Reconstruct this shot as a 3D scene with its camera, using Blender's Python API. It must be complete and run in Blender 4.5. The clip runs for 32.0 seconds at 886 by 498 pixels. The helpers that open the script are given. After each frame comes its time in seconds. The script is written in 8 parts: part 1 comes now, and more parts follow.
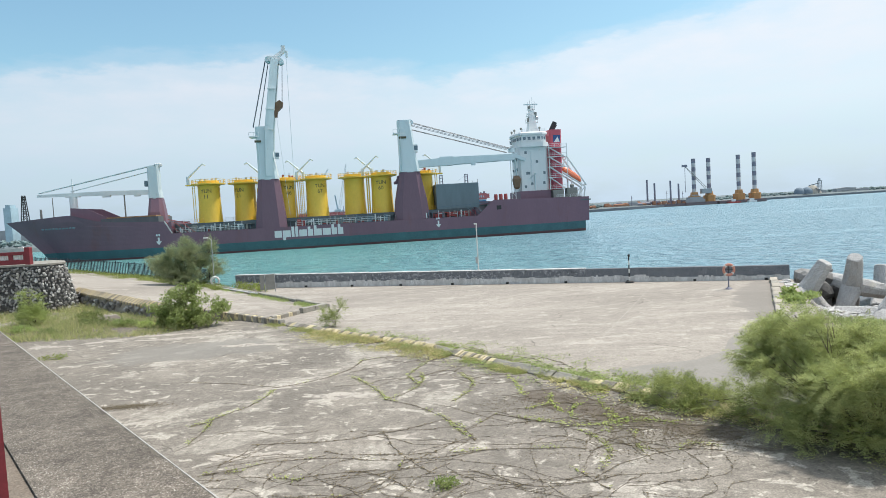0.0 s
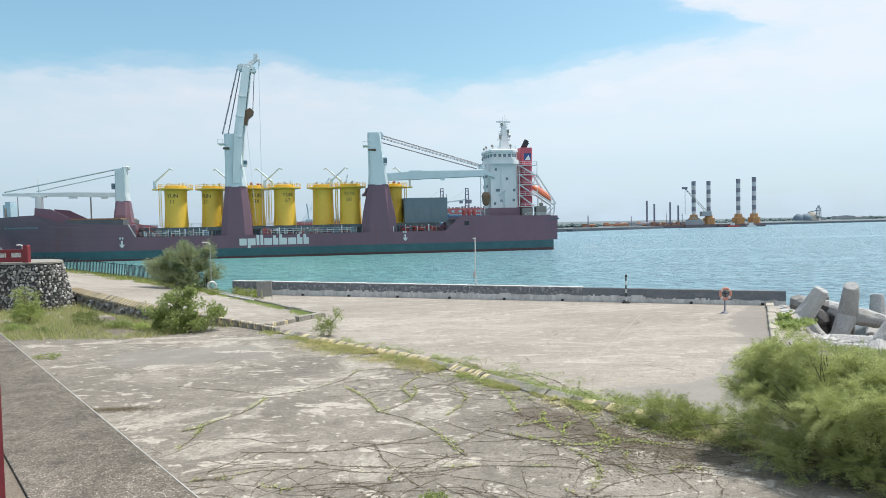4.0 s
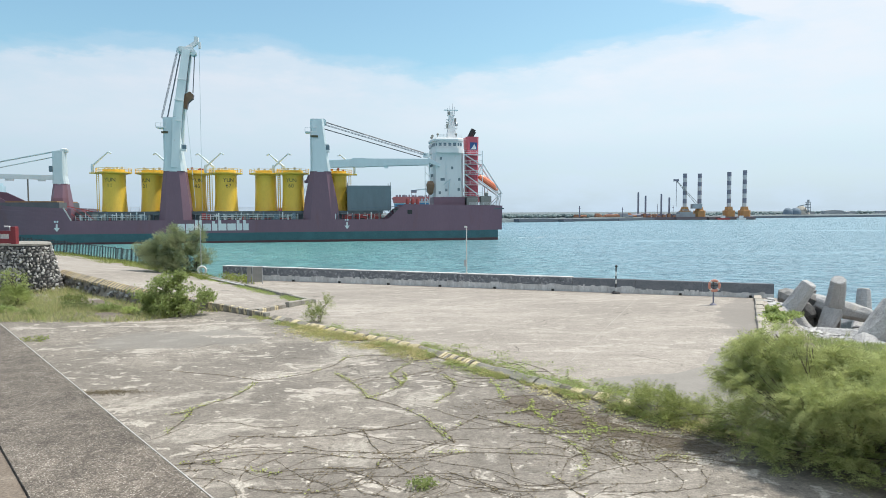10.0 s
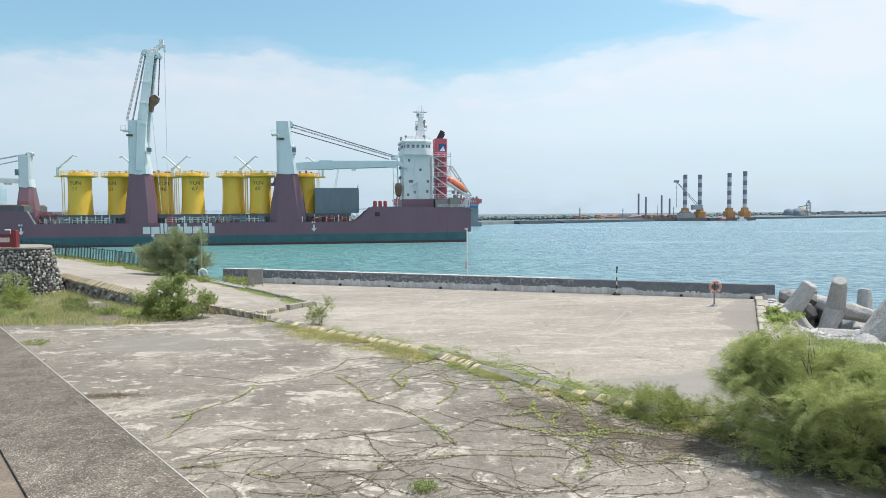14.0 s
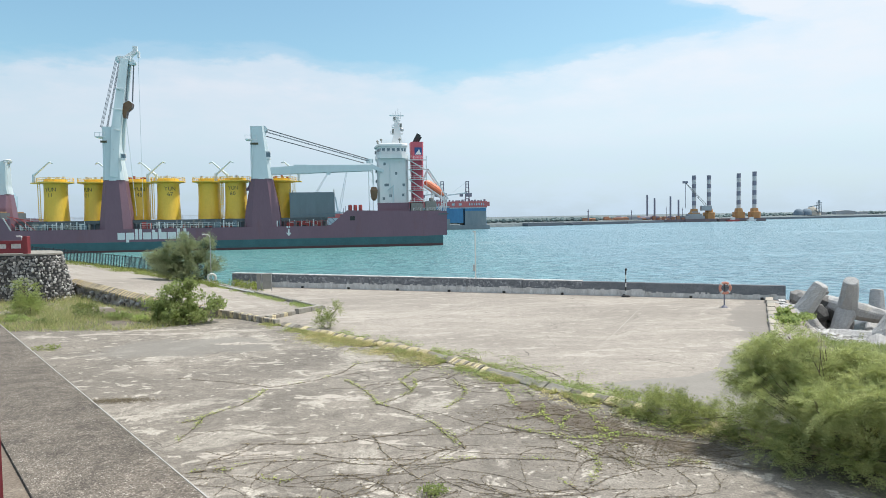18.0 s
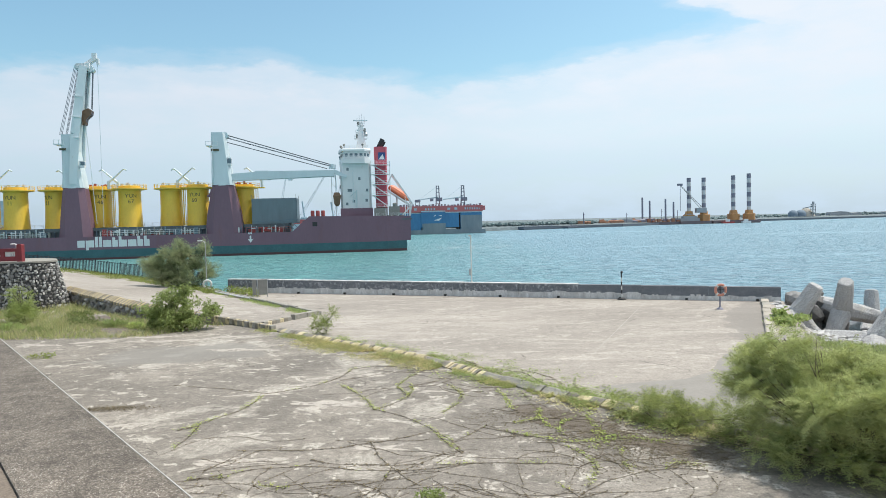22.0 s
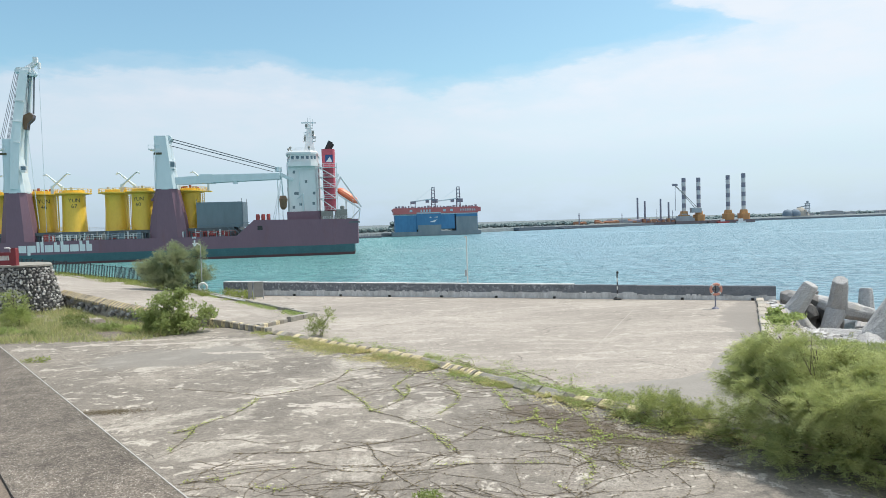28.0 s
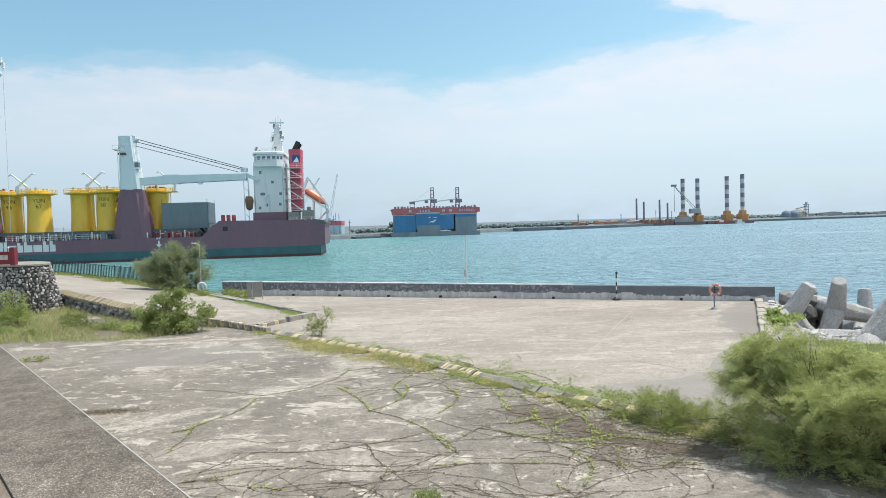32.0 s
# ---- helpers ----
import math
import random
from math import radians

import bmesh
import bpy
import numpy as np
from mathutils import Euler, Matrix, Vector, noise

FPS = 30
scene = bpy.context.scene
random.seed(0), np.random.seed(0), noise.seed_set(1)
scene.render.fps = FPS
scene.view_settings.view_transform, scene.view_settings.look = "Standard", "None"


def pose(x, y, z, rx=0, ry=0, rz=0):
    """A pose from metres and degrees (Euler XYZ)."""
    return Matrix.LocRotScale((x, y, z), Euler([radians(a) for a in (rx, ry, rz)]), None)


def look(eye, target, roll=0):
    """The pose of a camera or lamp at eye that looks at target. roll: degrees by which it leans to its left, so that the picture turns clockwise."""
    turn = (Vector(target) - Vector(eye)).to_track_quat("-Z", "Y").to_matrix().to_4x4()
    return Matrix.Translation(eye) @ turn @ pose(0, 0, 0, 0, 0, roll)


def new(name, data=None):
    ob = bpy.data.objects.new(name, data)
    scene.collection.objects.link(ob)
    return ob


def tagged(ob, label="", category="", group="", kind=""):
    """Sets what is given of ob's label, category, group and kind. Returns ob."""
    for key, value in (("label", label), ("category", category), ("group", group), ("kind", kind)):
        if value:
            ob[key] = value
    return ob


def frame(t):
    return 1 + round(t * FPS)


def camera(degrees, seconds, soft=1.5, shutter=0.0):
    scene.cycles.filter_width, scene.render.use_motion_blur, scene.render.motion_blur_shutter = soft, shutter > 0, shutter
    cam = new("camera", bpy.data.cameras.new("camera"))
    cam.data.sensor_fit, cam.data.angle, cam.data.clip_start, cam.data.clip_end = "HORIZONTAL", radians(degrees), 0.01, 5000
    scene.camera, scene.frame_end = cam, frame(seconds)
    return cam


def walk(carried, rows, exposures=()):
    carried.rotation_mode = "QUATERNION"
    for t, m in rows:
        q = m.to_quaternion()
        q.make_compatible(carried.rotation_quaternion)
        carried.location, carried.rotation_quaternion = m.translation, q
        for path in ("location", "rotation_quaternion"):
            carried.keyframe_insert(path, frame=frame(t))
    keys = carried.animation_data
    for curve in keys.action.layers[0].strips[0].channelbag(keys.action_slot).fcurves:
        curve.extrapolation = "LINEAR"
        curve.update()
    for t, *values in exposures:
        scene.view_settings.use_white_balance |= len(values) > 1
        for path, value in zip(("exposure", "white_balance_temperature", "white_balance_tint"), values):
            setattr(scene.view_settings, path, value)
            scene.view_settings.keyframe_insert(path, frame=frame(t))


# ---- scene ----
cam = camera(67, 32.0, soft=0.9)
WATER = -3.1   # sea level; the yard's slab is z = 0


def view(x, y, z, tilt, turn, lean):
    """A hand-held camera pose: degrees of tilt (up), turn (left) and lean."""
    return pose(x, y, z, 90 + tilt, 0, turn) @ pose(0, 0, 0, 0, 0, lean)


walk(cam, [
    (0, view(-0.009, 0.058, 5.289, -3.243, 0.980, -3.329)),
    (0.5, view(-0.011, 0.046, 5.308, -2.975, 1.502, -2.620)),
    (1, view(0.011, 0.043, 5.302, -2.220, 1.916, -2.475)),
    (1.5, view(0.001, 0.046, 5.291, -1.743, 1.796, -2.362)),
    (2, view(-0.005, -0.002, 5.305, -1.744, 1.605, -1.694)),
    (2.5, view(0.009, -0.003, 5.317, -1.734, 1.462, -1.122)),
    (3, view(0.009, 0.001, 5.303, -1.959, 1.070, -1.197)),
    (3.5, view(-0.005, -0.001, 5.325, -1.993, 0.927, -1.258)),
    (5.5, view(0.025, -0.016, 5.309, -2.875, 0.266, -0.981)),
    (6, view(-0.009, 0.004, 5.307, -2.924, 0.177, -1.026)),
    (6.5, view(0.004, -0.007, 5.314, -2.916, 0.095, -0.894)),
    (7, view(0.009, 0.003, 5.308, -2.979, -0.138, -0.858)),
    (7.5, view(-0.010, -0.005, 5.305, -3.072, -0.157, -0.640)),
    (8, view(-0.009, -0.008, 5.311, -3.183, -0.087, -0.590)),
    (8.5, view(0.005, -0.002, 5.314, -3.082, 0.038, -0.603)),
    (9, view(-0.003, -0.012, 5.319, -3.105, 0.030, -0.521)),
    (9.5, view(0.004, -0.024, 5.321, -3.050, 0.016, -0.504)),
    (10, view(-0.007, -0.015, 5.308, -3.153, 0.062, -0.273)),
    (10.5, view(-0.016, -0.012, 5.318, -3.325, -0.127, -0.323)),
    (11, view(-0.005, -0.018, 5.317, -3.292, -0.166, -0.383)),
    (11.5, view(-0.005, 0.002, 5.318, -3.230, -0.173, -0.349)),
    (12, view(-0.010, -0.004, 5.322, -3.076, 0.025, -0.396)),
    (12.5, view(-0.010, 0.002, 5.310, -3.077, 0.072, -0.455)),
    (13, view(-0.000, -0.000, 5.300, -3.100, -0.000, -0.403)),
    (13.5, view(-0.006, -0.012, 5.328, -3.132, 0.032, -0.434)),
    (14, view(-0.013, -0.005, 5.314, -2.990, 0.101, -0.466)),
    (14.5, view(0.001, -0.042, 5.329, -3.020, 0.210, -0.392)),
    (16.5, view(-0.000, -0.022, 5.312, -3.073, 0.179, -0.236)),
    (17, view(-0.006, -0.015, 5.317, -3.149, 0.291, -0.460)),
    (17.5, view(0.018, -0.013, 5.315, -3.135, 0.496, -0.531)),
    (18, view(-0.001, 0.010, 5.316, -2.726, 0.808, -0.932)),
    (18.5, view(-0.010, 0.021, 5.315, -2.566, 0.766, -1.125)),
    (19, view(-0.005, 0.001, 5.315, -2.652, 0.432, -1.204)),
    (19.5, view(0.005, 0.004, 5.322, -2.813, 0.022, -1.184)),
    (20, view(0.007, 0.008, 5.308, -2.702, 0.161, -1.237)),
    (20.5, view(0.006, 0.010, 5.303, -2.485, 0.428, -1.362)),
    (21, view(-0.006, -0.008, 5.321, -2.441, 0.387, -1.289)),
    (21.5, view(-0.009, 0.004, 5.310, -2.424, 0.438, -1.375)),
    (22, view(0.011, 0.011, 5.322, -2.371, 0.455, -1.400)),
    (22.5, view(-0.008, 0.004, 5.305, -2.339, 0.557, -1.241)),
    (23, view(-0.000, -0.007, 5.297, -2.336, 0.738, -1.451)),
    (23.5, view(0.002, 0.002, 5.312, -2.273, 0.688, -1.593)),
    (24, view(-0.005, 0.006, 5.306, -2.260, 0.476, -1.750)),
    (24.5, view(-0.010, 0.029, 5.304, -2.277, 0.486, -1.716)),
    (25, view(0.014, 0.019, 5.303, -2.252, 0.441, -1.716)),
    (25.5, view(0.007, 0.015, 5.314, -2.202, 0.379, -1.752)),
    (27.5, view(-0.005, 0.023, 5.305, -2.259, 0.176, -1.789)),
    (28, view(0.013, 0.010, 5.306, -2.255, 0.094, -1.745)),
    (28.5, view(0.003, 0.039, 5.300, -2.184, 0.064, -1.741)),
    (29, view(0.008, -0.005, 5.306, -2.321, -0.115, -1.664)),
    (29.5, view(0.027, 0.011, 5.306, -2.367, -0.212, -1.640)),
    (30, view(0.015, -0.002, 5.292, -2.264, -0.096, -1.550)),
    (30.5, view(0.022, -0.006, 5.303, -2.226, -0.064, -1.599)),
    (31, view(0.015, 0.018, 5.284, -2.332, -0.231, -1.609)),
    (31.5, view(0.009, -0.020, 5.301, -2.351, -0.080, -1.582)),
    (32, view(0.005, 0.017, 5.289, -2.227, 0.010, -1.637)),
])

# the freighter's way: stern centre at the waterline, bow along +x
SHIP_WAY = [
    (0, pose(38.52, 214.71, WATER + 0.6, 0, 0, 188.70)),
    (4, pose(28.99, 214.09, WATER + 0.6, 0, 0, 188.86)),
    (8, pose(19.42, 213.39, WATER + 0.6, 0, 0, 188.87)),
    (12, pose(9.85, 212.58, WATER + 0.6, 0, 0, 188.74)),
    (16, pose(0.32, 211.62, WATER + 0.6, 0, 0, 188.47)),
    (20, pose(-9.14, 210.45, WATER + 0.6, 0, 0, 188.05)),
    (24, pose(-18.49, 209.05, WATER + 0.6, 0, 0, 187.49)),
    (28, pose(-27.70, 207.36, WATER + 0.6, 0, 0, 186.78)),
    (32, pose(-36.73, 205.35, WATER + 0.6, 0, 0, 185.93)),
]

# ---- daylight ----
SUN_UP, SUN_AZ = 65.0, 72.0      # degrees above the horizon; degrees from +y towards +x
sun = new("sun", bpy.data.lights.new("sun", "SUN"))
sun.data.energy, sun.data.angle, sun.data.color = 3.3, radians(0.6), (1.0, 0.955, 0.88)
sun.matrix_world = look((0, 0, 60), (-math.sin(radians(SUN_AZ)) * math.cos(radians(SUN_UP)) * 10, -math.cos(radians(SUN_AZ)) * math.cos(radians(SUN_UP)) * 10, 60 - math.sin(radians(SUN_UP)) * 10))

world = bpy.data.worlds.new("sky")
scene.world = world
world.use_nodes = True
wn, wl = world.node_tree.nodes, world.node_tree.links
wn.clear()


def wmath(op, a, b=None, c=None, clamp=False):
    n = wn.new("ShaderNodeMath")
    n.operation, n.use_clamp = op, clamp
    for i, v in enumerate((a, b, c)):
        if v is None:
            continue
        if isinstance(v, (int, float)):
            n.inputs[i].default_value = v
        else:
            wl.new(v, n.inputs[i])
    return n.outputs[0]


def wramp(fac, stops, mode="EASE"):
    n = wn.new("ShaderNodeValToRGB")
    n.color_ramp.interpolation = mode
    el = n.color_ramp.elements
    while len(el) < len(stops):
        el.new(0.5)
    for e, (p, c) in zip(el, stops):
        e.position, e.color = p, (c if isinstance(c, tuple) else (c, c, c)) + (1,)
    wl.new(fac, n.inputs[0])
    return n.outputs[0]


sky = wn.new("ShaderNodeTexSky")
sky.sky_type, sky.sun_disc = "NISHITA", False
sky.sun_elevation, sky.sun_rotation = radians(SUN_UP), radians(SUN_AZ)
sky.air_density, sky.dust_density, sky.ozone_density = 1.0, 2.0, 1.2
coord = wn.new("ShaderNodeTexCoord")
sep = wn.new("ShaderNodeSeparateXYZ")
wl.new(coord.outputs["Generated"], sep.inputs[0])
flat = wmath("SQRT", wmath("ADD", wmath("MULTIPLY", sep.outputs[0], sep.outputs[0]), wmath("MULTIPLY", sep.outputs[1], sep.outputs[1])))
rise = wmath("DIVIDE", sep.outputs[2], flat)                 # tangent of the height over the horizon
side = wmath("DIVIDE", sep.outputs[0], wmath("MAXIMUM", wmath("ABSOLUTE", sep.outputs[1]), 0.05))
stretch = wn.new("ShaderNodeMapping")
stretch.inputs["Scale"].default_value = (1, 1, 3.2)
wl.new(coord.outputs["Generated"], stretch.inputs[0])


def cloud_noise(scale, detail, rough):
    n = wn.new("ShaderNodeTexNoise")
    n.inputs["Scale"].default_value, n.inputs["Detail"].default_value, n.inputs["Roughness"].default_value = scale, detail, rough
    wl.new(stretch.outputs[0], n.inputs["Vector"])
    return n.outputs[0]


big, fine = cloud_noise(5.0, 8, 0.55), cloud_noise(13.0, 9, 0.6)
# upper edge of the cloud bank along the bearing
bearing = wmath("MULTIPLY_ADD", side, 0.5, 0.5, clamp=True)
edge = wramp(bearing, [(0.0, 0.20), (0.17, 0.202), (0.295, 0.232), (0.38, 0.226), (0.48, 0.194), (0.55, 0.20), (0.59, 0.213), (0.655, 0.247), (0.72, 0.256), (0.75, 0.262), (0.80, 0.30), (1.0, 0.5)], "LINEAR")
wave = wmath("MULTIPLY_ADD", big, 0.05, -0.025)
wave = wmath("ADD", wave, wmath("MULTIPLY_ADD", fine, 0.05, -0.025))
over = wmath("SUBTRACT", wmath("ADD", edge, wave), rise)
bank = wramp(wmath("MULTIPLY_ADD", over, 14.0, 0.36, clamp=True), [(0.0, 0.0), (0.25, 0.22), (0.5, 0.78), (1.0, 1.0)])
# a second sheet of cloud hangs over the right-hand end of the gap
lean = wmath("ADD", bearing, wmath("MULTIPLY_ADD", rise, 1.3, -1.062))
sheet_two = wramp(wmath("MULTIPLY_ADD", wmath("ADD", lean, wave), 26.0, 0.5, clamp=True), [(0.0, 0.0), (0.4, 0.25), (0.65, 0.85), (1.0, 1.0)])
bank = wmath("MAXIMUM", bank, sheet_two)
veil = wramp(fine, [(0.35, 0.86), (0.7, 1.0)])
low = wramp(wmath("MULTIPLY", rise, 3.3, clamp=True), [(0.0, 0.97), (0.2, 0.93), (0.45, 0.93), (0.7, 1.0)])
cloud = wmath("MULTIPLY", wmath("MULTIPLY", bank, veil), low)
high = wmath("MULTIPLY", wramp(big, [(0.42, 0.0), (0.75, 0.45)]), wramp(rise, [(0.3, 0.0), (0.8, 1.0)]))
cloud = wmath("MAXIMUM", cloud, high)
mix = wn.new("ShaderNodeMixRGB")
wl.new(cloud, mix.inputs[0])
tint = wn.new("ShaderNodeMixRGB")
tint.blend_type = "MULTIPLY"
tint.inputs[0].default_value, tint.inputs[2].default_value = 1.0, (1.06, 1.32, 1.22, 1)
wl.new(sky.outputs[0], tint.inputs[1])
wl.new(tint.outputs[0], mix.inputs[1])
white = wramp(wmath("MULTIPLY", rise, 4.0, clamp=True), [(0.0, (0.425, 0.525, 0.62)), (0.25, (0.46, 0.555, 0.64)), (0.55, (0.545, 0.61, 0.67)), (0.8, (0.575, 0.625, 0.68))])
scaled = wn.new("ShaderNodeMixRGB")
scaled.blend_type = "MULTIPLY"
scaled.inputs[0].default_value = 1.0
wl.new(wramp(bearing, [(0.0, (8.3, 8.4, 8.7)), (0.42, (9.0, 9.1, 9.3)), (0.58, (9.9, 9.9, 10.0)), (1.0, (10, 10, 10))], "LINEAR"), scaled.inputs[2])
wl.new(white, scaled.inputs[1])
wl.new(scaled.outputs[0], mix.inputs[2])
back = wn.new("ShaderNodeBackground")
back.inputs[1].default_value = 0.12
wl.new(mix.outputs[0], back.inputs[0])
wout = wn.new("ShaderNodeOutputWorld")
wl.new(back.outputs[0], wout.inputs[0])
scene.view_settings.exposure = 0.28

# ---- materials ----
def material(name, base, rough=0.6, metal=0.0, second=None, scale=2.0, amount=0.5, grain=None, bump=0.0, bump_scale=20.0, stretch=(1, 1, 1), streak=None, spread=0.0, spec=0.5, dirt=None, dirt_scale=0.6, dirt_cut=(0.52, 0.7), thin=0.0, cracks=0.0):
    """A surface with stains at one scale, grain at another, and relief. second: the stains' colour; dirt: a sparse third colour."""
    m = bpy.data.materials.new(name)
    m.use_nodes = True
    n, l = m.node_tree.nodes, m.node_tree.links
    b = n["Principled BSDF"]
    b.inputs["Roughness"].default_value, b.inputs["Metallic"].default_value = rough, metal
    b.inputs["Specular IOR Level"].default_value = spec
    tc = n.new("ShaderNodeTexCoord")
    mp = n.new("ShaderNodeMapping")
    mp.inputs["Scale"].default_value = stretch
    l.new(tc.outputs["Object"], mp.inputs[0])

    def tex(s, detail=8, roughness=0.62):
        t = n.new("ShaderNodeTexNoise")
        t.inputs["Scale"].default_value, t.inputs["Detail"].default_value, t.inputs["Roughness"].default_value = s, detail, roughness
        l.new(mp.outputs[0], t.inputs["Vector"])
        return t.outputs[0]

    def ramp(fac, a, c, va=0.0, vc=1.0):
        r = n.new("ShaderNodeValToRGB")
        r.color_ramp.elements[0].position, r.color_ramp.elements[1].position = a, c
        r.color_ramp.elements[0].color, r.color_ramp.elements[1].color = (va, va, va, 1), (vc, vc, vc, 1)
        l.new(fac, r.inputs[0])
        return r.outputs[0]

    def blend(fac, a, c, kind="MIX"):
        x = n.new("ShaderNodeMixRGB")
        x.blend_type = kind
        for i, v in ((0, fac), (1, a), (2, c)):
            if isinstance(v, (int, float)):
                x.inputs[i].default_value = v
            elif isinstance(v, tuple):
                x.inputs[i].default_value = v + (1,)
            else:
                l.new(v, x.inputs[i])
        return x.outputs[0]

    second = second or tuple(c * 0.7 for c in base)
    colour = blend(ramp(tex(scale), 0.5 - 0.18 / max(amount, 0.1) * 0.5, 0.5 + 0.18), base, second)
    if dirt:
        colour = blend(ramp(tex(dirt_scale, 8, 0.65), *dirt_cut), colour, dirt)
    if cracks:
        # a net of thin dark cracks, bent by noise
        warp = n.new("ShaderNodeVectorMath")
        warp.operation = "MULTIPLY_ADD"
        wn3 = n.new("ShaderNodeTexNoise")
        wn3.inputs["Scale"].default_value, wn3.inputs["Detail"].default_value = 0.9, 6
        l.new(tc.outputs["Object"], wn3.inputs["Vector"])
        l.new(wn3.outputs["Color"], warp.inputs[0])
        warp.inputs[1].default_value = (2.6, 2.6, 0)
        l.new(tc.outputs["Object"], warp.inputs[2])
        vo = n.new("ShaderNodeTexVoronoi")
        vo.feature = "DISTANCE_TO_EDGE"
        vo.inputs["Scale"].default_value = cracks
        l.new(warp.outputs[0], vo.inputs["Vector"])
        colour = blend(1.0, colour, ramp(vo.outputs["Distance"], 0.0015, 0.0045, 0.45, 1.0), "MULTIPLY")
    if grain:
        colour = blend(1.0, colour, ramp(tex(scale * grain[0], 3), 0.3, 0.7, 1 - grain[1], 1 + grain[1]), "MULTIPLY")
    if spread:
        info = n.new("ShaderNodeObjectInfo")
        r = n.new("ShaderNodeMapRange")
        r.inputs[3].default_value, r.inputs[4].default_value = 1 - spread, 1 + spread
        l.new(info.outputs["Random"], r.inputs[0])
        geo = n.new("ShaderNodeNewGeometry")
        r2 = n.new("ShaderNodeMapRange")
        r2.inputs[3].default_value, r2.inputs[4].default_value = 1 - spread, 1 + spread
        l.new(geo.outputs["Random Per Island"], r2.inputs[0])
        both = n.new("ShaderNodeMath")
        both.operation = "MULTIPLY"
        l.new(r.outputs[0], both.inputs[0])
        l.new(r2.outputs[0], both.inputs[1])
        colour = blend(1.0, colour, both.outputs[0], "MULTIPLY")
    l.new(colour, b.inputs["Base Color"])
    if thin:
        # leaves let part of the light through
        tl = n.new("ShaderNodeBsdfTranslucent")
        l.new(colour, tl.inputs[0])
        ms = n.new("ShaderNodeMixShader")
        ms.inputs[0].default_value = thin
        l.new(b.outputs[0], ms.inputs[1])
        l.new(tl.outputs[0], ms.inputs[2])
        l.new(ms.outputs[0], n["Material Output"].inputs[0])
    if bump:
        bp = n.new("ShaderNodeBump")
        bp.inputs["Strength"].default_value, bp.inputs["Distance"].default_value = min(bump, 1.0), 0.02 * bump
        l.new(tex(bump_scale, 5), bp.inputs["Height"])
        l.new(bp.outputs[0], b.inputs["Normal"])
    return m


M = {}


def yard(name, mid, dark, pale, patchy, long=0.35, rough=0.92, damp=(), grit=1.0):
    """Old cast concrete: broad tone, ragged pale scuffs, dark wash, pitted grain and a few broken cracks."""
    m = bpy.data.materials.new(name)
    m.use_nodes = True
    n, l = m.node_tree.nodes, m.node_tree.links
    b = n["Principled BSDF"]
    b.inputs["Roughness"].default_value, b.inputs["Specular IOR Level"].default_value = rough, 0.25
    tc = n.new("ShaderNodeTexCoord")

    def tex(scale, detail, roughness, stretch=(1, 1, 1), bend=0.0, turn=0.0):
        mp = n.new("ShaderNodeMapping")
        mp.inputs["Scale"].default_value, mp.inputs["Rotation"].default_value = stretch, (0, 0, turn)
        l.new(tc.outputs["Object"], mp.inputs[0])
        t = n.new("ShaderNodeTexNoise")
        for k, v in (("Scale", scale), ("Detail", detail), ("Roughness", roughness), ("Distortion", bend)):
            t.inputs[k].default_value = v
        l.new(mp.outputs[0], t.inputs["Vector"])
        return t.outputs[0]

    def ramp(fac, *stops):
        r = n.new("ShaderNodeValToRGB")
        el = r.color_ramp.elements
        while len(el) < len(stops):
            el.new(0.5)
        for e, (p, v) in zip(el, stops):
            e.position, e.color = p, (v, v, v, 1)
        l.new(fac, r.inputs[0])
        return r.outputs[0]

    def blend(fac, a, c, kind="MIX"):
        x = n.new("ShaderNodeMixRGB")
        x.blend_type = kind
        for i, v in ((0, fac), (1, a), (2, c)):
            if isinstance(v, (int, float)):
                x.inputs[i].default_value = v
            elif isinstance(v, tuple):
                x.inputs[i].default_value = v + (1,)
            else:
                l.new(v, x.inputs[i])
        return x.outputs[0]

    streak = (long, 1, 1)
    colour = blend(ramp(tex(0.16, 5, 0.6, streak, 0.6), (0.38, 0.0), (0.62, 1.0)), mid, dark)
    colour = blend(ramp(tex(0.7, 10, 0.72, streak, 0.9, 0.2), (0.46, 0.0), (0.60, 0.75)), colour, dark)
    colour = blend(ramp(tex(0.31, 9, 0.62, streak, 0.8, -0.15), (0.555, 0.0), (0.585, 0.4 * patchy), (0.70, 0.75 * patchy)), colour, pale)
    colour = blend(ramp(tex(1.05, 9, 0.66, streak, 0.5), (0.59, 0.0), (0.61, 0.8 * patchy)), colour, pale)
    colour = blend(ramp(tex(2.6, 6, 0.62, (0.8, 1, 1), 0.4), (0.615, 0.0), (0.635, 0.95 * patchy)), colour, pale)
    colour = blend(ramp(tex(1.9, 10, 0.78, (0.7, 1, 1), 0.7, 0.6), (0.56, 0.0), (0.60, 0.6)), colour, dark)
    colour = blend(ramp(tex(5.5, 6, 0.7), (0.60, 0.0), (0.64, 0.75 * patchy)), colour, tuple(c * 0.55 for c in dark))
    colour = blend(1.0, colour, ramp(tex(3.0, 14, 0.84, (0.8, 1, 1), 0.4), (0.36, 1 - 0.24 * grit), (0.64, 1 + 0.22 * grit)), "MULTIPLY")
    colour = blend(1.0, colour, ramp(tex(9.0, 8, 0.85), (0.36, 1 - 0.34 * grit), (0.64, 1 + 0.30 * grit)), "MULTIPLY")
    colour = blend(1.0, colour, ramp(tex(32, 3, 0.8), (0.38, 1 - 0.34 * grit), (0.62, 1 + 0.30 * grit)), "MULTIPLY")
    # broken hairline cracks
    warp = n.new("ShaderNodeVectorMath")
    warp.operation = "MULTIPLY_ADD"
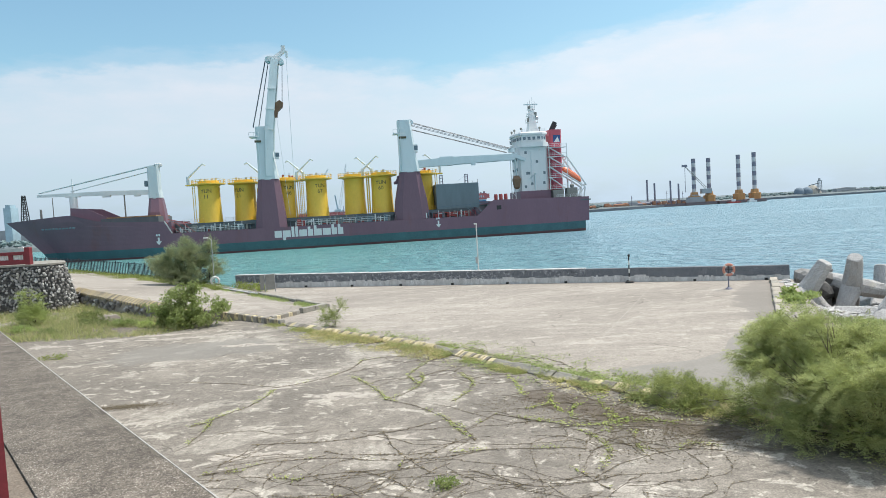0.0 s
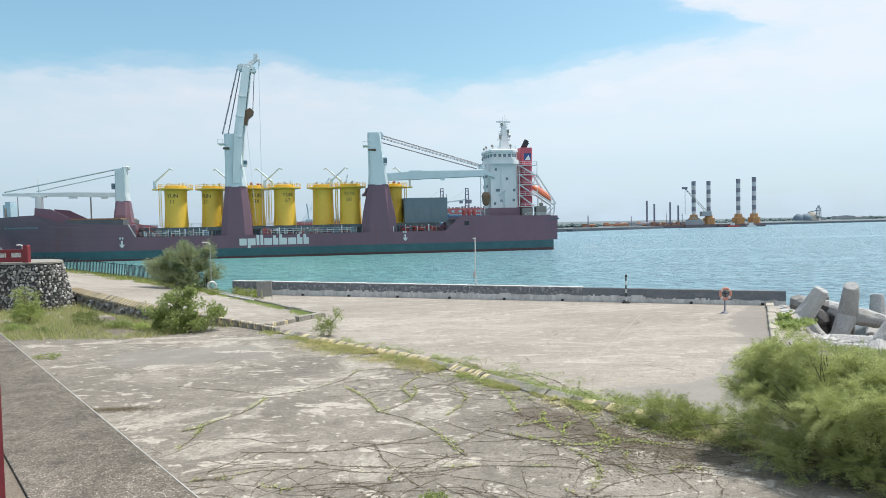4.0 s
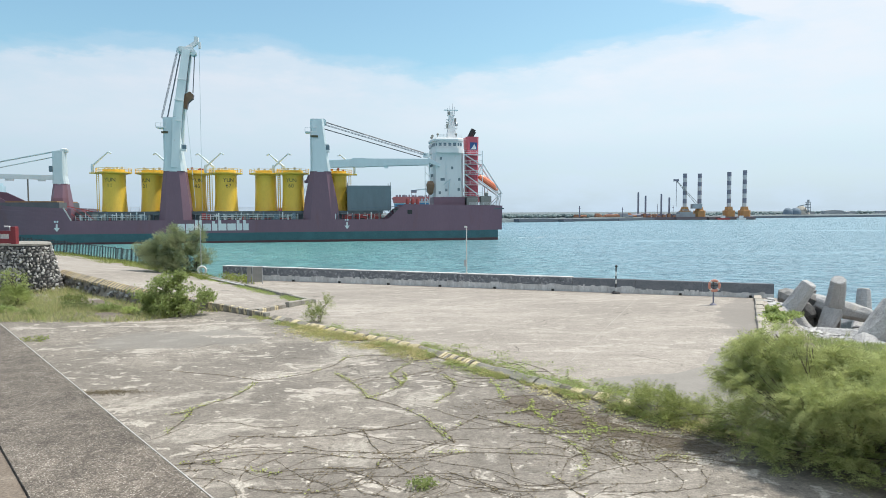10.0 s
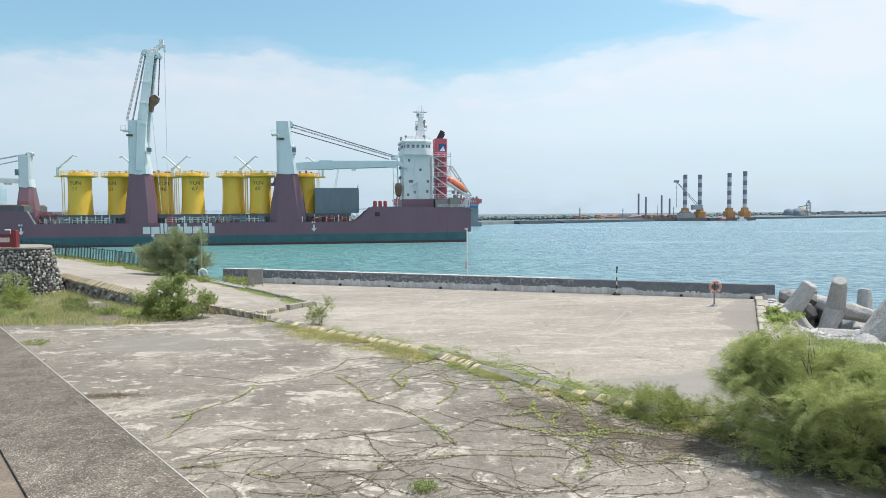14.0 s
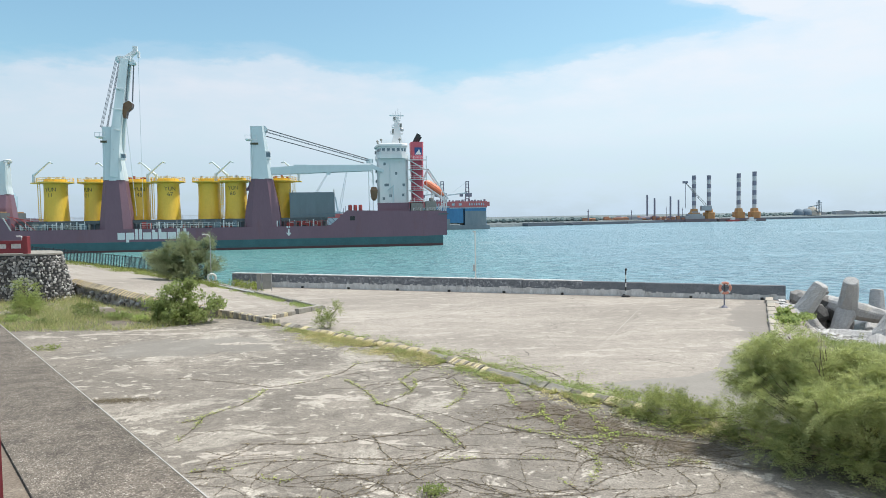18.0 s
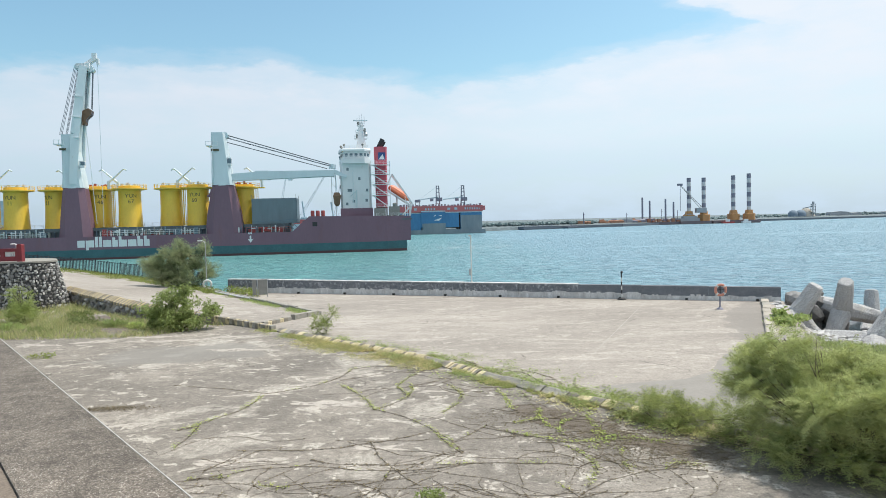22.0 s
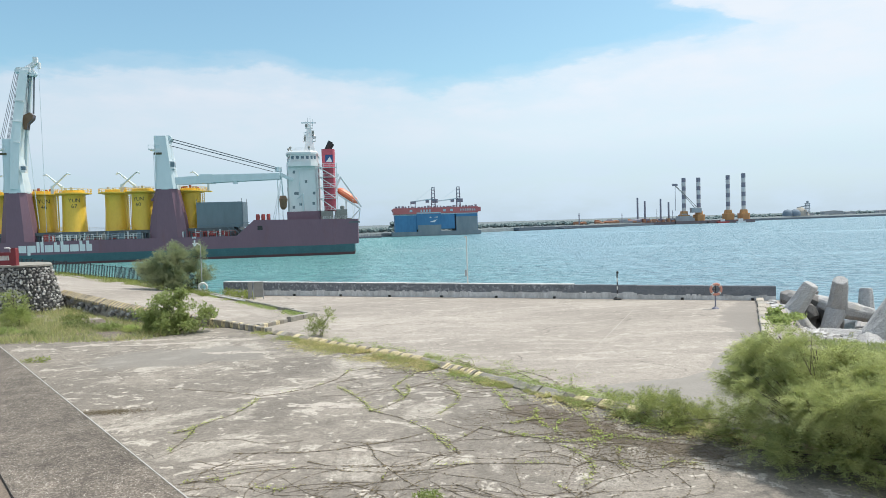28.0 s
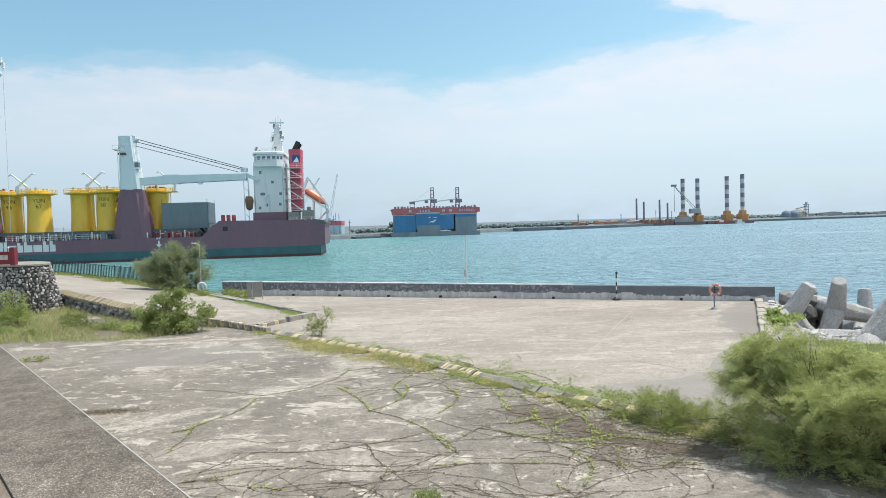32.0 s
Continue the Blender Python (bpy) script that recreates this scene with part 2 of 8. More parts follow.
    wt = n.new("ShaderNodeTexNoise")
    wt.inputs["Scale"].default_value, wt.inputs["Detail"].default_value = 0.5, 8
    l.new(tc.outputs["Object"], wt.inputs["Vector"])
    l.new(wt.outputs["Color"], warp.inputs[0])
    warp.inputs[1].default_value = (4.0, 4.0, 0)
    l.new(tc.outputs["Object"], warp.inputs[2])
    vo = n.new("ShaderNodeTexVoronoi")
    vo.feature = "DISTANCE_TO_EDGE"
    vo.inputs["Scale"].default_value = 0.13
    l.new(warp.outputs[0], vo.inputs["Vector"])
    crack = blend(1.0, ramp(vo.outputs["Distance"], (0.0008, 1.0), (0.0026, 0.0)), ramp(tex(0.45, 4, 0.6), (0.47, 0.0), (0.56, 1.0)), "MULTIPLY")
    colour = blend(blend(1.0, crack, (0.8, 0.8, 0.8), "MULTIPLY"), colour, (0.06, 0.055, 0.045))
    for spot in damp:
        # a ragged silt stain: centre, half length, half width, turn
        mp = n.new("ShaderNodeMapping")
        mp.vector_type = "TEXTURE"
        mp.inputs["Location"].default_value = (spot[0], spot[1], 0)
        mp.inputs["Scale"].default_value = (spot[2], spot[3], 1)
        mp.inputs["Rotation"].default_value = (0, 0, spot[4])
        l.new(tc.outputs["Object"], mp.inputs[0])
        ln = n.new("ShaderNodeVectorMath")
        ln.operation = "LENGTH"
        l.new(mp.outputs[0], ln.inputs[0])
        wave = blend(0.9, ln.outputs["Value"], tex(0.45, 10, 0.72), "LINEAR_LIGHT")
        colour = blend(ramp(wave, (0.35, 0.8), (0.86, 0.65), (0.98, 0.0)), colour, spot[5])
    l.new(colour, b.inputs["Base Color"])
    bp = n.new("ShaderNodeBump")
    bp.inputs["Strength"].default_value, bp.inputs["Distance"].default_value = 0.6, 0.012
    l.new(tex(14, 8, 0.75), bp.inputs["Height"])
    l.new(bp.outputs[0], b.inputs["Normal"])
    return m


M["slab"] = yard("weathered_slab_concrete", (0.318, 0.287, 0.247), (0.198, 0.179, 0.155), (0.51, 0.472, 0.412), 0.95, 0.85, damp=((-11.2, 28.0, 4.2, 2.2, 0.15, (0.235, 0.222, 0.20)),))
M["apron"] = yard("pale_apron_concrete", (0.398, 0.360, 0.316), (0.300, 0.270, 0.236), (0.49, 0.448, 0.394), 0.75, 0.45, damp=((15.3, 34.0, 7.5, 1.3, 1.16, (0.235, 0.216, 0.194)),), grit=0.6)


def aggregate(name, stones, joint, scale):
    """Washed aggregate: small stones of several tones set in a dark joint, with broad brown stains."""
    m = bpy.data.materials.new(name)
    m.use_nodes = True
    n, l = m.node_tree.nodes, m.node_tree.links
    b = n["Principled BSDF"]
    b.inputs["Roughness"].default_value, b.inputs["Specular IOR Level"].default_value = 0.9, 0.3
    tc = n.new("ShaderNodeTexCoord")
    cells = n.new("ShaderNodeTexVoronoi")
    cells.inputs["Scale"].default_value = scale
    l.new(tc.outputs["Object"], cells.inputs["Vector"])
    sep = n.new("ShaderNodeSeparateColor")
    l.new(cells.outputs["Color"], sep.inputs[0])
    tone = n.new("ShaderNodeValToRGB")
    tone.color_ramp.interpolation = "CONSTANT"
    el = tone.color_ramp.elements
    while len(el) < len(stones):
        el.new(0.5)
    for e, (p, c) in zip(el, stones):
        e.position, e.color = p, c + (1,)
    l.new(sep.outputs[0], tone.inputs[0])
    gap = n.new("ShaderNodeMapRange")
    gap.inputs[1].default_value, gap.inputs[2].default_value = 0.45, 0.75
    l.new(cells.outputs["Distance"], gap.inputs[0])
    set_in = n.new("ShaderNodeMixRGB")
    set_in.inputs[2].default_value = joint + (1,)
    l.new(gap.outputs[0], set_in.inputs[0])
    l.new(tone.outputs[0], set_in.inputs[1])
    colour = set_in.outputs[0]
    for s, lo, hi in ((0.9, 0.62, 0.98), (5.0, 0.72, 1.18), (18.0, 0.8, 1.2)):
        t = n.new("ShaderNodeTexNoise")
        t.inputs["Scale"].default_value, t.inputs["Detail"].default_value, t.inputs["Roughness"].default_value = s, 7, 0.7
        l.new(tc.outputs["Object"], t.inputs["Vector"])
        r = n.new("ShaderNodeMapRange")
        r.inputs[1].default_value, r.inputs[2].default_value, r.inputs[3].default_value, r.inputs[4].default_value = 0.35, 0.65, lo, hi
        l.new(t.outputs[0], r.inputs[0])
        x = n.new("ShaderNodeMixRGB")
        x.blend_type, x.inputs[0].default_value = "MULTIPLY", 1.0
        l.new(colour, x.inputs[1])
        l.new(r.outputs[0], x.inputs[2])
        colour = x.outputs[0]
    l.new(colour, b.inputs["Base Color"])
    bp = n.new("ShaderNodeBump")
    bp.invert = True
    bp.inputs["Strength"].default_value, bp.inputs["Distance"].default_value = 0.5, 0.003
    l.new(cells.outputs["Distance"], bp.inputs["Height"])
    l.new(bp.outputs[0], b.inputs["Normal"])
    return m


M["coping"] = aggregate("washed_aggregate", ((0.0, (0.125, 0.106, 0.087)), (0.25, (0.22, 0.19, 0.158)), (0.6, (0.315, 0.276, 0.23)), (0.86, (0.42, 0.375, 0.32)), (0.96, (0.60, 0.56, 0.50))), (0.14, 0.118, 0.095), 150.0)
M["arris"] = material("worn_white_arris", (0.50, 0.49, 0.46), 0.8, scale=8)
M["terrace"] = material("brown_terrace_floor", (0.215, 0.175, 0.135), 0.85, second=(0.165, 0.13, 0.10), scale=3, grain=(20, 0.35), dirt=(0.28, 0.24, 0.19), dirt_scale=4, bump=0.4, bump_scale=60)
M["kerb_edge"] = material("beige_kerb_concrete", (0.47, 0.425, 0.36), 0.9, second=(0.33, 0.30, 0.25), scale=2, grain=(10, 0.3), bump=0.6, bump_scale=30, spread=0.12)
M["kerb"] = material("weathered_kerb_concrete", (0.36, 0.34, 0.30), 0.9, second=(0.22, 0.21, 0.18), scale=3, grain=(10, 0.2), bump=0.6, bump_scale=30, spread=0.1)
M["kerb_yellow"] = material("faded_yellow_kerb_paint", (0.60, 0.51, 0.32), 0.85, second=(0.42, 0.37, 0.275), scale=6, amount=1.6, grain=(8, 0.3), bump=0.5, bump_scale=30, spread=0.15, dirt=(0.15, 0.13, 0.10), dirt_scale=5, dirt_cut=(0.50, 0.57))
M["kerb_bright"] = material("worn_ochre_kerb_paint", (0.58, 0.46, 0.235), 0.85, second=(0.44, 0.36, 0.22), scale=6, grain=(8, 0.3), bump=0.5, bump_scale=30, spread=0.15)
M["kerb_black"] = material("faded_black_kerb_paint", (0.22, 0.20, 0.17), 0.85, second=(0.36, 0.32, 0.26), scale=6, amount=1.4, grain=(8, 0.25), bump=0.5, bump_scale=30, spread=0.15)
M["wall_mottle"] = material("mottled_rubble_wall", (0.175, 0.187, 0.205), 0.9, second=(0.12, 0.13, 0.145), scale=2.5, grain=(5, 0.4), bump=1.0, bump_scale=6, dirt=(0.30, 0.31, 0.325), dirt_scale=4.5, dirt_cut=(0.52, 0.60))
M["wall_dark"] = material("tarred_seawall", (0.14, 0.154, 0.172), 0.9, second=(0.185, 0.196, 0.212), scale=2.2, amount=1.2, grain=(12, 0.5), bump=0.8, bump_scale=18)
M["wall_base"] = material("peeling_white_wall_foot", (0.68, 0.68, 0.67), 0.9, second=(0.40, 0.39, 0.38), scale=2.6, grain=(10, 0.2), bump=0.6, bump_scale=20, stretch=(1, 1, 0.3))
M["rubble"] = material("grey_rubble_stone", (0.215, 0.21, 0.20), 0.9, second=(0.11, 0.105, 0.10), scale=3.5, grain=(8, 0.3), bump=0.8, bump_scale=16, spread=0.38)
M["stone_pale"] = material("lime_washed_stone", (0.50, 0.49, 0.47), 0.85, second=(0.22, 0.215, 0.21), scale=5, amount=1.4, spread=0.25, bump=0.6, bump_scale=20)
M["mortar"] = material("dark_mortar_joint", (0.075, 0.075, 0.075), 0.95, scale=4, bump=0.6, bump_scale=30)
M["armour"] = material("armour_unit_concrete", (0.46, 0.455, 0.445), 0.92, second=(0.34, 0.335, 0.33), scale=1.8, grain=(12, 0.55), bump=1.6, bump_scale=11, spread=0.06, dirt=(0.42, 0.40, 0.36), dirt_scale=1.6, dirt_cut=(0.57, 0.66))
M["pebble"] = material("beach_cobbles", (0.33, 0.31, 0.28), 0.85, second=(0.19, 0.18, 0.165), scale=3, spread=0.4, bump=0.4, bump_scale=20)
M["red_paint"] = material("red_painted_concrete", (0.225, 0.026, 0.034), 0.55, second=(0.165, 0.02, 0.027), scale=3, grain=(20, 0.12), bump=0.3, bump_scale=40)
M["white_trim"] = material("white_painted_trim", (0.75, 0.74, 0.72), 0.6, scale=5)
M["iron"] = material("dark_painted_iron", (0.04, 0.045, 0.055), 0.5, 0.3, scale=6)
M["steel"] = material("galvanised_steel", (0.50, 0.52, 0.53), 0.45, 0.7, second=(0.38, 0.39, 0.40), scale=6)
M["pole_white"] = material("white_pole_paint", (0.72, 0.72, 0.70), 0.5, second=(0.55, 0.54, 0.5), scale=4)
M["black"] = material("black_paint", (0.03, 0.03, 0.03), 0.5, scale=4)
M["cabinet"] = material("grey_cabinet_paint", (0.26, 0.26, 0.24), 0.6, second=(0.20, 0.20, 0.185), scale=3)
M["orange"] = material("faded_orange_plastic", (0.58, 0.21, 0.14), 0.5, second=(0.56, 0.30, 0.23), scale=6)
# hull and boot-top paint is paler and bluer, haze mixed into both colours
M["hull"] = material("hazed_maroon_hull_paint", (0.196, 0.112, 0.150), 0.5, second=(0.170, 0.097, 0.132), scale=0.16, grain=(18, 0.05), stretch=(1, 1, 0.25), dirt=(0.19, 0.09, 0.10), dirt_scale=0.25, dirt_cut=(0.58, 0.75))
M["boot"] = material("hazed_green_boot_top", (0.045, 0.135, 0.155), 0.5, second=(0.033, 0.105, 0.12), scale=0.3, grain=(10, 0.15))
M["antifoul"] = material("red_antifouling", (0.105, 0.045, 0.047), 0.6, second=(0.075, 0.038, 0.04), scale=0.5)
M["deck"] = material("deck_grey_green", (0.12, 0.15, 0.16), 0.7, second=(0.09, 0.11, 0.12), scale=0.5)
M["white_ship"] = material("white_ship_paint", (0.74, 0.76, 0.76), 0.45, second=(0.64, 0.67, 0.68), scale=0.3, stretch=(1, 1, 0.2), dirt=(0.50, 0.42, 0.36), dirt_scale=1.1, dirt_cut=(0.68, 0.8))
M["crane"] = material("pale_grey_crane_paint", (0.62, 0.71, 0.74), 0.45, second=(0.53, 0.62, 0.65), scale=0.3, stretch=(1, 1, 0.3), dirt=(0.42, 0.41, 0.38), dirt_scale=0.9, dirt_cut=(0.66, 0.82))
# yellow is desaturated a little to include the haze over the ship
M["yellow"] = material("yellow_offshore_paint", (0.82, 0.55, 0.075), 0.42, second=(0.75, 0.48, 0.06), scale=0.4, grain=(8, 0.06), stretch=(1, 1, 0.4), dirt=(0.55, 0.30, 0.03), dirt_scale=0.8, dirt_cut=(0.62, 0.8))
M["dark_letter"] = material("dark_lettering", (0.10, 0.09, 0.05), 0.6, scale=3)
M["glass"] = material("dark_bridge_glass", (0.13, 0.20, 0.245), 0.08, scale=3)
M["cable"] = material("greased_cable", (0.14, 0.16, 0.19), 0.5, scale=3)
M["funnel"] = material("red_funnel_paint", (0.52, 0.10, 0.135), 0.5, second=(0.50, 0.09, 0.125), scale=0.5)
M["logo_blue"] = material("logo_blue", (0.03, 0.09, 0.26), 0.5, scale=2)
M["boat"] = material("orange_lifeboat_shell", (0.74, 0.22, 0.11), 0.4, second=(0.66, 0.19, 0.10), scale=1)
# box grey is lightened and blued by painted-in haze
M["box"] = material("dark_grey_steel_box", (0.165, 0.215, 0.245), 0.55, second=(0.14, 0.185, 0.21), scale=0.6, stretch=(1, 1, 0.3))
M["box_end"] = material("blue_grey_box_end", (0.15, 0.22, 0.27), 0.5, scale=0.6)
M["red_gear"] = material("red_deck_gear", (0.42, 0.07, 0.06), 0.5, second=(0.30, 0.05, 0.05), scale=1)
M["wood"] = material("brown_dunnage_wood", (0.36, 0.22, 0.11), 0.8, second=(0.25, 0.15, 0.08), scale=1)
M["brown"] = material("brown_hook_block", (0.20, 0.12, 0.07), 0.6, scale=1)
M["dock_blue"] = material("blue_dock_paint", (0.055, 0.21, 0.40), 0.6, second=(0.045, 0.17, 0.33), scale=0.08, stretch=(1, 1, 0.4), grain=(6, 0.1))
M["dock_red"] = material("red_dock_paint", (0.48, 0.14, 0.145), 0.6, second=(0.40, 0.12, 0.125), scale=0.1)
M["dock_grey"] = material("scraped_grey_dock_steel", (0.24, 0.28, 0.30), 0.7, second=(0.15, 0.20, 0.235), scale=0.15, stretch=(1, 1, 0.3))
M["dock_pale"] = material("pale_blue_dock_paint", (0.42, 0.58, 0.66), 0.6, scale=0.2)
M["rig_orange"] = material("rig_ochre_paint", (0.50, 0.27, 0.10), 0.6, second=(0.40, 0.20, 0.08), scale=0.2)
# dark steel lifted towards blue, with far haze put into the colour
M["rig_dark"] = material("hazed_rig_dark_steel", (0.175, 0.18, 0.235), 0.6, second=(0.22, 0.215, 0.26), scale=0.3)
M["rig_hull"] = material("dull_brown_rig_hull", (0.14, 0.12, 0.135), 0.7, second=(0.19, 0.14, 0.14), scale=0.15, dirt=(0.27, 0.13, 0.10), dirt_scale=0.12)
M["rig_white"] = material("rig_white_paint", (0.62, 0.62, 0.62), 0.6, scale=0.3)
# scrub, breakwater, tree and dome colours are blued to carry distance haze
M["far_land"] = material("hazed_land_scrub", (0.12, 0.158, 0.175), 0.95, second=(0.16, 0.19, 0.195), scale=0.03, grain=(8, 0.25))
M["far_wall"] = material("hazed_breakwater_stone", (0.135, 0.155, 0.18), 0.9, second=(0.11, 0.13, 0.155), scale=0.12, stretch=(1, 1, 3))
M["far_tree"] = material("hazed_far_trees", (0.185, 0.245, 0.24), 0.9, second=(0.15, 0.205, 0.21), scale=0.1, spread=0.2)
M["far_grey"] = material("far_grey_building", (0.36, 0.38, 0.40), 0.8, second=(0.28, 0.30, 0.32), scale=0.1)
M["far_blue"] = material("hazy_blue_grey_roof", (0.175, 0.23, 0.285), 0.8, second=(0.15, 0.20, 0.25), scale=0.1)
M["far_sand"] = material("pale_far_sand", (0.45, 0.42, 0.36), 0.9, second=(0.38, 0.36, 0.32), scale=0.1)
M["rust"] = material("rusty_plant", (0.30, 0.12, 0.07), 0.8, second=(0.36, 0.20, 0.12), scale=0.15)
M["bark"] = material("grey_brown_bark", (0.14, 0.11, 0.085), 0.9, second=(0.09, 0.07, 0.055), scale=8, bump=0.6, bump_scale=40)
M["leaf"] = material("feathery_green_leaf", (0.335, 0.38, 0.15), 0.75, second=(0.425, 0.455, 0.20), scale=1.2, spread=0.22, thin=0.3, spec=0.15)
M["leaf_grey"] = material("grey_green_leaf", (0.345, 0.42, 0.225), 0.65, second=(0.43, 0.465, 0.27), scale=1.2, spread=0.28, thin=0.5)
M["leaf_broad"] = material("bright_green_leaf", (0.33, 0.39, 0.15), 0.5, second=(0.28, 0.34, 0.125), scale=1.5, spread=0.3, thin=0.55)
M["leaf_fresh"] = material("fresh_green_leaf", (0.41, 0.46, 0.17), 0.55, second=(0.34, 0.41, 0.14), scale=1.5, spread=0.3, thin=0.6)
M["leaf_bush"] = material("bush_leaf", (0.37, 0.43, 0.17), 0.55, second=(0.31, 0.38, 0.135), scale=1.5, spread=0.32, thin=0.58)
M["leaf_pale"] = material("pale_fennel_green_leaf", (0.50, 0.55, 0.21), 0.6, second=(0.42, 0.49, 0.17), scale=1.5, spread=0.3, thin=0.55)
M["grass"] = material("dry_green_grass", (0.44, 0.43, 0.19), 0.7, second=(0.57, 0.50, 0.30), scale=0.5, spread=0.3, thin=0.55)
M["vine"] = material("yellow_green_vine_leaf", (0.37, 0.41, 0.10), 0.6, second=(0.25, 0.32, 0.08), scale=0.8, spread=0.3, thin=0.3)
M["stem"] = material("dark_dry_vine_stem", (0.17, 0.145, 0.12), 0.9, second=(0.21, 0.18, 0.15), scale=3)
M["soil"] = material("dark_soil_film", (0.115, 0.092, 0.073), 0.95, second=(0.20, 0.172, 0.142), scale=2.5, grain=(12, 0.45), bump=1.0, bump_scale=30)
M["dry"] = material("dry_brown_leaf", (0.135, 0.11, 0.07), 0.9, second=(0.20, 0.165, 0.10), scale=2, spread=0.4)
M["joint"] = material("pale_joint_filler", (0.46, 0.425, 0.38), 0.9, scale=4)
M["litter"] = material("pale_litter", (0.66, 0.65, 0.63), 0.8, scale=6, spread=0.3)
M["bleach"] = material("bleached_concrete", (0.445, 0.405, 0.352), 0.9, second=(0.33, 0.297, 0.258), scale=2.5, amount=1.2, grain=(10, 0.3), dirt=(0.24, 0.215, 0.187), dirt_scale=3.5, dirt_cut=(0.52, 0.58))

# the sea: clear green-blue water over a sandy bed, with ripples at three scales
sea = bpy.data.materials.new("green_blue_sea_water")
sea.use_nodes = True
sn, sl = sea.node_tree.nodes, sea.node_tree.links
sb = sn["Principled BSDF"]
sb.inputs["Roughness"].default_value = 0.30
sb.inputs["IOR"].default_value = 1.33
stc = sn.new("ShaderNodeTexCoord")


def sea_noise(scale, stretch, detail=4):
    mp = sn.new("ShaderNodeMapping")
    mp.inputs["Scale"].default_value = stretch
    mp.inputs["Rotation"].default_value = (0, 0, 0.25)
    sl.new(stc.outputs["Object"], mp.inputs[0])
    t = sn.new("ShaderNodeTexNoise")
    t.inputs["Scale"].default_value, t.inputs["Detail"].default_value = scale, detail
    sl.new(mp.outputs[0], t.inputs["Vector"])
    return t.outputs[0]


patch = sea_noise(0.012, (0.5, 1.6, 1), 5)
sr = sn.new("ShaderNodeValToRGB")
sr.color_ramp.elements[0].position, sr.color_ramp.elements[1].position = 0.35, 0.68
sr.color_ramp.elements[0].color, sr.color_ramp.elements[1].color = (0.105, 0.285, 0.295, 1), (0.140, 0.335, 0.340, 1)
sl.new(patch, sr.inputs[0])
# bluer towards +x, the harbour mouth
ssep = sn.new("ShaderNodeSeparateXYZ")
sl.new(stc.outputs["Object"], ssep.inputs[0])
depth = sn.new("ShaderNodeMapRange")
depth.inputs[1].default_value, depth.inputs[2].default_value = -25.0, 32.0
sl.new(ssep.outputs[0], depth.inputs[0])
bluer = sn.new("ShaderNodeMixRGB")
bluer.inputs[2].default_value = (0.180, 0.325, 0.405, 1)
sl.new(depth.outputs[0], bluer.inputs[0])
sl.new(sr.outputs[0], bluer.inputs[1])
# bright and dark sides of the ripples, painted into the base colour
ripple_shade = sn.new("ShaderNodeValToRGB")
ripple_shade.color_ramp.elements[0].position, ripple_shade.color_ramp.elements[1].position = 0.36, 0.64
ripple_shade.color_ramp.elements[0].color, ripple_shade.color_ramp.elements[1].color = (0.60, 0.68, 0.74, 1), (1.55, 1.50, 1.42, 1)
sl.new(sea_noise(1.15, (0.5, 1.0, 1), 8), ripple_shade.inputs[0])
ripple_shaded = sn.new("ShaderNodeMixRGB")
ripple_shaded.blend_type = "MULTIPLY"
ripple_shaded.inputs[0].default_value = 1.0
sl.new(bluer.outputs[0], ripple_shaded.inputs[1])
sl.new(ripple_shade.outputs[0], ripple_shaded.inputs[2])
sl.new(ripple_shaded.outputs[0], sb.inputs["Base Color"])
ripple = sn.new("ShaderNodeMath")
ripple.operation = "MULTIPLY_ADD"
sl.new(sea_noise(1.15, (0.5, 1.0, 1), 8), ripple.inputs[0])
ripple.inputs[1].default_value = 2.0
swell = sn.new("ShaderNodeMath")
swell.operation = "MULTIPLY"
sl.new(sea_noise(0.06, (0.5, 1.2, 1), 3), swell.inputs[0])
swell.inputs[1].default_value = 1.6
sl.new(swell.outputs[0], ripple.inputs[2])
sbump = sn.new("ShaderNodeBump")
sbump.inputs["Distance"].default_value = 1.3
# long smooth slicks where the ripples lie down
slick = sn.new("ShaderNodeValToRGB")
slick.color_ramp.elements[0].position, slick.color_ramp.elements[1].position = 0.60, 0.68
slick.color_ramp.elements[0].color, slick.color_ramp.elements[1].color = (1, 1, 1, 1), (0.35, 0.35, 0.35, 1)
sl.new(sea_noise(0.03, (0.12, 1.0, 1), 4), slick.inputs[0])
sl.new(slick.outputs[0], sbump.inputs["Strength"])
sl.new(ripple.outputs[0], sbump.inputs["Height"])
sl.new(sbump.outputs[0], sb.inputs["Normal"])
M["sea"] = sea
M["foam"] = material("white_sea_foam", (0.62, 0.68, 0.69), 0.9, second=(0.45, 0.55, 0.57), scale=1.5)


# ---- mesh helpers ----
def quad_box(bm, x0, x1, y0, y1, z0, z1, m=None):
    v = [bm.verts.new((x, y, z)) for x in (x0, x1) for y in (y0, y1) for z in (z0, z1)]
    for f in ((0, 1, 3, 2), (4, 6, 7, 5), (0, 4, 5, 1), (2, 3, 7, 6), (0, 2, 6, 4), (1, 5, 7, 3)):
        bm.faces.new([v[i] for i in f])
    if m:
        for q in v:
            q.co = m @ q.co
    return v


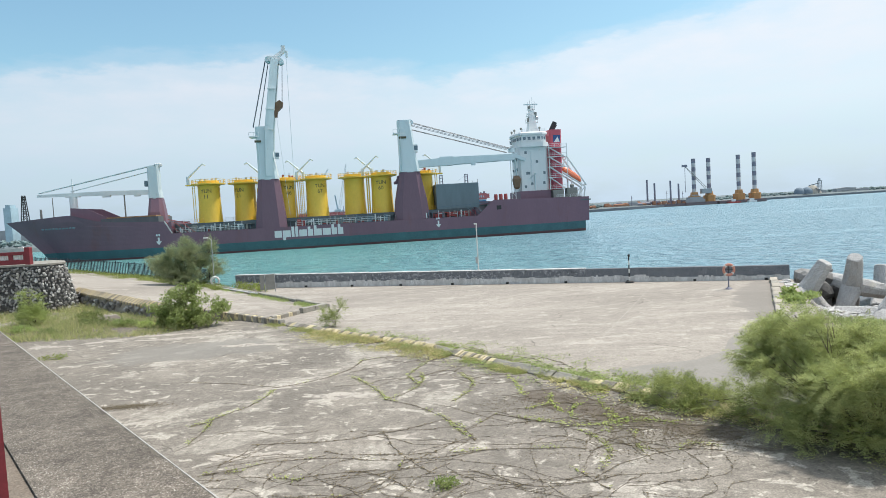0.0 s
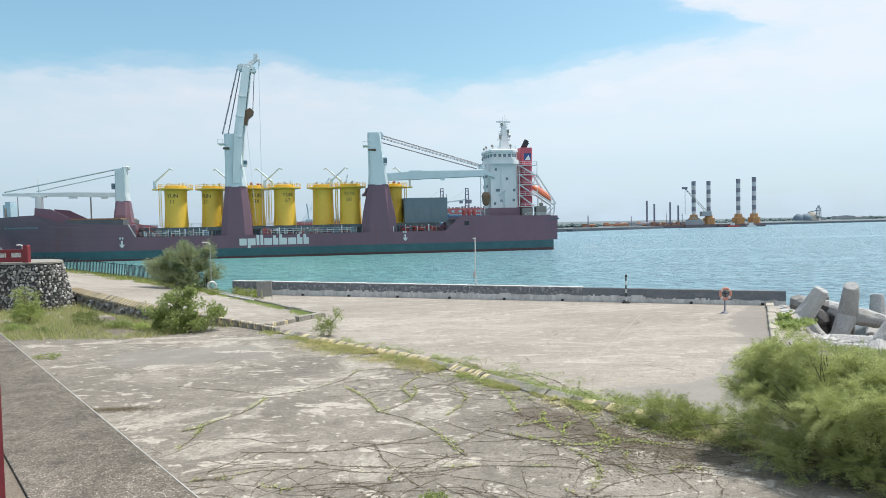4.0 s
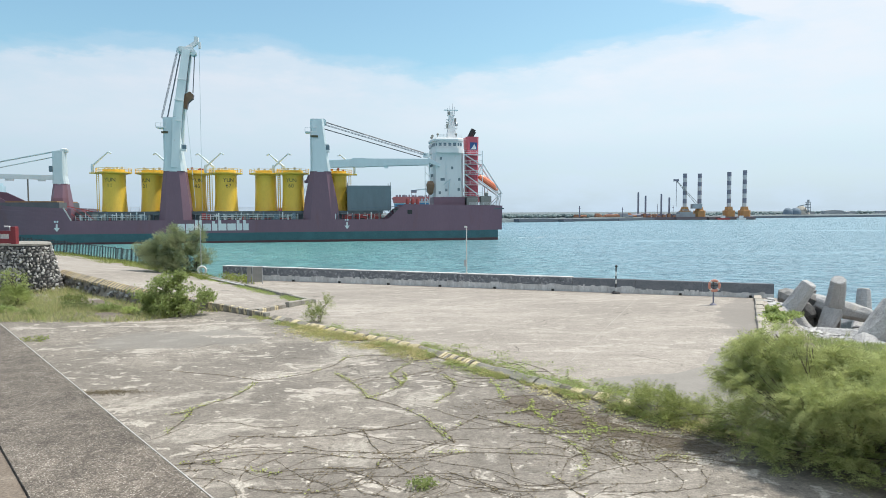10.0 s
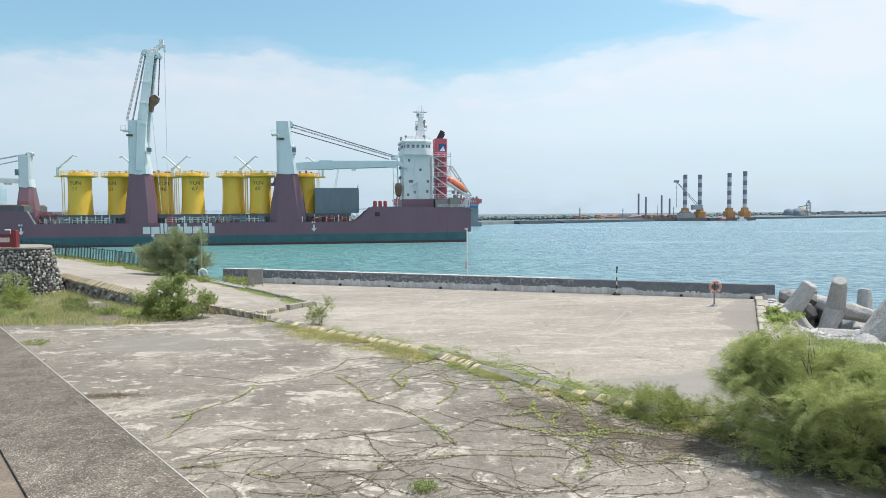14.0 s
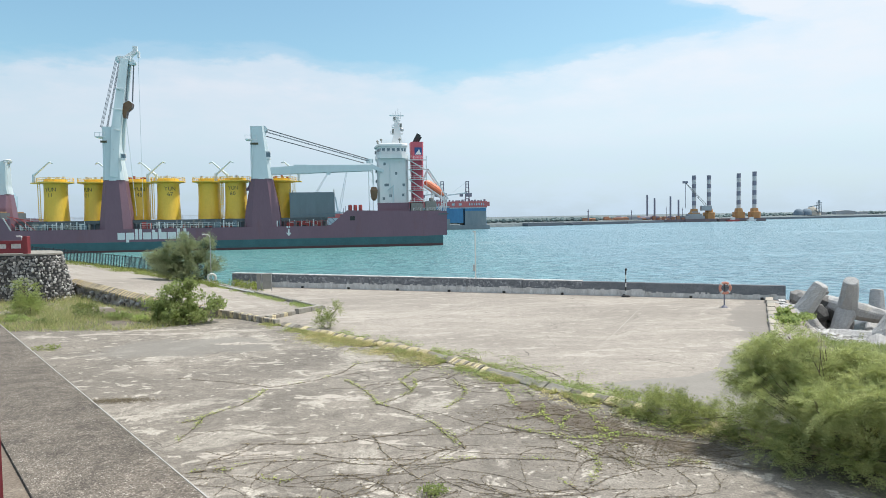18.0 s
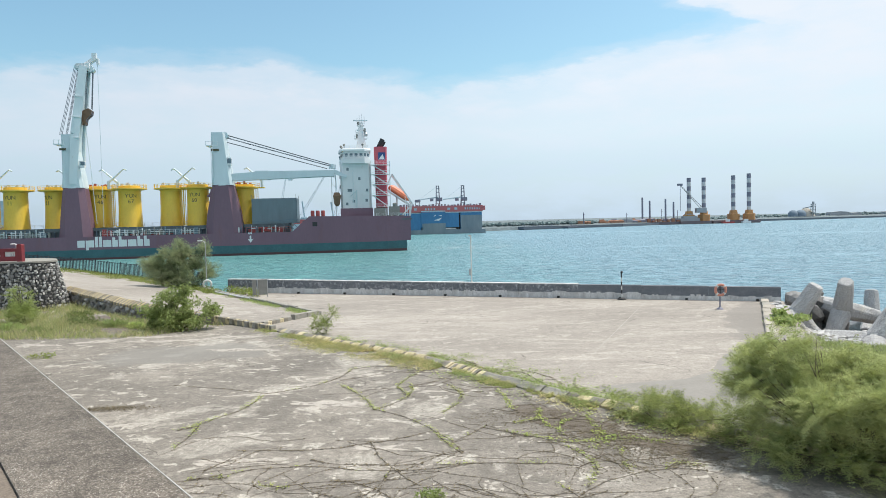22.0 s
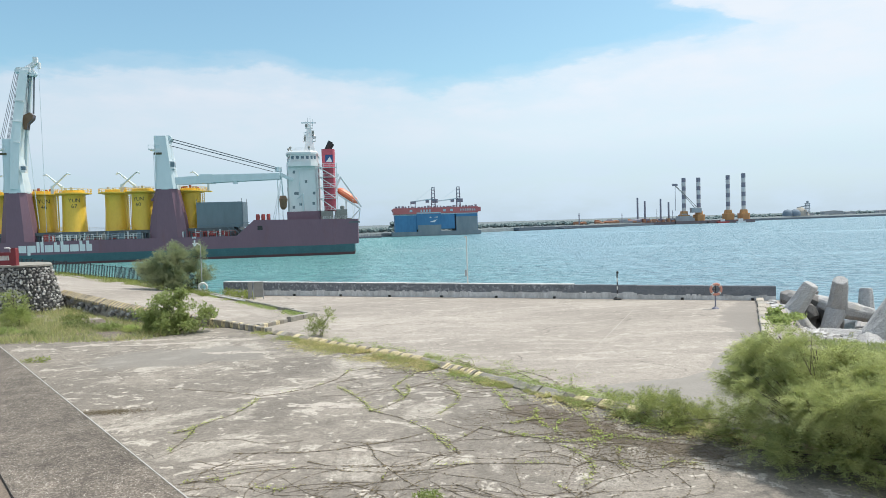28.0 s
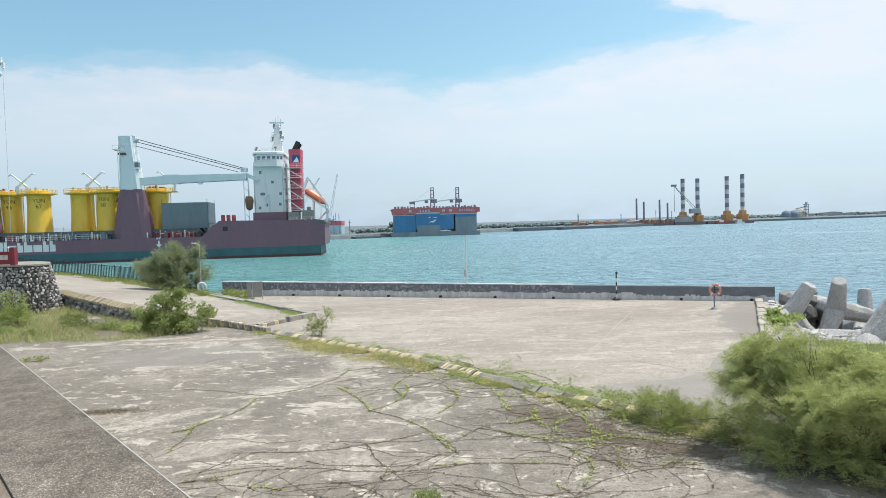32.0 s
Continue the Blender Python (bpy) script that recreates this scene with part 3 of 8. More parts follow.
def tube(bm, a, b, r0, r1=None, n=8, caps=True):
    """A round bar from a to b."""
    a, b = Vector(a), Vector(b)
    r1 = r0 if r1 is None else r1
    d = (b - a).normalized()
    u = d.orthogonal().normalized()
    w = d.cross(u)
    rings = []
    for p, r in ((a, r0), (b, r1)):
        rings.append([bm.verts.new(p + (u * math.cos(2 * math.pi * i / n) + w * math.sin(2 * math.pi * i / n)) * r) for i in range(n)])
    for i in range(n):
        f = bm.faces.new((rings[0][i], rings[0][(i + 1) % n], rings[1][(i + 1) % n], rings[1][i]))
        f.smooth = n > 6
    if caps:
        for f in (bm.faces.new(rings[0][::-1]), bm.faces.new(rings[1])):
            for e in f.edges:
                e.smooth = False


def beam(bm, a, b, w, h=None, w1=None, h1=None):
    """A square bar from a to b: width w across, height h in the upright plane."""
    a, b = Vector(a), Vector(b)
    h = h or w
    w1, h1 = w1 or w, h1 or h
    d = (b - a).normalized()
    s = d.cross(Vector((0, 0, 1)))
    s = s.normalized() if s.length > 1e-3 else Vector((1, 0, 0))
    t = s.cross(d)
    v = []
    for p, ww, hh in ((a, w, h), (b, w1, h1)):
        v += [bm.verts.new(p + s * (i * ww / 2) + t * (j * hh / 2)) for i, j in ((-1, -1), (1, -1), (1, 1), (-1, 1))]
    for f in ((3, 2, 1, 0), (4, 5, 6, 7), (0, 1, 5, 4), (1, 2, 6, 5), (2, 3, 7, 6), (3, 0, 4, 7)):
        bm.faces.new([v[i] for i in f])


def lathe(bm, profile, n=24, centre=(0, 0, 0), smooth=True):
    """A turned shape round the z axis; profile: (radius, z) from below up."""
    c = Vector(centre)
    rings = [[bm.verts.new(c + Vector((r * math.cos(2 * math.pi * i / n), r * math.sin(2 * math.pi * i / n), z))) for i in range(n)] for r, z in profile]
    for a, b in zip(rings, rings[1:]):
        for i in range(n):
            bm.faces.new((a[i], a[(i + 1) % n], b[(i + 1) % n], b[i])).smooth = smooth
    bm.faces.new(rings[0][::-1])
    bm.faces.new(rings[-1])
    # turned corners stay crisp
    for k, ring in enumerate(rings):
        if 0 < k < len(rings) - 1:
            a, b = Vector(profile[k]) - Vector(profile[k - 1]), Vector(profile[k + 1]) - Vector(profile[k])
            if a.length < 1e-6 or b.length < 1e-6 or a.angle(b) < 0.6:
                continue
        for i in range(n):
            e = bm.edges.get((ring[i], ring[(i + 1) % n]))
            if e:
                e.smooth = False


def prism(bm, outline, y0, y1):
    """A plate in the x-z plane, from y0 to y1."""
    a = [bm.verts.new((x, y0, z)) for x, z in outline]
    b = [bm.verts.new((x, y1, z)) for x, z in outline]
    k = len(outline)
    bm.faces.new(a)
    bm.faces.new(b[::-1])
    for i in range(k):
        bm.faces.new((a[i], b[i], b[(i + 1) % k], a[(i + 1) % k]))


def loft(bm, sections, close=True):
    """Skin over equal rings of points."""
    rings = [[bm.verts.new(p) for p in s] for s in sections]
    k = len(rings[0])
    for a, b in zip(rings, rings[1:]):
        for i in range(k if close else k - 1):
            bm.faces.new((a[i], a[(i + 1) % k], b[(i + 1) % k], b[i]))
    if close:
        bm.faces.new(rings[0][::-1])
        bm.faces.new(rings[-1])


def finish(bm):
    bmesh.ops.recalc_face_normals(bm, faces=bm.faces)
    me = bpy.data.meshes.new("mesh")
    bm.to_mesh(me)
    bm.free()
    return me


def part(name, bm, mat, parent=None, label="", where=None):
    """One mesh object under a thing or a part."""
    me = finish(bm)
    me.name = name
    me.materials.append(M[mat] if isinstance(mat, str) else mat)
    ob = new(name, me)
    if parent is not None:
        ob.parent = parent
    if where is not None:
        ob.matrix_basis = where
    return tagged(ob, label)


def apart(name, bm, mat, parent, label=""):
    """Each loose piece of the bmesh becomes a part of its own."""
    bm.verts.ensure_lookup_table()
    left = set(bm.verts)
    while left:
        seed = min(left, key=lambda q: q.index)
        island, todo = {seed}, [seed]
        while todo:
            for e in todo.pop().link_edges:
                for q in e.verts:
                    if q not in island:
                        island.add(q)
                        todo.append(q)
        left -= island
        piece, twin = bmesh.new(), {}
        for q in sorted(island, key=lambda q: q.index):
            twin[q] = piece.verts.new(q.co)
        for f in {f for q in island for f in q.link_faces}:
            piece.faces.new([twin[q] for q in f.verts])
        part(name, piece, mat, parent, label)
    bm.free()


def shared(name, me, parent, where, label=""):
    """An object of its own on a mesh that alike pieces share."""
    ob = new(name, me)
    ob.parent = parent
    ob.matrix_basis = where
    return tagged(ob, label)


def thing(name, label, category, where=None, group="", kind=""):
    ob = tagged(new(name), label, category, group, kind)
    if where is not None:
        ob.matrix_basis = where
    return ob


def solid(name, bm, mat, label, category="", group="", kind="", where=None):
    return tagged(part(name, bm, mat, None, label, where), label, category, group, kind)


def lettering(words, size, mat, parent, where, label=""):
    cu = bpy.data.curves.new("lettering", "FONT")
    cu.body, cu.size, cu.align_x, cu.align_y, cu.extrude = words, size, "CENTER", "CENTER", 0.01
    cu.materials.append(M[mat])
    ob = new("lettering", cu)
    ob.parent, ob.matrix_basis = parent, where
    return tagged(ob, label)

# ---- the setting ----
bm = bmesh.new()
quad_box(bm, -4200, 4200, -600, 4600, WATER - 0.6, WATER)
solid("water", bm, "sea", "rippled green-blue harbour water under a hazy sky", "water", kind="structure")

KERB_A, KERB_DIR = Vector((3.42, 19.70, 0)), Vector((-0.6583, 0.7528, 0))     # the long painted kerb
WALL_A, WALL_DIR = Vector((19.9, 40.18, 0)), Vector((-0.9400, 0.3411, 0))    # the seawall's inner foot
KERB_UP = Vector((0.7528, 0.6583, 0))                                          # across the kerb, seawards


def along(p, d, s, across=0.0, z=0.0):
    n = Vector((-d.y, d.x, 0))
    return p + d * s + n * across + Vector((0, 0, z))


def kerb_at(s, across=0.0):
    """A place by the long kerb, which bows a little towards the sea."""
    return along(KERB_A, KERB_DIR, s, across - 0.5 * math.exp(-((s - 8.0) / 4.0) ** 2))


KERB_BOW = [tuple(kerb_at(s))[:2] for s in (1.0, 4.0, 6.0, 8.0, 10.0, 12.0, 15.0)]
RAMP_NEAR = [Vector(p) for p in ((-6.82, 31.45, 0.02), (-9.0, 33.6, 0.03), (-11.75, 35.96, 0.1), (-14.09, 36.7, 0.35), (-17.42, 38.61, 0.6), (-22.36, 43.1, 0.8), (-27.97, 48.4, 1.0), (-34.0, 54.5, 1.2), (-44.0, 63.0, 1.5))]
RAMP_FAR = [Vector(p) for p in ((-7.6, 38.9, 0.02), (-9.5, 41.3, 0.03), (-13.5, 46.2, 0.1), (-17.0, 50.2, 0.2), (-20.5, 54.3, 0.3), (-25.6, 60.2, 0.45), (-33.0, 66.2, 0.62), (-40.5, 70.6, 1.08), (-50.0, 76.0, 1.5))]

# lower yard slab: one sheet down to the sea bed on all sides
bm = bmesh.new()
lower = [(-80, -40.0), (60, -40.0), (60, 5), (9.9, 12.3), *KERB_BOW, (-6.82, 31.45), (-11.75, 35.9), (-17.4, 38.5), (-28, 48.3), (-44, 63), (-80, 90)]
top = [bm.verts.new((x, y, 0.0)) for x, y in lower]
bot = [bm.verts.new((x, y, -4.0)) for x, y in lower]
bm.faces.new(top)
bm.faces.new(bot[::-1])
for i in range(len(lower)):
    bm.faces.new((top[i], bot[i], bot[(i + 1) % len(lower)], top[(i + 1) % len(lower)]))
ground = solid("ground", bm, "slab", "cracked stained grey concrete yard with vines creeping over it", "ground", kind="structure")

# seaward apron beyond the kerb
bm = bmesh.new()
apron = [(9.9, 12.3), (13.4, 24.0), (20.1, 40.35), (-18.0, 54.2), (-20.0, 53.8), (-13.5, 46.2), (-7.6, 38.9), (-6.82, 31.45), *KERB_BOW[::-1]]
top = [bm.verts.new((x, y, 0.012)) for x, y in apron]
bot = [bm.verts.new((x, y, -4.0)) for x, y in apron]
bm.faces.new(top)
bm.faces.new(bot[::-1])
for i in range(len(apron)):
    bm.faces.new((top[i], bot[i], bot[(i + 1) % len(apron)], top[(i + 1) % len(apron)]))
solid("pavement", bm, "apron", "pale sun-bleached concrete apron with faint cracks", "pavement", kind="structure")

# ramp that climbs to the fenced path
bm = bmesh.new()
near_t, far_t = [bm.verts.new(p + Vector((0, 0, 0.03))) for p in RAMP_NEAR], [bm.verts.new(p + Vector((0, 0, 0.03))) for p in RAMP_FAR]
near_b, far_b = [bm.verts.new((p.x, p.y, -4.5)) for p in RAMP_NEAR], [bm.verts.new((p.x, p.y, -4.5)) for p in RAMP_FAR]
for i in range(len(RAMP_NEAR) - 1):
    for a, b in ((near_t, far_t), (near_b, near_t), (far_t, far_b)):
        bm.faces.new((a[i], a[i + 1], b[i + 1], b[i]))
bm.faces.new((near_t[0], far_t[0], far_b[0], near_b[0]))
solid("road", bm, "apron", "pale concrete ramp climbing beside a painted kerb", "ramp", kind="structure")

# shore strip outside the ramp, under the fence
bm = bmesh.new()
out = [p + Vector((0.6, 0.9, -0.1)) for p in RAMP_FAR[3:]]
a = [bm.verts.new(p + Vector((0, 0, -0.01))) for p in RAMP_FAR[3:]]
b = [bm.verts.new(p) for p in out]
c = [bm.verts.new((p.x + 2, p.y + 3, -4.5)) for p in out]
for i in range(len(a) - 1):
    bm.faces.new((a[i], a[i + 1], b[i + 1], b[i]))
    bm.faces.new((b[i], b[i + 1], c[i + 1], c[i]))
solid("embankment", bm, "soil", "weedy earth strip beside the ramp", "ground", kind="structure")

# right-hand shore: earth bank and cobbles outside the apron
def shore_x(y):
    """The apron's outer edge."""
    return 9.9 + 3.5 * (y - 12.3) / 11.7 if y < 24 else 13.4 + 6.5 * (y - 24) / 16.9


def ease(t):
    t = max(0.0, min(1.0, t))
    return t * t * (3 - 2 * t)


def bank_z(x, y):
    d = max(0.0, x - shore_x(y))
    v = (y - 12.3) / 29.5
    inland = -0.06 - 0.75 * min(1.0, d / 5) ** 0.8 * min(1, max(0, v * 1.6 - 0.2)) + 0.01 * d * (1 - v)
    beach = -0.10 - 0.80 * ease(d / 1.5) - 0.45 * max(0, y - 35.0) * ease(d / 0.8) - 0.04 * d
    z = inland + (beach - inland) * ease((y - 27.5) / 3.5)
    return max(-3.7, z - 0.05 * max(0, d - 6)) + 0.08 * noise.noise(Vector((x * 0.6, y * 0.6, 0)))


bm = bmesh.new()
N = 44
grid = []
for i in range(N):
    row = []
    for j in range(N):
        u, v = (i / (N - 1)) ** 1.8, j / (N - 1)
        y = 12.3 + 31 * v
        x = shore_x(y) - 0.05 + u * 40
        y -= u * 6
        row.append(bm.verts.new((x, y, bank_z(x, y))))
    grid.append(row)
for i in range(N - 1):
    for j in range(N - 1):
        bm.faces.new((grid[i][j], grid[i + 1][j], grid[i + 1][j + 1], grid[i][j + 1]))
solid("bank", bm, "soil", "weedy earth bank running down to cobbles", "ground", kind="structure")


# seawall: dark tarred upper part on a proud white foot
def bar_between(bm, p, d, s0, s1, a0, a1, z0, z1):
    v = [bm.verts.new(along(p, d, s, a, z)) for s in (s0, s1) for a in (a0, a1) for z in (z0, z1)]
    for f in ((0, 1, 3, 2), (4, 6, 7, 5), (0, 4, 5, 1), (2, 3, 7, 6), (0, 2, 6, 4), (1, 5, 7, 3)):
        bm.faces.new([v[i] for i in f])


seawall = thing("seawall", "low dark seawall with a peeling white foot and drain holes", "wall", kind="structure")
s = 0.0
rw = random.Random(14)
while s < 40.0:
    e = min(s + 4.03, 40.2)
    top, foot = 0.87 + 0.0045 * s, 0.40 if s > 8 else 0.28
    bm = bmesh.new()
    bar_between(bm, WALL_A, WALL_DIR, s, e - 0.015, -0.45, 0.02, foot, top)
    part("wall_panel", bm, "wall_mottle" if s > 10 else "wall_dark", seawall, "mottled grey rubble panel" if s > 10 else "tar-black seawall panel")
    if s > 10:
        bm = bmesh.new()
        bar_between(bm, WALL_A, WALL_DIR, s, e - 0.02, -0.47, 0.035, top + 0.002, top + 0.045)
        part("wall_cap", bm, "wall_base", seawall, "pale worn wall cap")
    bm = bmesh.new()
    bar_between(bm, WALL_A, WALL_DIR, s, e - 0.01, -0.55, 0.05, -4.0, foot)
    part("wall_foot", bm, "wall_base", seawall, "peeling white wall foot")
    # the foot's render has come off in lumps along its upper edge
    for i in range(9):
        q = s + rw.uniform(0.1, 3.7)
        h, w = rw.uniform(0.03, 0.10), rw.uniform(0.08, 0.45)
        bm = bmesh.new()
        bar_between(bm, WALL_A, WALL_DIR, q, min(q + w, e - 0.02), 0.022, 0.046, foot - 0.03, foot + h)
        part("render_lump", bm, "wall_base", seawall)
    if s < 36:
        bm = bmesh.new()
        bar_between(bm, WALL_A, WALL_DIR, s + 1.2, s + 1.37, 0.052, 0.18, 0.0, 0.14)
        bmesh.ops.translate(bm, verts=bm.verts, vec=(0, 0, 0.012))
        part("drain_block", bm, "black", seawall, "small dark drain block at the foot")
    s = e

# ---- the freighter ----
BEAM = 11.4                      # half the beam; y is +11.4 on the port side


def Y(a):
    return BEAM - a


ship = thing("cargo_ship", "maroon cargo ship with pale cranes and a white bridge under way", "ship")

# hull: rings of points from keel to rail at stations along the length
def hull_ring(x):
    if x > 118:
        t = (x - 118) / 42.0
        deck = BEAM * (1 - max(0, t) ** 2.6)
        water = BEAM * max(0.0, 1 - ((x - 118) / 35.0) ** 1.45) if x < 153 else 0.0
    else:
        deck = water = BEAM
    if x < 6:
        water = BEAM * (0.93 + 0.07 * x / 6)
    return max(deck, 0.08), max(water, 0.05)


def rail(x):
    """Height of the hull's upper edge."""
    for x0, z0, x1, z1 in ((-1, 9.7, 28.6, 10.2), (28.6, 10.2, 33.5, 5.9), (33.5, 5.9, 117.4, 6.0), (117.4, 6.0, 119.2, 9.3), (119.2, 9.3, 134, 9.9), (134, 9.9, 137, 10.5), (137, 10.5, 143.6, 12.5), (143.6, 12.4, 161, 11.2)):
        if x <= x1:
            return z0 + (z1 - z0) * (x - x0) / (x1 - x0)
    return 11.2


def band(name, mat, f0, f1, xs, label, levels=2):
    bm = bmesh.new()
    for sign in (1, -1):
        cols = []
        for x in xs:
            deck, water = hull_ring(x)
            z0, z1 = f0(x), f1(x)
            col = []
            for i in range(levels + 1):
                z = z0 + (z1 - z0) * i / levels
                k = max(0.0, min(1.0, z / 11.5))
                rake = (k ** 1.2) * 10.2 if x > 146 else 0.0
                w = water + (deck - water) * k ** 1.5
                xx = x if x <= 146 else 146 + (x - 146) * (6.2 + rake) / 13.8
                col.append(bm.verts.new((xx, sign * w, z)))
            cols.append(col)
        for a, b in zip(cols, cols[1:]):
            for i in range(levels):
                bm.faces.new((a[i], a[i + 1], b[i + 1], b[i])).smooth = False
        if sign == 1:
            first = cols[0]
        else:
            bm.faces.new([v for v in first] + [v for v in cols[0][::-1]])
    return part(name, bm, mat, ship, label)


XS = [0.2, 3, 6, 14, 22, 28.6, 31, 33.5, 45, 60, 75, 90, 105, 117.4, 119.2, 124, 128, 132, 136, 140, 143, 146, 148, 150, 152, 154, 156, 157.5, 159, 159.8]
band("hull", "hull", lambda x: 2.4 if x > 4 else 2.5, rail, [-1.0] + XS[1:], "maroon painted hull side", 6)
band("boot_top", "boot", lambda x: 0.2, lambda x: 2.4 if x > 4 else 2.5, XS, "dark green boot-topping band", 1)
band("antifouling", "antifoul", lambda x: -2.0, lambda x: 0.2, XS, "dull red antifouling at the waterline", 1)

bm = bmesh.new()
quad_box(bm, -1.5, 30.5, -11.2, 11.2, 8.6, 9.0)
part("poop_deck", bm, "deck", ship)
bm = bmesh.new()
quad_box(bm, 30, 118.5, -11.2, 11.2, 4.6, 5.0)
part("main_deck", bm, "deck", ship)
bm = bmesh.new()
loft(bm, [[(x, w, z - 1.2), (x, -w, z - 1.2), (x, -w, z - 0.9), (x, w, z - 0.9)] for x, w, z in ((118.5, 11.1, 9.2), (128, 10.6, 9.7), (136, 9.4, 10.1), (146, 6.4, 10.6), (154, 2.6, 11.2))])
part("forecastle_deck", bm, "hull", ship, "maroon forecastle deck")
bm = bmesh.new()
beam(bm, (117.45, 11.45, 6.0), (119.25, 11.45, 9.4), 0.14, 0.3)
part("step_trim", bm, "rig_white", ship, "pale trim on the hull step")
bm = bmesh.new()
quad_box(bm, 117.6, 118.4, -11.1, 11.1, 5.0, 9.2)
part("forecastle_bulkhead", bm, "hull", ship)
bm = bmesh.new()
quad_box(bm, 29.4, 30.0, -11.1, 11.1, 5.0, 9.0)
part("poop_bulkhead", bm, "hull", ship)

# hatch coaming with its row of stiffeners, and covers
bm = bmesh.new()
quad_box(bm, 35, 116.5, -8.2, 8.2, 5.0, 7.4)
part("hatch_coaming", bm, "deck", ship, "blue-grey hatch coaming")
bm = bmesh.new()
quad_box(bm, 34.6, 117, -8.8, 8.8, 7.45, 8.35)
part("hatch_cover", bm, "deck", ship, "grey-green hatch cover")
bm = bmesh.new()
x = 35.5
while x < 116:
    quad_box(bm, x, x + 0.16, 8.21, 8.9, 5.0, 7.4)
    x += 1.55
bm.verts.index_update()
apart("coaming_stay", bm, "box_end", ship)
rng = random.Random(5)
for mat, label, count in (("cabinet", "grey lashing gear at the deck edge", 26), ("box_end", "blue-grey deck locker at the deck edge", 22), ("red_gear", "red stores box at the deck edge", 7), ("white_ship", "white pipe stand at the deck edge", 22), ("black", "dark winch at the deck edge", 14)):
    bm = bmesh.new()
    for i in range(count):
        x, w, h = rng.uniform(36, 116), rng.uniform(0.3, 1.7), rng.uniform(0.7, 2.9)
        w *= 0.25 if mat == "white_ship" else 1
        if 46 < x + w and x < 59 or 85.5 < x + w and x < 98:
            continue
        y = rng.uniform(9.2, 10.4)
        quad_box(bm, x, x + w, y, y + rng.uniform(0.3, 0.7), 5.0, 5.0 + h)
    bm.verts.index_update()
    apart("deck_gear", bm, mat, ship, label)
for x0, x1, z, mat in ((60, 84, 6.9, "crane"), (60, 78, 6.2, "red_gear"), (66, 85, 7.5, "box_end"), (99, 116, 6.8, "crane"), (100, 112, 7.6, "box_end"), (36, 45, 7.2, "red_gear")):
    bm = bmesh.new()
    tube(bm, (x0, 9.0, z), (x1, 9.0, z), 0.14, 0.14, 6)
    part("deck_pipe", bm, mat, ship)


# lashing posts and frames between the bulwark and the hatch coaming
for x0, x1, n in ((60, 84, 22), (47, 58, 9), (99, 116, 15), (35, 46, 8)):
    for i in range(n):
        x = x0 + (x1 - x0) * (i + rng.uniform(0.1, 0.9)) / n
        bm = bmesh.new()
        w, h = rng.choice((0.12, 0.16, 0.2, 0.3)), rng.uniform(1.5, 2.5)
        quad_box(bm, x - w / 2, x + w / 2, Y(0.9) - 0.15, Y(0.9) + 0.15, 5.85, 5.85 + h)
        if i % 3 == 0:
            quad_box(bm, x, x + 1.3, Y(0.9) - 0.1, Y(0.9) + 0.1, 5.85 + h * 0.62, 5.85 + h * 0.62 + 0.2)
        part("lashing_post", bm, rng.choice(("crane", "white_ship", "box_end", "cabinet")), ship, "pale lashing post at the deck edge")


def railing(x0, x1, y, z, h=1.1, step=1.6, mat="white_ship", rails=3, name="railing", parent=ship, label="white deck railing"):
    bm = bmesh.new()
    k = max(1, round((x1 - x0) / step))
    for i in range(k + 1):
        x = x0 + (x1 - x0) * i / k
        beam(bm, (x, y, z), (x, y, z + h), 0.075)
    for i in range(rails):
        beam(bm, (x0, y, z + h * (i + 1) / rails), (x1, y, z + h * (i + 1) / rails), 0.055)
    return part(name, bm, mat, parent, label)


railing(59, 85, Y(0.25), 5.9, 1.5, label="white deck railing")
railing(99, 116.5, Y(0.25), 5.9, 1.4)
railing(34, 46.5, Y(0.3), 5.9, 1.5, mat="red_gear", label="red deck railing")
railing(60, 116, Y(9.0), 8.35, 1.1, 2.2)
bm = bmesh.new()
for i, x in enumerate((36, 39.5, 43)):
    quad_box(bm, x, x + 2.8, Y(2.6), Y(1.2), 5.6, 7.0)
part("stores_crates", bm, "red_gear", ship, "red pipe and stores racks")
bm = bmesh.new()
for x in (33.5, 35.0, 36.5):
    beam(bm, (x - 3.2, Y(1.0), 5.4), (x + 0.8, Y(1.0), 9.4), 0.15)
beam(bm, (30, Y(1.0), 9.5), (44, Y(1.0), 9.0), 0.18)
part("sloped_braces", bm, "box_end", ship, "blue-grey sloped braces before the poop")

# foam churned up round the rudder
rf = random.Random(4)
bm = bmesh.new()
for i in range(260):
    d = rf.random() ** 1.8 * 34
    x, y, q = -0.6 - d, rf.gauss(0, 2.2 + d * 0.16), rf.uniform(0.12, 0.4)
    tops = [bm.verts.new((x + q * 2.2 * math.cos(t), y + q * math.sin(t), -0.57)) for t in (0, 1.2, 2.3, 3.3, 4.2, 5.3)]
    bm.faces.new(tops)
foam = part("wake_foam", bm, "foam", ship, "white foam on the water behind the stern")
tagged(foam, kind="stuff")

# painted marks on the side
def side_plate(name, x0, x1, z0, z1, mat, label="", a=-0.03, parent=None):
    bm = bmesh.new()
    quad_box(bm, x0, x1, Y(a + 0.02), Y(a), z0, z1)
    return part(name, bm, mat, parent or ship, label)


mark = side_plate("owner_mark", 90.9, 91.1, 3.6, 3.7, "white_ship", "white owner's mark in plain shapes on the hull")
x = 91.0
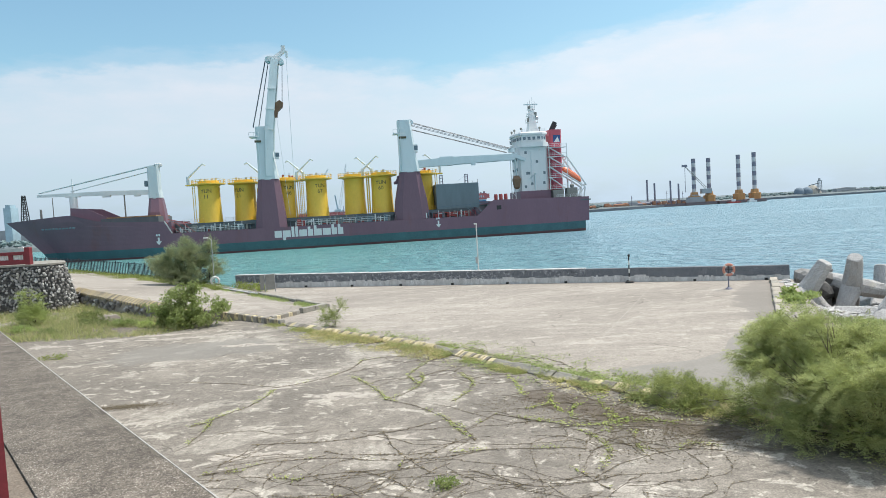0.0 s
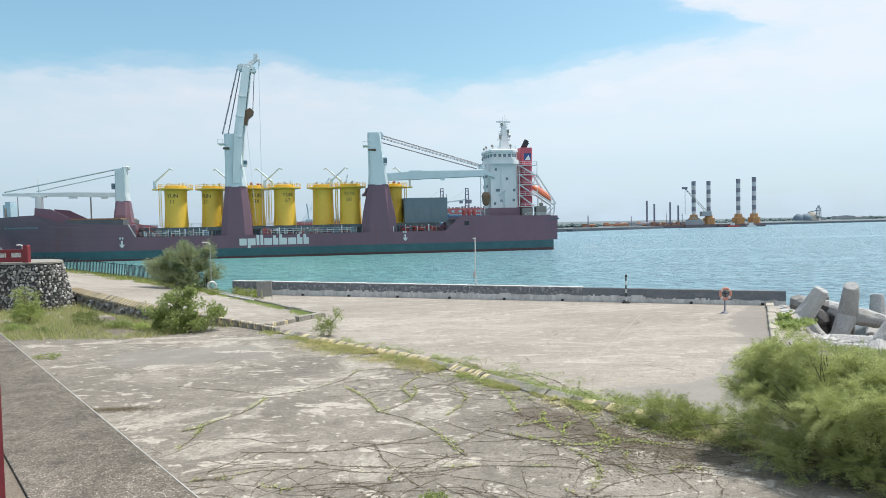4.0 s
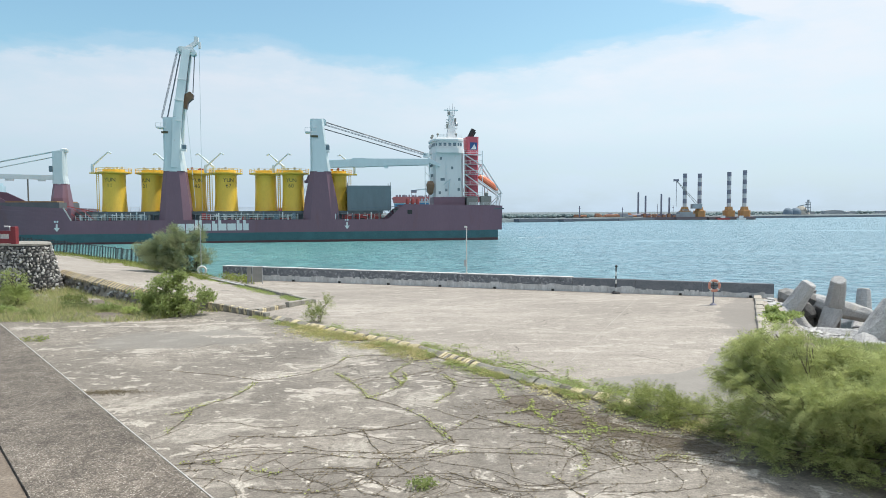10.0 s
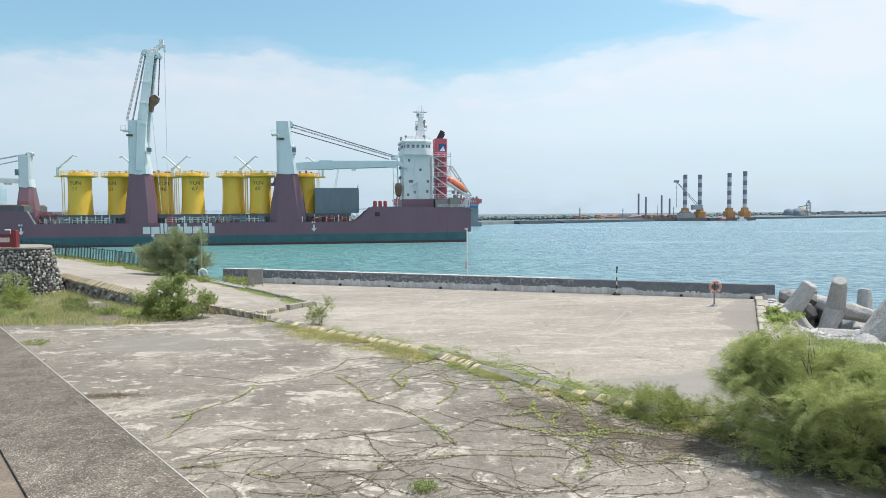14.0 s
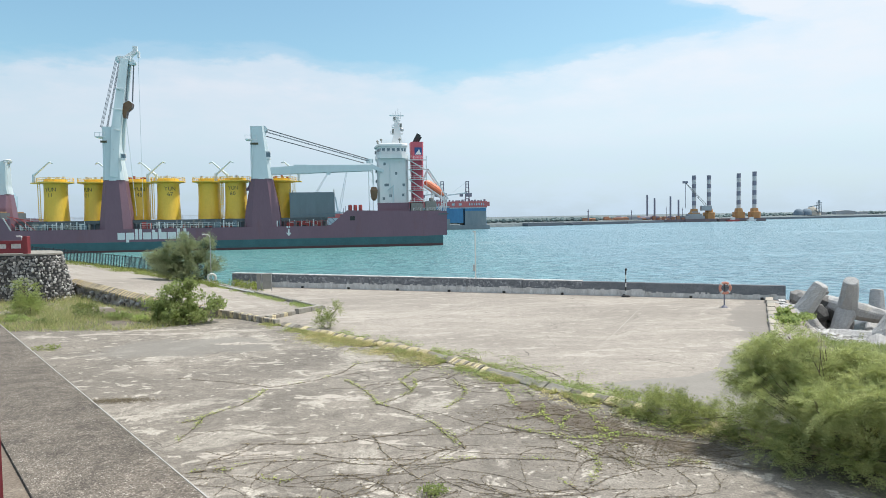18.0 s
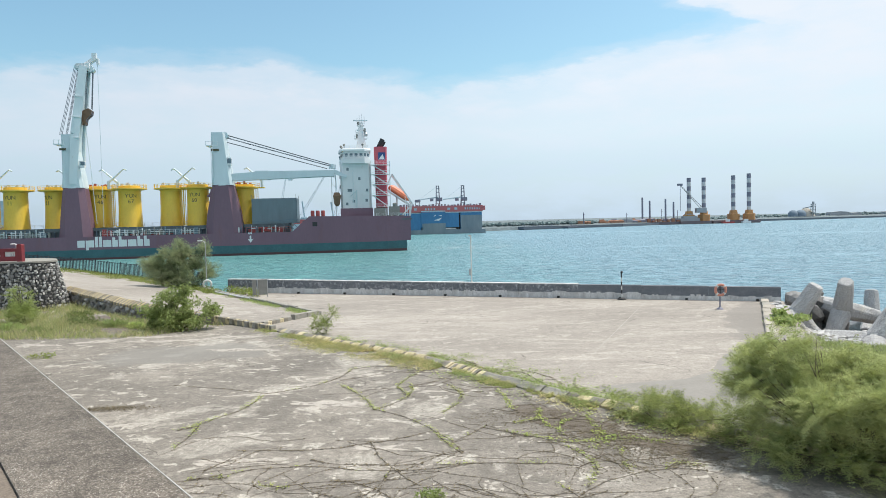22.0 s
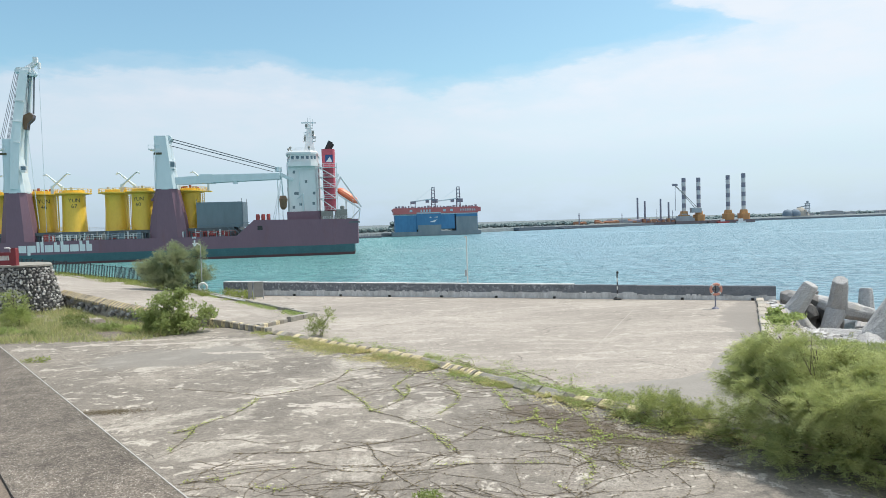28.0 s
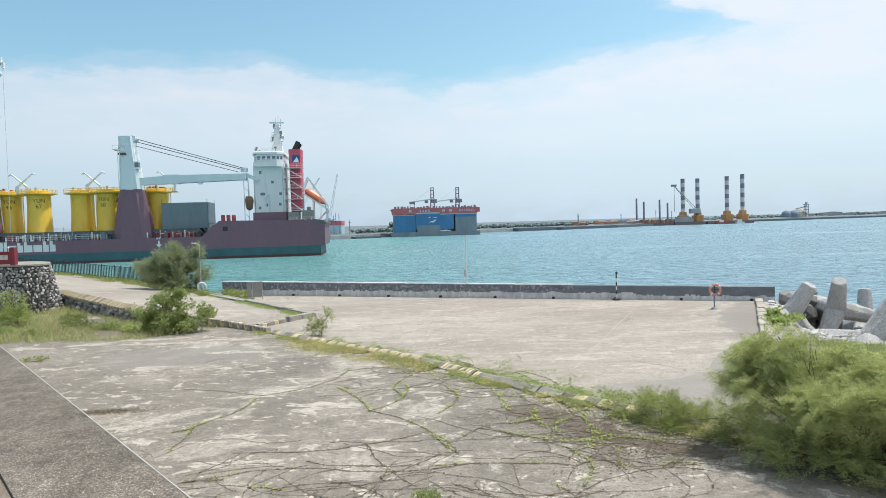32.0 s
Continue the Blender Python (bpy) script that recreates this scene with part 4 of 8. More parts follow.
for i, (w, up, down) in enumerate(((1.9, 0, 0), (2.1, 0, 0.75), (0.75, 0.95, 0), (0.75, 0.95, 0), (2.1, 0, 0), (1.4, 0.7, 0), (2.1, 0.95, 0), (2.2, 0, 0), (1.45, 0.95, 0), (1.45, 0.95, 0))):
    z0, z1 = 3.05, 4.95
    side_plate("mark_block", x - w, x, z0, z1, "white_ship", parent=mark)
    if up:
        side_plate("mark_block", x - min(w, 0.75), x, z1, z1 + up, "white_ship", parent=mark)
    if down:
        side_plate("mark_block", x - 0.75, x, z0 - down, z0, "white_ship", parent=mark)
    x -= w + 0.27
for xa in (45.2, 121.0):
    bm = bmesh.new()
    prism(bm, [(xa - 0.22, 5.1), (xa + 0.22, 5.1), (xa + 0.22, 4.1), (xa + 0.75, 4.1), (xa, 3.1), (xa - 0.75, 4.1), (xa - 0.22, 4.1)], Y(-0.02), Y(-0.05))
    part("tug_arrow", bm, "white_ship", ship, "white tug mark arrow")
for xa in (44.8, 45.4, 120.6, 121.2):
    side_plate("mark_bar", xa, xa + 0.4, 5.5, 6.0, "crane")
side_plate("side_port", 26.3, 27.7, 7.3, 8.5, "black", "dark mooring port in the hull side")
for i in range(10):
    bm = bmesh.new()
    quad_box(bm, -0.3, 0.3, -0.02, 0.02, -0.22, 0.22)
    part("name_bar", bm, "box_end", ship, "unreadable painted name bar", pose(150.6 - i * 0.95, 7.12 + i * 0.335, 8.95, -20, 0, 20))


# cranes: maroon pedestal, pale tower, jib, cables
def crane(x, y, foot, knee, head, half_foot, half_knee, half_head, label, depth=2.6):
    bm = bmesh.new()
    loft(bm, [[(x + sx * w, y + sy * d, z) for sx, sy in ((-1, -0.55), (-0.55, -1), (0.55, -1), (1, -0.55), (1, 0.55), (0.55, 1), (-0.55, 1), (-1, 0.55))] for z, w, d in ((foot, half_foot, 2.9), (foot + (knee - foot) * 0.45, half_foot * 0.86, 2.8), (knee, half_knee, half_knee))])
    ob = part("deck_crane", bm, "hull", ship, label)
    bm = bmesh.new()
    loft(bm, [[(x + o + sx * w, y + sy * d, z) for sx, sy in ((-1, -0.75), (-0.75, -1), (0.75, -1), (1, -0.75), (1, 0.75), (0.75, 1), (-0.75, 1), (-1, 0.75))] for z, w, d, o in ((knee + 0.02, half_knee * 0.99, half_knee * 0.98, 0), (knee + (head - knee) * 0.25, half_knee * 0.86, half_knee * 0.9, 0.15), (head, half_head, half_knee * 0.75, half_knee * 0.94 - half_head))])
    part("tower", bm, "crane", ob, "pale grey crane tower")
    bm = bmesh.new()
    lathe(bm, [(half_knee * 1.06, knee - 0.15), (half_knee * 1.06, knee + 0.25)], 20, (x, y, 0))
    part("slewing_ring", bm, "crane", ob)
    return ob


def cables(bm, a, b, spread, n, r=0.09):
    for i in range(n):
        o = Vector((0, (i / max(1, n - 1) - 0.5) * spread, 0))
        tube(bm, Vector(a) + o, Vector(b) + o, r, r, 5, False)


# fore crane, jib resting forward
c1y = Y(11.4)
c1 = crane(123.2, c1y, 9.0, 16.1, 25.0, 2.5, 1.75, 1.5, "fore deck crane with its jib laid forward")
bm = bmesh.new()
beam(bm, (123, c1y, 17.8), (136, c1y, 18.1), 1.2, 1.3, 1.2, 1.2)
beam(bm, (136, c1y, 18.1), (153.5, c1y, 18.2), 1.2, 1.2, 0.8, 0.7)
part("jib", bm, "white_ship", c1, "white jib laid forward")
bm = bmesh.new()
cables(bm, (122.8, c1y, 25.4), (153.0, c1y, 18.9), 1.2, 4, 0.13)
cables(bm, (122.8, c1y, 24.0), (145.0, c1y, 19.0), 0.8, 3, 0.10)
bm.verts.index_update()
apart("luffing_cable", bm, "crane", c1, "taut grey luffing cable")
bm = bmesh.new()
lathe(bm, [(0.8, 0), (1.0, 0.3), (1.0, 0.9), (0.5, 1.1)], 12, (122.0, c1y, 24.8))
part("sheave_head", bm, "white_ship", c1)
bm = bmesh.new()
quad_box(bm, 124.9, 125.7, c1y + 0.3, c1y + 1.3, 19.4, 21.0)
part("cab", bm, "glass", c1, "glazed crane cab")
bm = bmesh.new()
quad_box(bm, 127.2, 128.8, c1y - 0.4, c1y + 0.4, 16.85, 17.3)
quad_box(bm, 135, 137, c1y - 0.4, c1y + 0.4, 17.0, 17.5)
bm.verts.index_update()
apart("jib_fitting", bm, "white_ship", c1)

# midship crane, jib raised upright
c2y = Y(3.0)
c2 = crane(91.8, c2y, 4.8, 19.3, 33.8, 4.3, 2.75, 1.6, "midship deck crane with its jib raised upright")
bm = bmesh.new()
for k in (1, -1):
    beam(bm, (91.4, c2y + k * 2.75, 20.2), (90.5, c2y + k * 2.5, 33.8), 0.5, 1.9, 0.5, 2.2)
    beam(bm, (90.5, c2y + k * 2.5, 33.8), (87.9, c2y + k * 1.7, 52.2), 0.5, 2.2, 0.45, 2.0)
part("jib", bm, "crane", c2, "upright pale box-girder jib")
bm = bmesh.new()
loft(bm, [[(x - w, c2y - d, z), (x + w, c2y - d, z), (x + w, c2y + d, z), (x - w, c2y + d, z)] for x, z, w, d in ((91.7, 20.6, 0.6, 2.49), (90.85, 33.8, 0.65, 2.24), (88.2, 52.0, 0.6, 1.46))])
part("web_plate", bm, "crane", c2, "web plate between the jib's cheeks")
bm = bmesh.new()
for x, z in ((89.1, 44.0), (89.9, 38.5), (90.6, 33.0)):
    beam(bm, (x + 1.2, c2y + 2.7, z), (x - 1.2, c2y + 2.7, z - 0.3), 0.35, 0.28)
bm.verts.index_update()
apart("jib_band", bm, "white_ship", c2)
bm = bmesh.new()
beam(bm, (88.2, c2y, 52.4), (85.0, c2y, 54.8), 1.6, 1.1, 1.1, 0.9)
quad_box(bm, 86.4, 89.8, c2y - 1.4, c2y + 1.4, 51.6, 53.0)
quad_box(bm, 84.9, 86.0, c2y - 0.5, c2y + 0.5, 54.6, 56.0)
quad_box(bm, 84.3, 84.9, c2y - 0.4, c2y + 0.4, 52.9, 54.6)
part("jib_head", bm, "white_ship", c2, "white jib head with sheaves")
for x, z in ((89.6, 52.1), (86.3, 51.6)):
    bm = bmesh.new()
    tube(bm, (x, c2y - 1.0, z), (x, c2y + 1.0, z), 0.85, 0.85, 16)
    part("sheave", bm, "crane", c2)
bm = bmesh.new()
cables(bm, (94.9, c2y, 33.8), (90.3, c2y, 52.3), 1.8, 3, 0.06)
cables(bm, (93.4, c2y, 33.8), (89.6, c2y, 51.6), 1.2, 3, 0.06)
cables(bm, (85.9, c2y, 51.4), (86.6, c2y, 40.8), 0.8, 3, 0.075)
cables(bm, (87.4, c2y, 51.4), (88.3, c2y, 41.0), 0.8, 2, 0.06)
bm.verts.index_update()
apart("luffing_cable", bm, "cable", c2, "dark luffing cable")
bm = bmesh.new()
cables(bm, (84.7, c2y, 53.3), (84.9, c2y, 8.4), 0.2, 1, 0.06)
cables(bm, (88.4, c2y, 36.4), (86.6, c2y, 9.4), 0.3, 2, 0.045)
bm.verts.index_update()
apart("hoist_cable", bm, "crane", c2, "thin hoist cable hanging free")
for k in range(6):
    bm = bmesh.new()
    prism(bm, [(86.4, 40.3), (87.3, 41.0), (88.8, 40.2), (89.0, 38.4), (88.9, 36.4), (88.2, 36.4), (87.9, 38.0), (86.6, 39.2)], c2y + 1.05 - k * 0.38, c2y + 0.85 - k * 0.38)
    part("hook_block", bm, "brown" if k % 2 == 0 else "rig_dark", c2, "brown ribbed hook block")
bm = bmesh.new()
quad_box(bm, 88.4, 89.6, c2y + 1.6, c2y + 2.8, 24.7, 26.5)
cab2 = part("cab", bm, "white_ship", c2, "white crane cab")
bm = bmesh.new()
quad_box(bm, 88.36, 89.3, c2y + 2.0, c2y + 2.84, 25.3, 26.3)
part("cab_glass", bm, "glass", cab2)
bm = bmesh.new()
quad_box(bm, 93.4, 96.0, c2y - 1.4, c2y + 2.4, 30.9, 31.2)
for q in (93.4, 94.7, 96.0):
    beam(bm, (q, c2y + 2.4, 31.2), (q, c2y + 2.4, 32.2), 0.09)
beam(bm, (93.4, c2y + 2.4, 32.2), (96.0, c2y + 2.4, 32.2), 0.09)
part("service_platform", bm, "white_ship", c2)
side_plate("crane_mark", 92.9, 94.6, 29.4, 30.0, "dark_letter", "dark maker's mark bar", Y(c2y + 2.5), c2)

# after crane, jib laid aft
c3y = Y(3.0)
c3 = crane(52.5, c3y, 4.8, 19.5, 34.3, 5.3, 2.9, 1.85, "after deck crane with its jib laid aft")
bm = bmesh.new()
for y in (c3y + 1.5, c3y - 1.5):
    beam(bm, (53.6, y, 21.5), (40.0, y, 22.2), 0.5, 1.9, 0.5, 2.25)
    beam(bm, (40.0, y, 22.2), (21.0, y, 22.6), 0.5, 2.25, 0.45, 1.7)
quad_box(bm, 39.6, 43.4, c3y - 1.8, c3y + 1.8, 20.95, 23.45)
quad_box(bm, 24.0, 39.6, c3y - 1.25, c3y + 1.25, 21.7, 23.0)
quad_box(bm, 33.0, 34.2, c3y + 1.0, c3y + 1.6, 20.6, 21.3)
part("jib", bm, "crane", c3, "pale box-girder jib laid aft")
bm = bmesh.new()
beam(bm, (21.2, c3y, 23.2), (17.4, c3y, 21.6), 1.6, 1.3, 1.0, 0.8)
lathe(bm, [(1.0, 0), (1.0, 1.2)], 14, (21.5, c3y, 24.0))
part("jib_head", bm, "crane", c3, "jib head with sheaves")
bm = bmesh.new()
cables(bm, (52.0, c3y, 34.0), (21.3, c3y, 25.0), 1.8, 3, 0.07)
cables(bm, (52.0, c3y, 33.2), (21.3, c3y, 24.5), 1.8, 2, 0.07)
cables(bm, (51.4, c3y, 31.8), (23.0, c3y, 24.0), 1.4, 3, 0.07)
bm.verts.index_update()
apart("luffing_cable", bm, "cable", c3, "dark luffing cable")
bm = bmesh.new()
cables(bm, (20.6, c3y, 22.4), (20.3, c3y, 17.0), 0.8, 4, 0.08)
part("hoist_cable", bm, "crane", c3)
bm = bmesh.new()
loft(bm, [[(20.4 + sx * w, c3y + sy * w, z) for sx, sy in ((-1, -1), (1, -1), (1, 1), (-1, 1))] for z, w in ((13.0, 0.35), (13.6, 0.8), (16.0, 1.1), (17.0, 0.7))])
part("hook_block", bm, "brown", c3, "brown hook block")
bm = bmesh.new()
quad_box(bm, 49.9, 51.2, c3y + 0.6, c3y + 2.4, 25.0, 27.2)
cab3 = part("cab", bm, "white_ship", c3, "white crane cab")
bm = bmesh.new()
quad_box(bm, 49.86, 50.9, c3y + 1.0, c3y + 2.44, 25.6, 26.9)
part("cab_glass", bm, "glass", cab3)
bm = bmesh.new()
quad_box(bm, 53.4, 56.6, c3y - 1.4, c3y + 2.4, 30.4, 30.7)
for q in (53.4, 55.0, 56.6):
    beam(bm, (q, c3y + 2.4, 30.7), (q, c3y + 2.4, 31.7), 0.09)
beam(bm, (53.4, c3y + 2.4, 31.7), (56.6, c3y + 2.4, 31.7), 0.09)
part("service_platform", bm, "white_ship", c3)
bm = bmesh.new()
for k in (-1.2, -0.4, 0.4, 1.2):
    tube(bm, (51.5, c3y + k - 0.22, 33.6), (51.5, c3y + k + 0.22, 33.6), 0.9, 0.9, 16)
part("sheave_head", bm, "crane", c3, "row of cable sheaves on the crane's head")
bm = bmesh.new()
for k in range(12):
    tube(bm, (55.2, c3y + 2.72, 20.4 + k * 0.75), (54.7, c3y + 2.72, 20.4 + k * 0.75), 0.05, 0.05, 5)
for x in (54.7, 55.2):
    tube(bm, (x, c3y + 2.72, 20.0), (x, c3y + 2.72, 30.2), 0.06, 0.06, 5)
part("ladder", bm, "crane", c3)
side_plate("crane_mark", 53.0, 55.2, 29.0, 29.6, "dark_letter", "dark maker's mark bar", Y(c3y + 2.64), c3)
bm = bmesh.new()
for i in range(8):
    a0, a1 = math.pi * (1.0 + i / 8 * 0.5), math.pi * (1.0 + (i + 1) / 8 * 0.5)
    tube(bm, (58.2 + 1.3 * math.cos(a0) - 1.2, c3y, 18.6 + 2.0 * math.sin(a0)), (58.2 + 1.3 * math.cos(a1) - 1.2, c3y, 18.6 + 2.0 * math.sin(a1)), 0.4, 0.4, 7)
tube(bm, (55.6, c3y, 16.6), (57.0, c3y, 16.6), 0.4, 0.4, 7)
part("vent_pipe", bm, "hull", c3, "curved maroon vent pipe")

# deckhouse
bm = bmesh.new()
loft(bm, [[(19.4, 8.6, z), (18.6, -8.0, z), (9.8, -8.6, z), (9.8, 8.6, z)] for z in (9.0, 12.3)])
part("lower_house", bm, "hull", ship, "maroon lower deckhouse")
bm = bmesh.new()
ring = ((19.1, 0.0), (19.2, 6.8), (18.6, 8.0), (10.8, 8.0), (10.0, 7.0), (10.0, -5.0), (11.0, -6.0), (17.0, -6.0), (18.3, -4.0))
loft(bm, [[(x, y, z) for x, y in ring] for z in (12.3, 26.0)])
house = part("deckhouse", bm, "white_ship", ship, "white deckhouse tower streaked with rust")
bm = bmesh.new()
ring2 = ((19.6, 0.0), (19.4, 5.8), (18.6, 9.2), (12.0, 9.8), (10.0, 8.0), (10.0, -6.0), (12.0, -7.5), (17.2, -7.0), (18.8, -4.5))
loft(bm, [[(x, y, z) for x, y in ring2] for z in (25.4, 26.7)])
part("bridge_wing", bm, "white_ship", house)
bm = bmesh.new()
ring3 = ((19.2, 0.0), (18.9, 5.2), (18.0, 8.2), (12.2, 8.7), (10.4, 7.4), (10.4, -5.5), (12.2, -6.8), (16.6, -6.4), (18.2, -4.0))
loft(bm, [[(x, y, z) for x, y in ring3] for z in (26.7, 29.0)])
part("wheelhouse", bm, "white_ship", house)
bm = bmesh.new()
loft(bm, [[(x + (0.6 if x > 13.5 else -0.3) * k, y * (1 + 0.06 * k), z) for x, y in ring3] for z, k in ((29.0, 1), (29.5, 1), (29.9, 0.4))])
part("wheelhouse_roof", bm, "white_ship", house, "white overhanging bridge roof")
for a, b in list(zip(ring3[:4], ring3[1:5])) + [(ring3[-1], ring3[0]), (ring3[-2], ring3[-1])]:
    va, vb = Vector((a[0], a[1], 0)), Vector((b[0], b[1], 0))
    n = max(2, round((vb - va).length / 1.6))
    d = (vb - va) / n
    out = Vector((d.y, -d.x, 0)).normalized() * (-1 if d.cross(Vector((0, 0, 1))).dot(va - Vector((13.5, 0, 0))) < 0 else 1)
    for i in range(n):
        p, q = va + d * (i + 0.2), va + d * (i + 0.8)
        bm = bmesh.new()
        v = [bm.verts.new(w + out * o + Vector((0, 0, z))) for o in (0.0, 0.06) for w, z in ((p, 27.5), (q, 27.5), (q, 28.4), (p, 28.4))]
        bm.faces.new(v[4:])
        for j in range(4):
            bm.faces.new((v[j], v[(j + 1) % 4], v[4 + (j + 1) % 4], v[4 + j]))
        part("bridge_window", bm, "glass", house, "dark bridge window")
for x, z in ((17.0, 23.8), (13.6, 21.0), (16.8, 17.6), (16.2, 17.6), (15.4, 14.4), (11.6, 14.6), (11.4, 17.6), (17.4, 13.6)):
    bm = bmesh.new()
    quad_box(bm, x - 0.35, x + 0.35, 8.0, 8.05, z - 0.4, z + 0.4)
    part("cabin_window", bm, "box", house)
for y in (1.5, 3.5, 5.5):
    for z in (15.5, 18.5, 21.5):
        bm = bmesh.new()
        quad_box(bm, 19.0, 19.26, y - 0.4, y + 0.4, z, z + 0.8)
        part("cabin_window", bm, "box", house)
bm = bmesh.new()
for i in range(10):
    tube(bm, (15.6 - 0.25 * (i % 2), 8.2, 14 + i), (15.6, 8.2, 15 + i), 0.07, 0.07, 5)
tube(bm, (14.6, 8.3, 12.4), (14.6, 8.3, 17.6), 0.16, 0.16, 6)
tube(bm, (16.3, 8.3, 16.0), (14.4, 9.6, 17.5), 0.12, 0.12, 6)
part("provision_davit", bm, "crane", house, "slim davit on the deckhouse side")
mastob = bmesh.new()
loft(mastob, [[(12.4 + sx * w, 1.0 + sy * w, z) for sx, sy in ((-1, -1), (1, -1), (1, 1), (-1, 1))] for z, w in ((29.8, 1.75), (33.0, 1.15), (36.5, 0.75), (38.6, 0.55))])
mast = part("radar_mast", mastob, "white_ship", ship, "white radar mast with aerials")
bm = bmesh.new()
for z, w in ((33.4, 1.9), (35.3, 1.5), (37.4, 1.1)):
    quad_box(bm, 12.4 - w, 12.4 + w, 0.2, 1.8, z, z + 0.18)
    for x in (12.4 - w, 12.4 + w):
        beam(bm, (x, 1.0, z), (x, 1.0, z + 1.1), 0.09)
    beam(bm, (12.4 - w, 1.0, z + 0.9), (12.4 + w, 1.0, z + 0.9), 0.08)
part("mast_platforms", bm, "white_ship", mast)
bm = bmesh.new()
quad_box(bm, 10.2, 14.6, 0.8, 1.2, 38.9, 39.25)
quad_box(bm, 11.3, 13.6, 0.8, 1.2, 36.0, 36.3)
bm.verts.index_update()
apart("radar_scanner", bm, "crane", mast)
for x, y, z, w, h in ((13.6, 1.6, 33.6, 0.7, 1.3), (11.2, 1.7, 35.5, 0.6, 1.1), (13.1, 1.5, 37.6, 0.5, 1.0), (12.0, 1.9, 31.4, 0.5, 0.9)):
    bm = bmesh.new()
    quad_box(bm, x - w / 2, x + w / 2, y - 0.3, y + 0.3, z, z + h)
    part("lamp_box", bm, "cabinet", mast, "dark lamp and radar housing")
for x, z in ((11.9, 41.2), (12.7, 40.6), (13.4, 39.8), (11.2, 40.2)):
    bm = bmesh.new()
    tube(bm, (x, 1.0, 38.0), (x, 1.0, z), 0.08, 0.05, 5)
    part("aerial", bm, "steel", mast)
bm = bmesh.new()
lathe(bm, [(0.2, 0), (0.6, 0.3), (0.6, 0.8), (0.2, 1.2)], 10, (10.9, 1.6, 34.2))
part("radome", bm, "steel", mast)
for x, y in ((17.8, 7.2), (18.6, 3.0), (12.4, 8.2), (18.0, -2.0)):
    bm = bmesh.new()
    tube(bm, (x, y, 29.8), (x, y, 30.7), 0.1, 0.1, 6)
    lathe(bm, [(0.15, 0), (0.38, 0.2), (0.38, 0.5), (0.1, 0.75)], 8, (x, y, 30.6))
    part("searchlight", bm, "cabinet", house)
railing(10.8, 17.6, 8.1, 29.9, 0.9, 1.5, parent=house)
railing(12.0, 18.4, 9.2, 26.7, 1.0, 1.5, parent=house)

# funnel with the stairs before it
bm = bmesh.new()
fr = ((8.8, 6.4), (8.4, 6.9), (5.5, 6.9), (5.1, 6.4), (5.1, 1.6), (5.5, 1.2), (8.4, 1.2), (8.8, 1.6))
loft(bm, [[(6.75 + (x - 6.75) * k, y, z) for x, y in fr] for z, k in ((12.3, 0.9), (24, 0.95), (28, 1.0), (30.5, 1.03))])
fun = part("funnel", bm, "funnel", ship, "red funnel with a blue and white emblem")
bm = bmesh.new()
quad_box(bm, 5.6, 7.8, 6.9, 6.96, 26.6, 28.8)
part("emblem", bm, "logo_blue", fun, "dark blue emblem ground")
bm = bmesh.new()
prism(bm, [(5.8, 26.7), (7.6, 26.7), (6.4, 28.3)], 6.96, 7.0)
part("emblem_sail", bm, "white_ship", fun, "white triangle of the emblem")
bm = bmesh.new()
tube(bm, (7.4, 4, 30.4), (6.0, 4, 33.0), 0.7, 0.75, 9)
tube(bm, (6.6, 3, 30.4), (5.4, 3, 32.4), 0.4, 0.45, 9)
part("exhaust_pipes", bm, "black", fun, "sooty raked exhaust pipes")
stairs = bmesh.new()
for i, z in enumerate((12.6, 16.0, 19.2, 22.2, 25.0)):
    quad_box(stairs, 4.6, 10.3, 7.0, 9.4, z - 0.12, z)
    for x in (4.7, 6.5, 8.4, 10.2):
        beam(stairs, (x, 9.35, z), (x, 9.35, z + 1.0), 0.09)
    for h in (0.5, 1.0):
        beam(stairs, (4.6, 9.35, z + h), (10.3, 9.35, z + h), 0.08)
    if i:
        beam(stairs, (9.8, 8.2, (12.6, 16.0, 19.2, 22.2, 25.0)[i]), (5.2, 8.2, (12.6, 16.0, 19.2, 22.2, 25.0)[i - 1]), 0.9, 0.25)
for x in (4.6, 10.2):
    beam(stairs, (x, 9.35, 12.4), (x, 9.35, 26), 0.16)
part("outside_stairs", stairs, "white_ship", ship, "white outside stairs and landings by the funnel")

# free-fall lifeboat on its sloping ramp
ramp = bmesh.new()
for y in (2.0, 6.2):
    beam(ramp, (5.6, y, 18.0), (-2.0, y, 12.8), 0.3, 0.4)
    beam(ramp, (3.6, y, 22.3), (-2.3, y, 13.4), 0.3, 0.4)
    beam(ramp, (5.6, y, 18.0), (3.6, y, 22.3), 0.3)
    beam(ramp, (-2.0, y, 12.8), (-1.4, y, 8.9), 0.3)
    beam(ramp, (-2.0, y, 12.8), (1.6, y, 8.9), 0.25)
    beam(ramp, (2.2, y, 8.9), (2.2, y, 15.6), 0.3)
    beam(ramp, (5.4, y, 9.0), (5.4, y, 18.0), 0.3)
beam(ramp, (3.6, 2.0, 22.3), (3.6, 6.2, 22.3), 0.3)
beam(ramp, (-2.3, 2.0, 13.4), (-2.3, 6.2, 13.4), 0.3)
ramp_ob = part("lifeboat_ramp", ramp, "white_ship", ship, "white sloping launching ramp at the stern")
bm = bmesh.new()
axis = Vector((-6.8, 0, -4.7)).normalized()
up = Vector((0, 0, 1))
nrm = (up - axis * up.dot(axis)).normalized()
secs = []
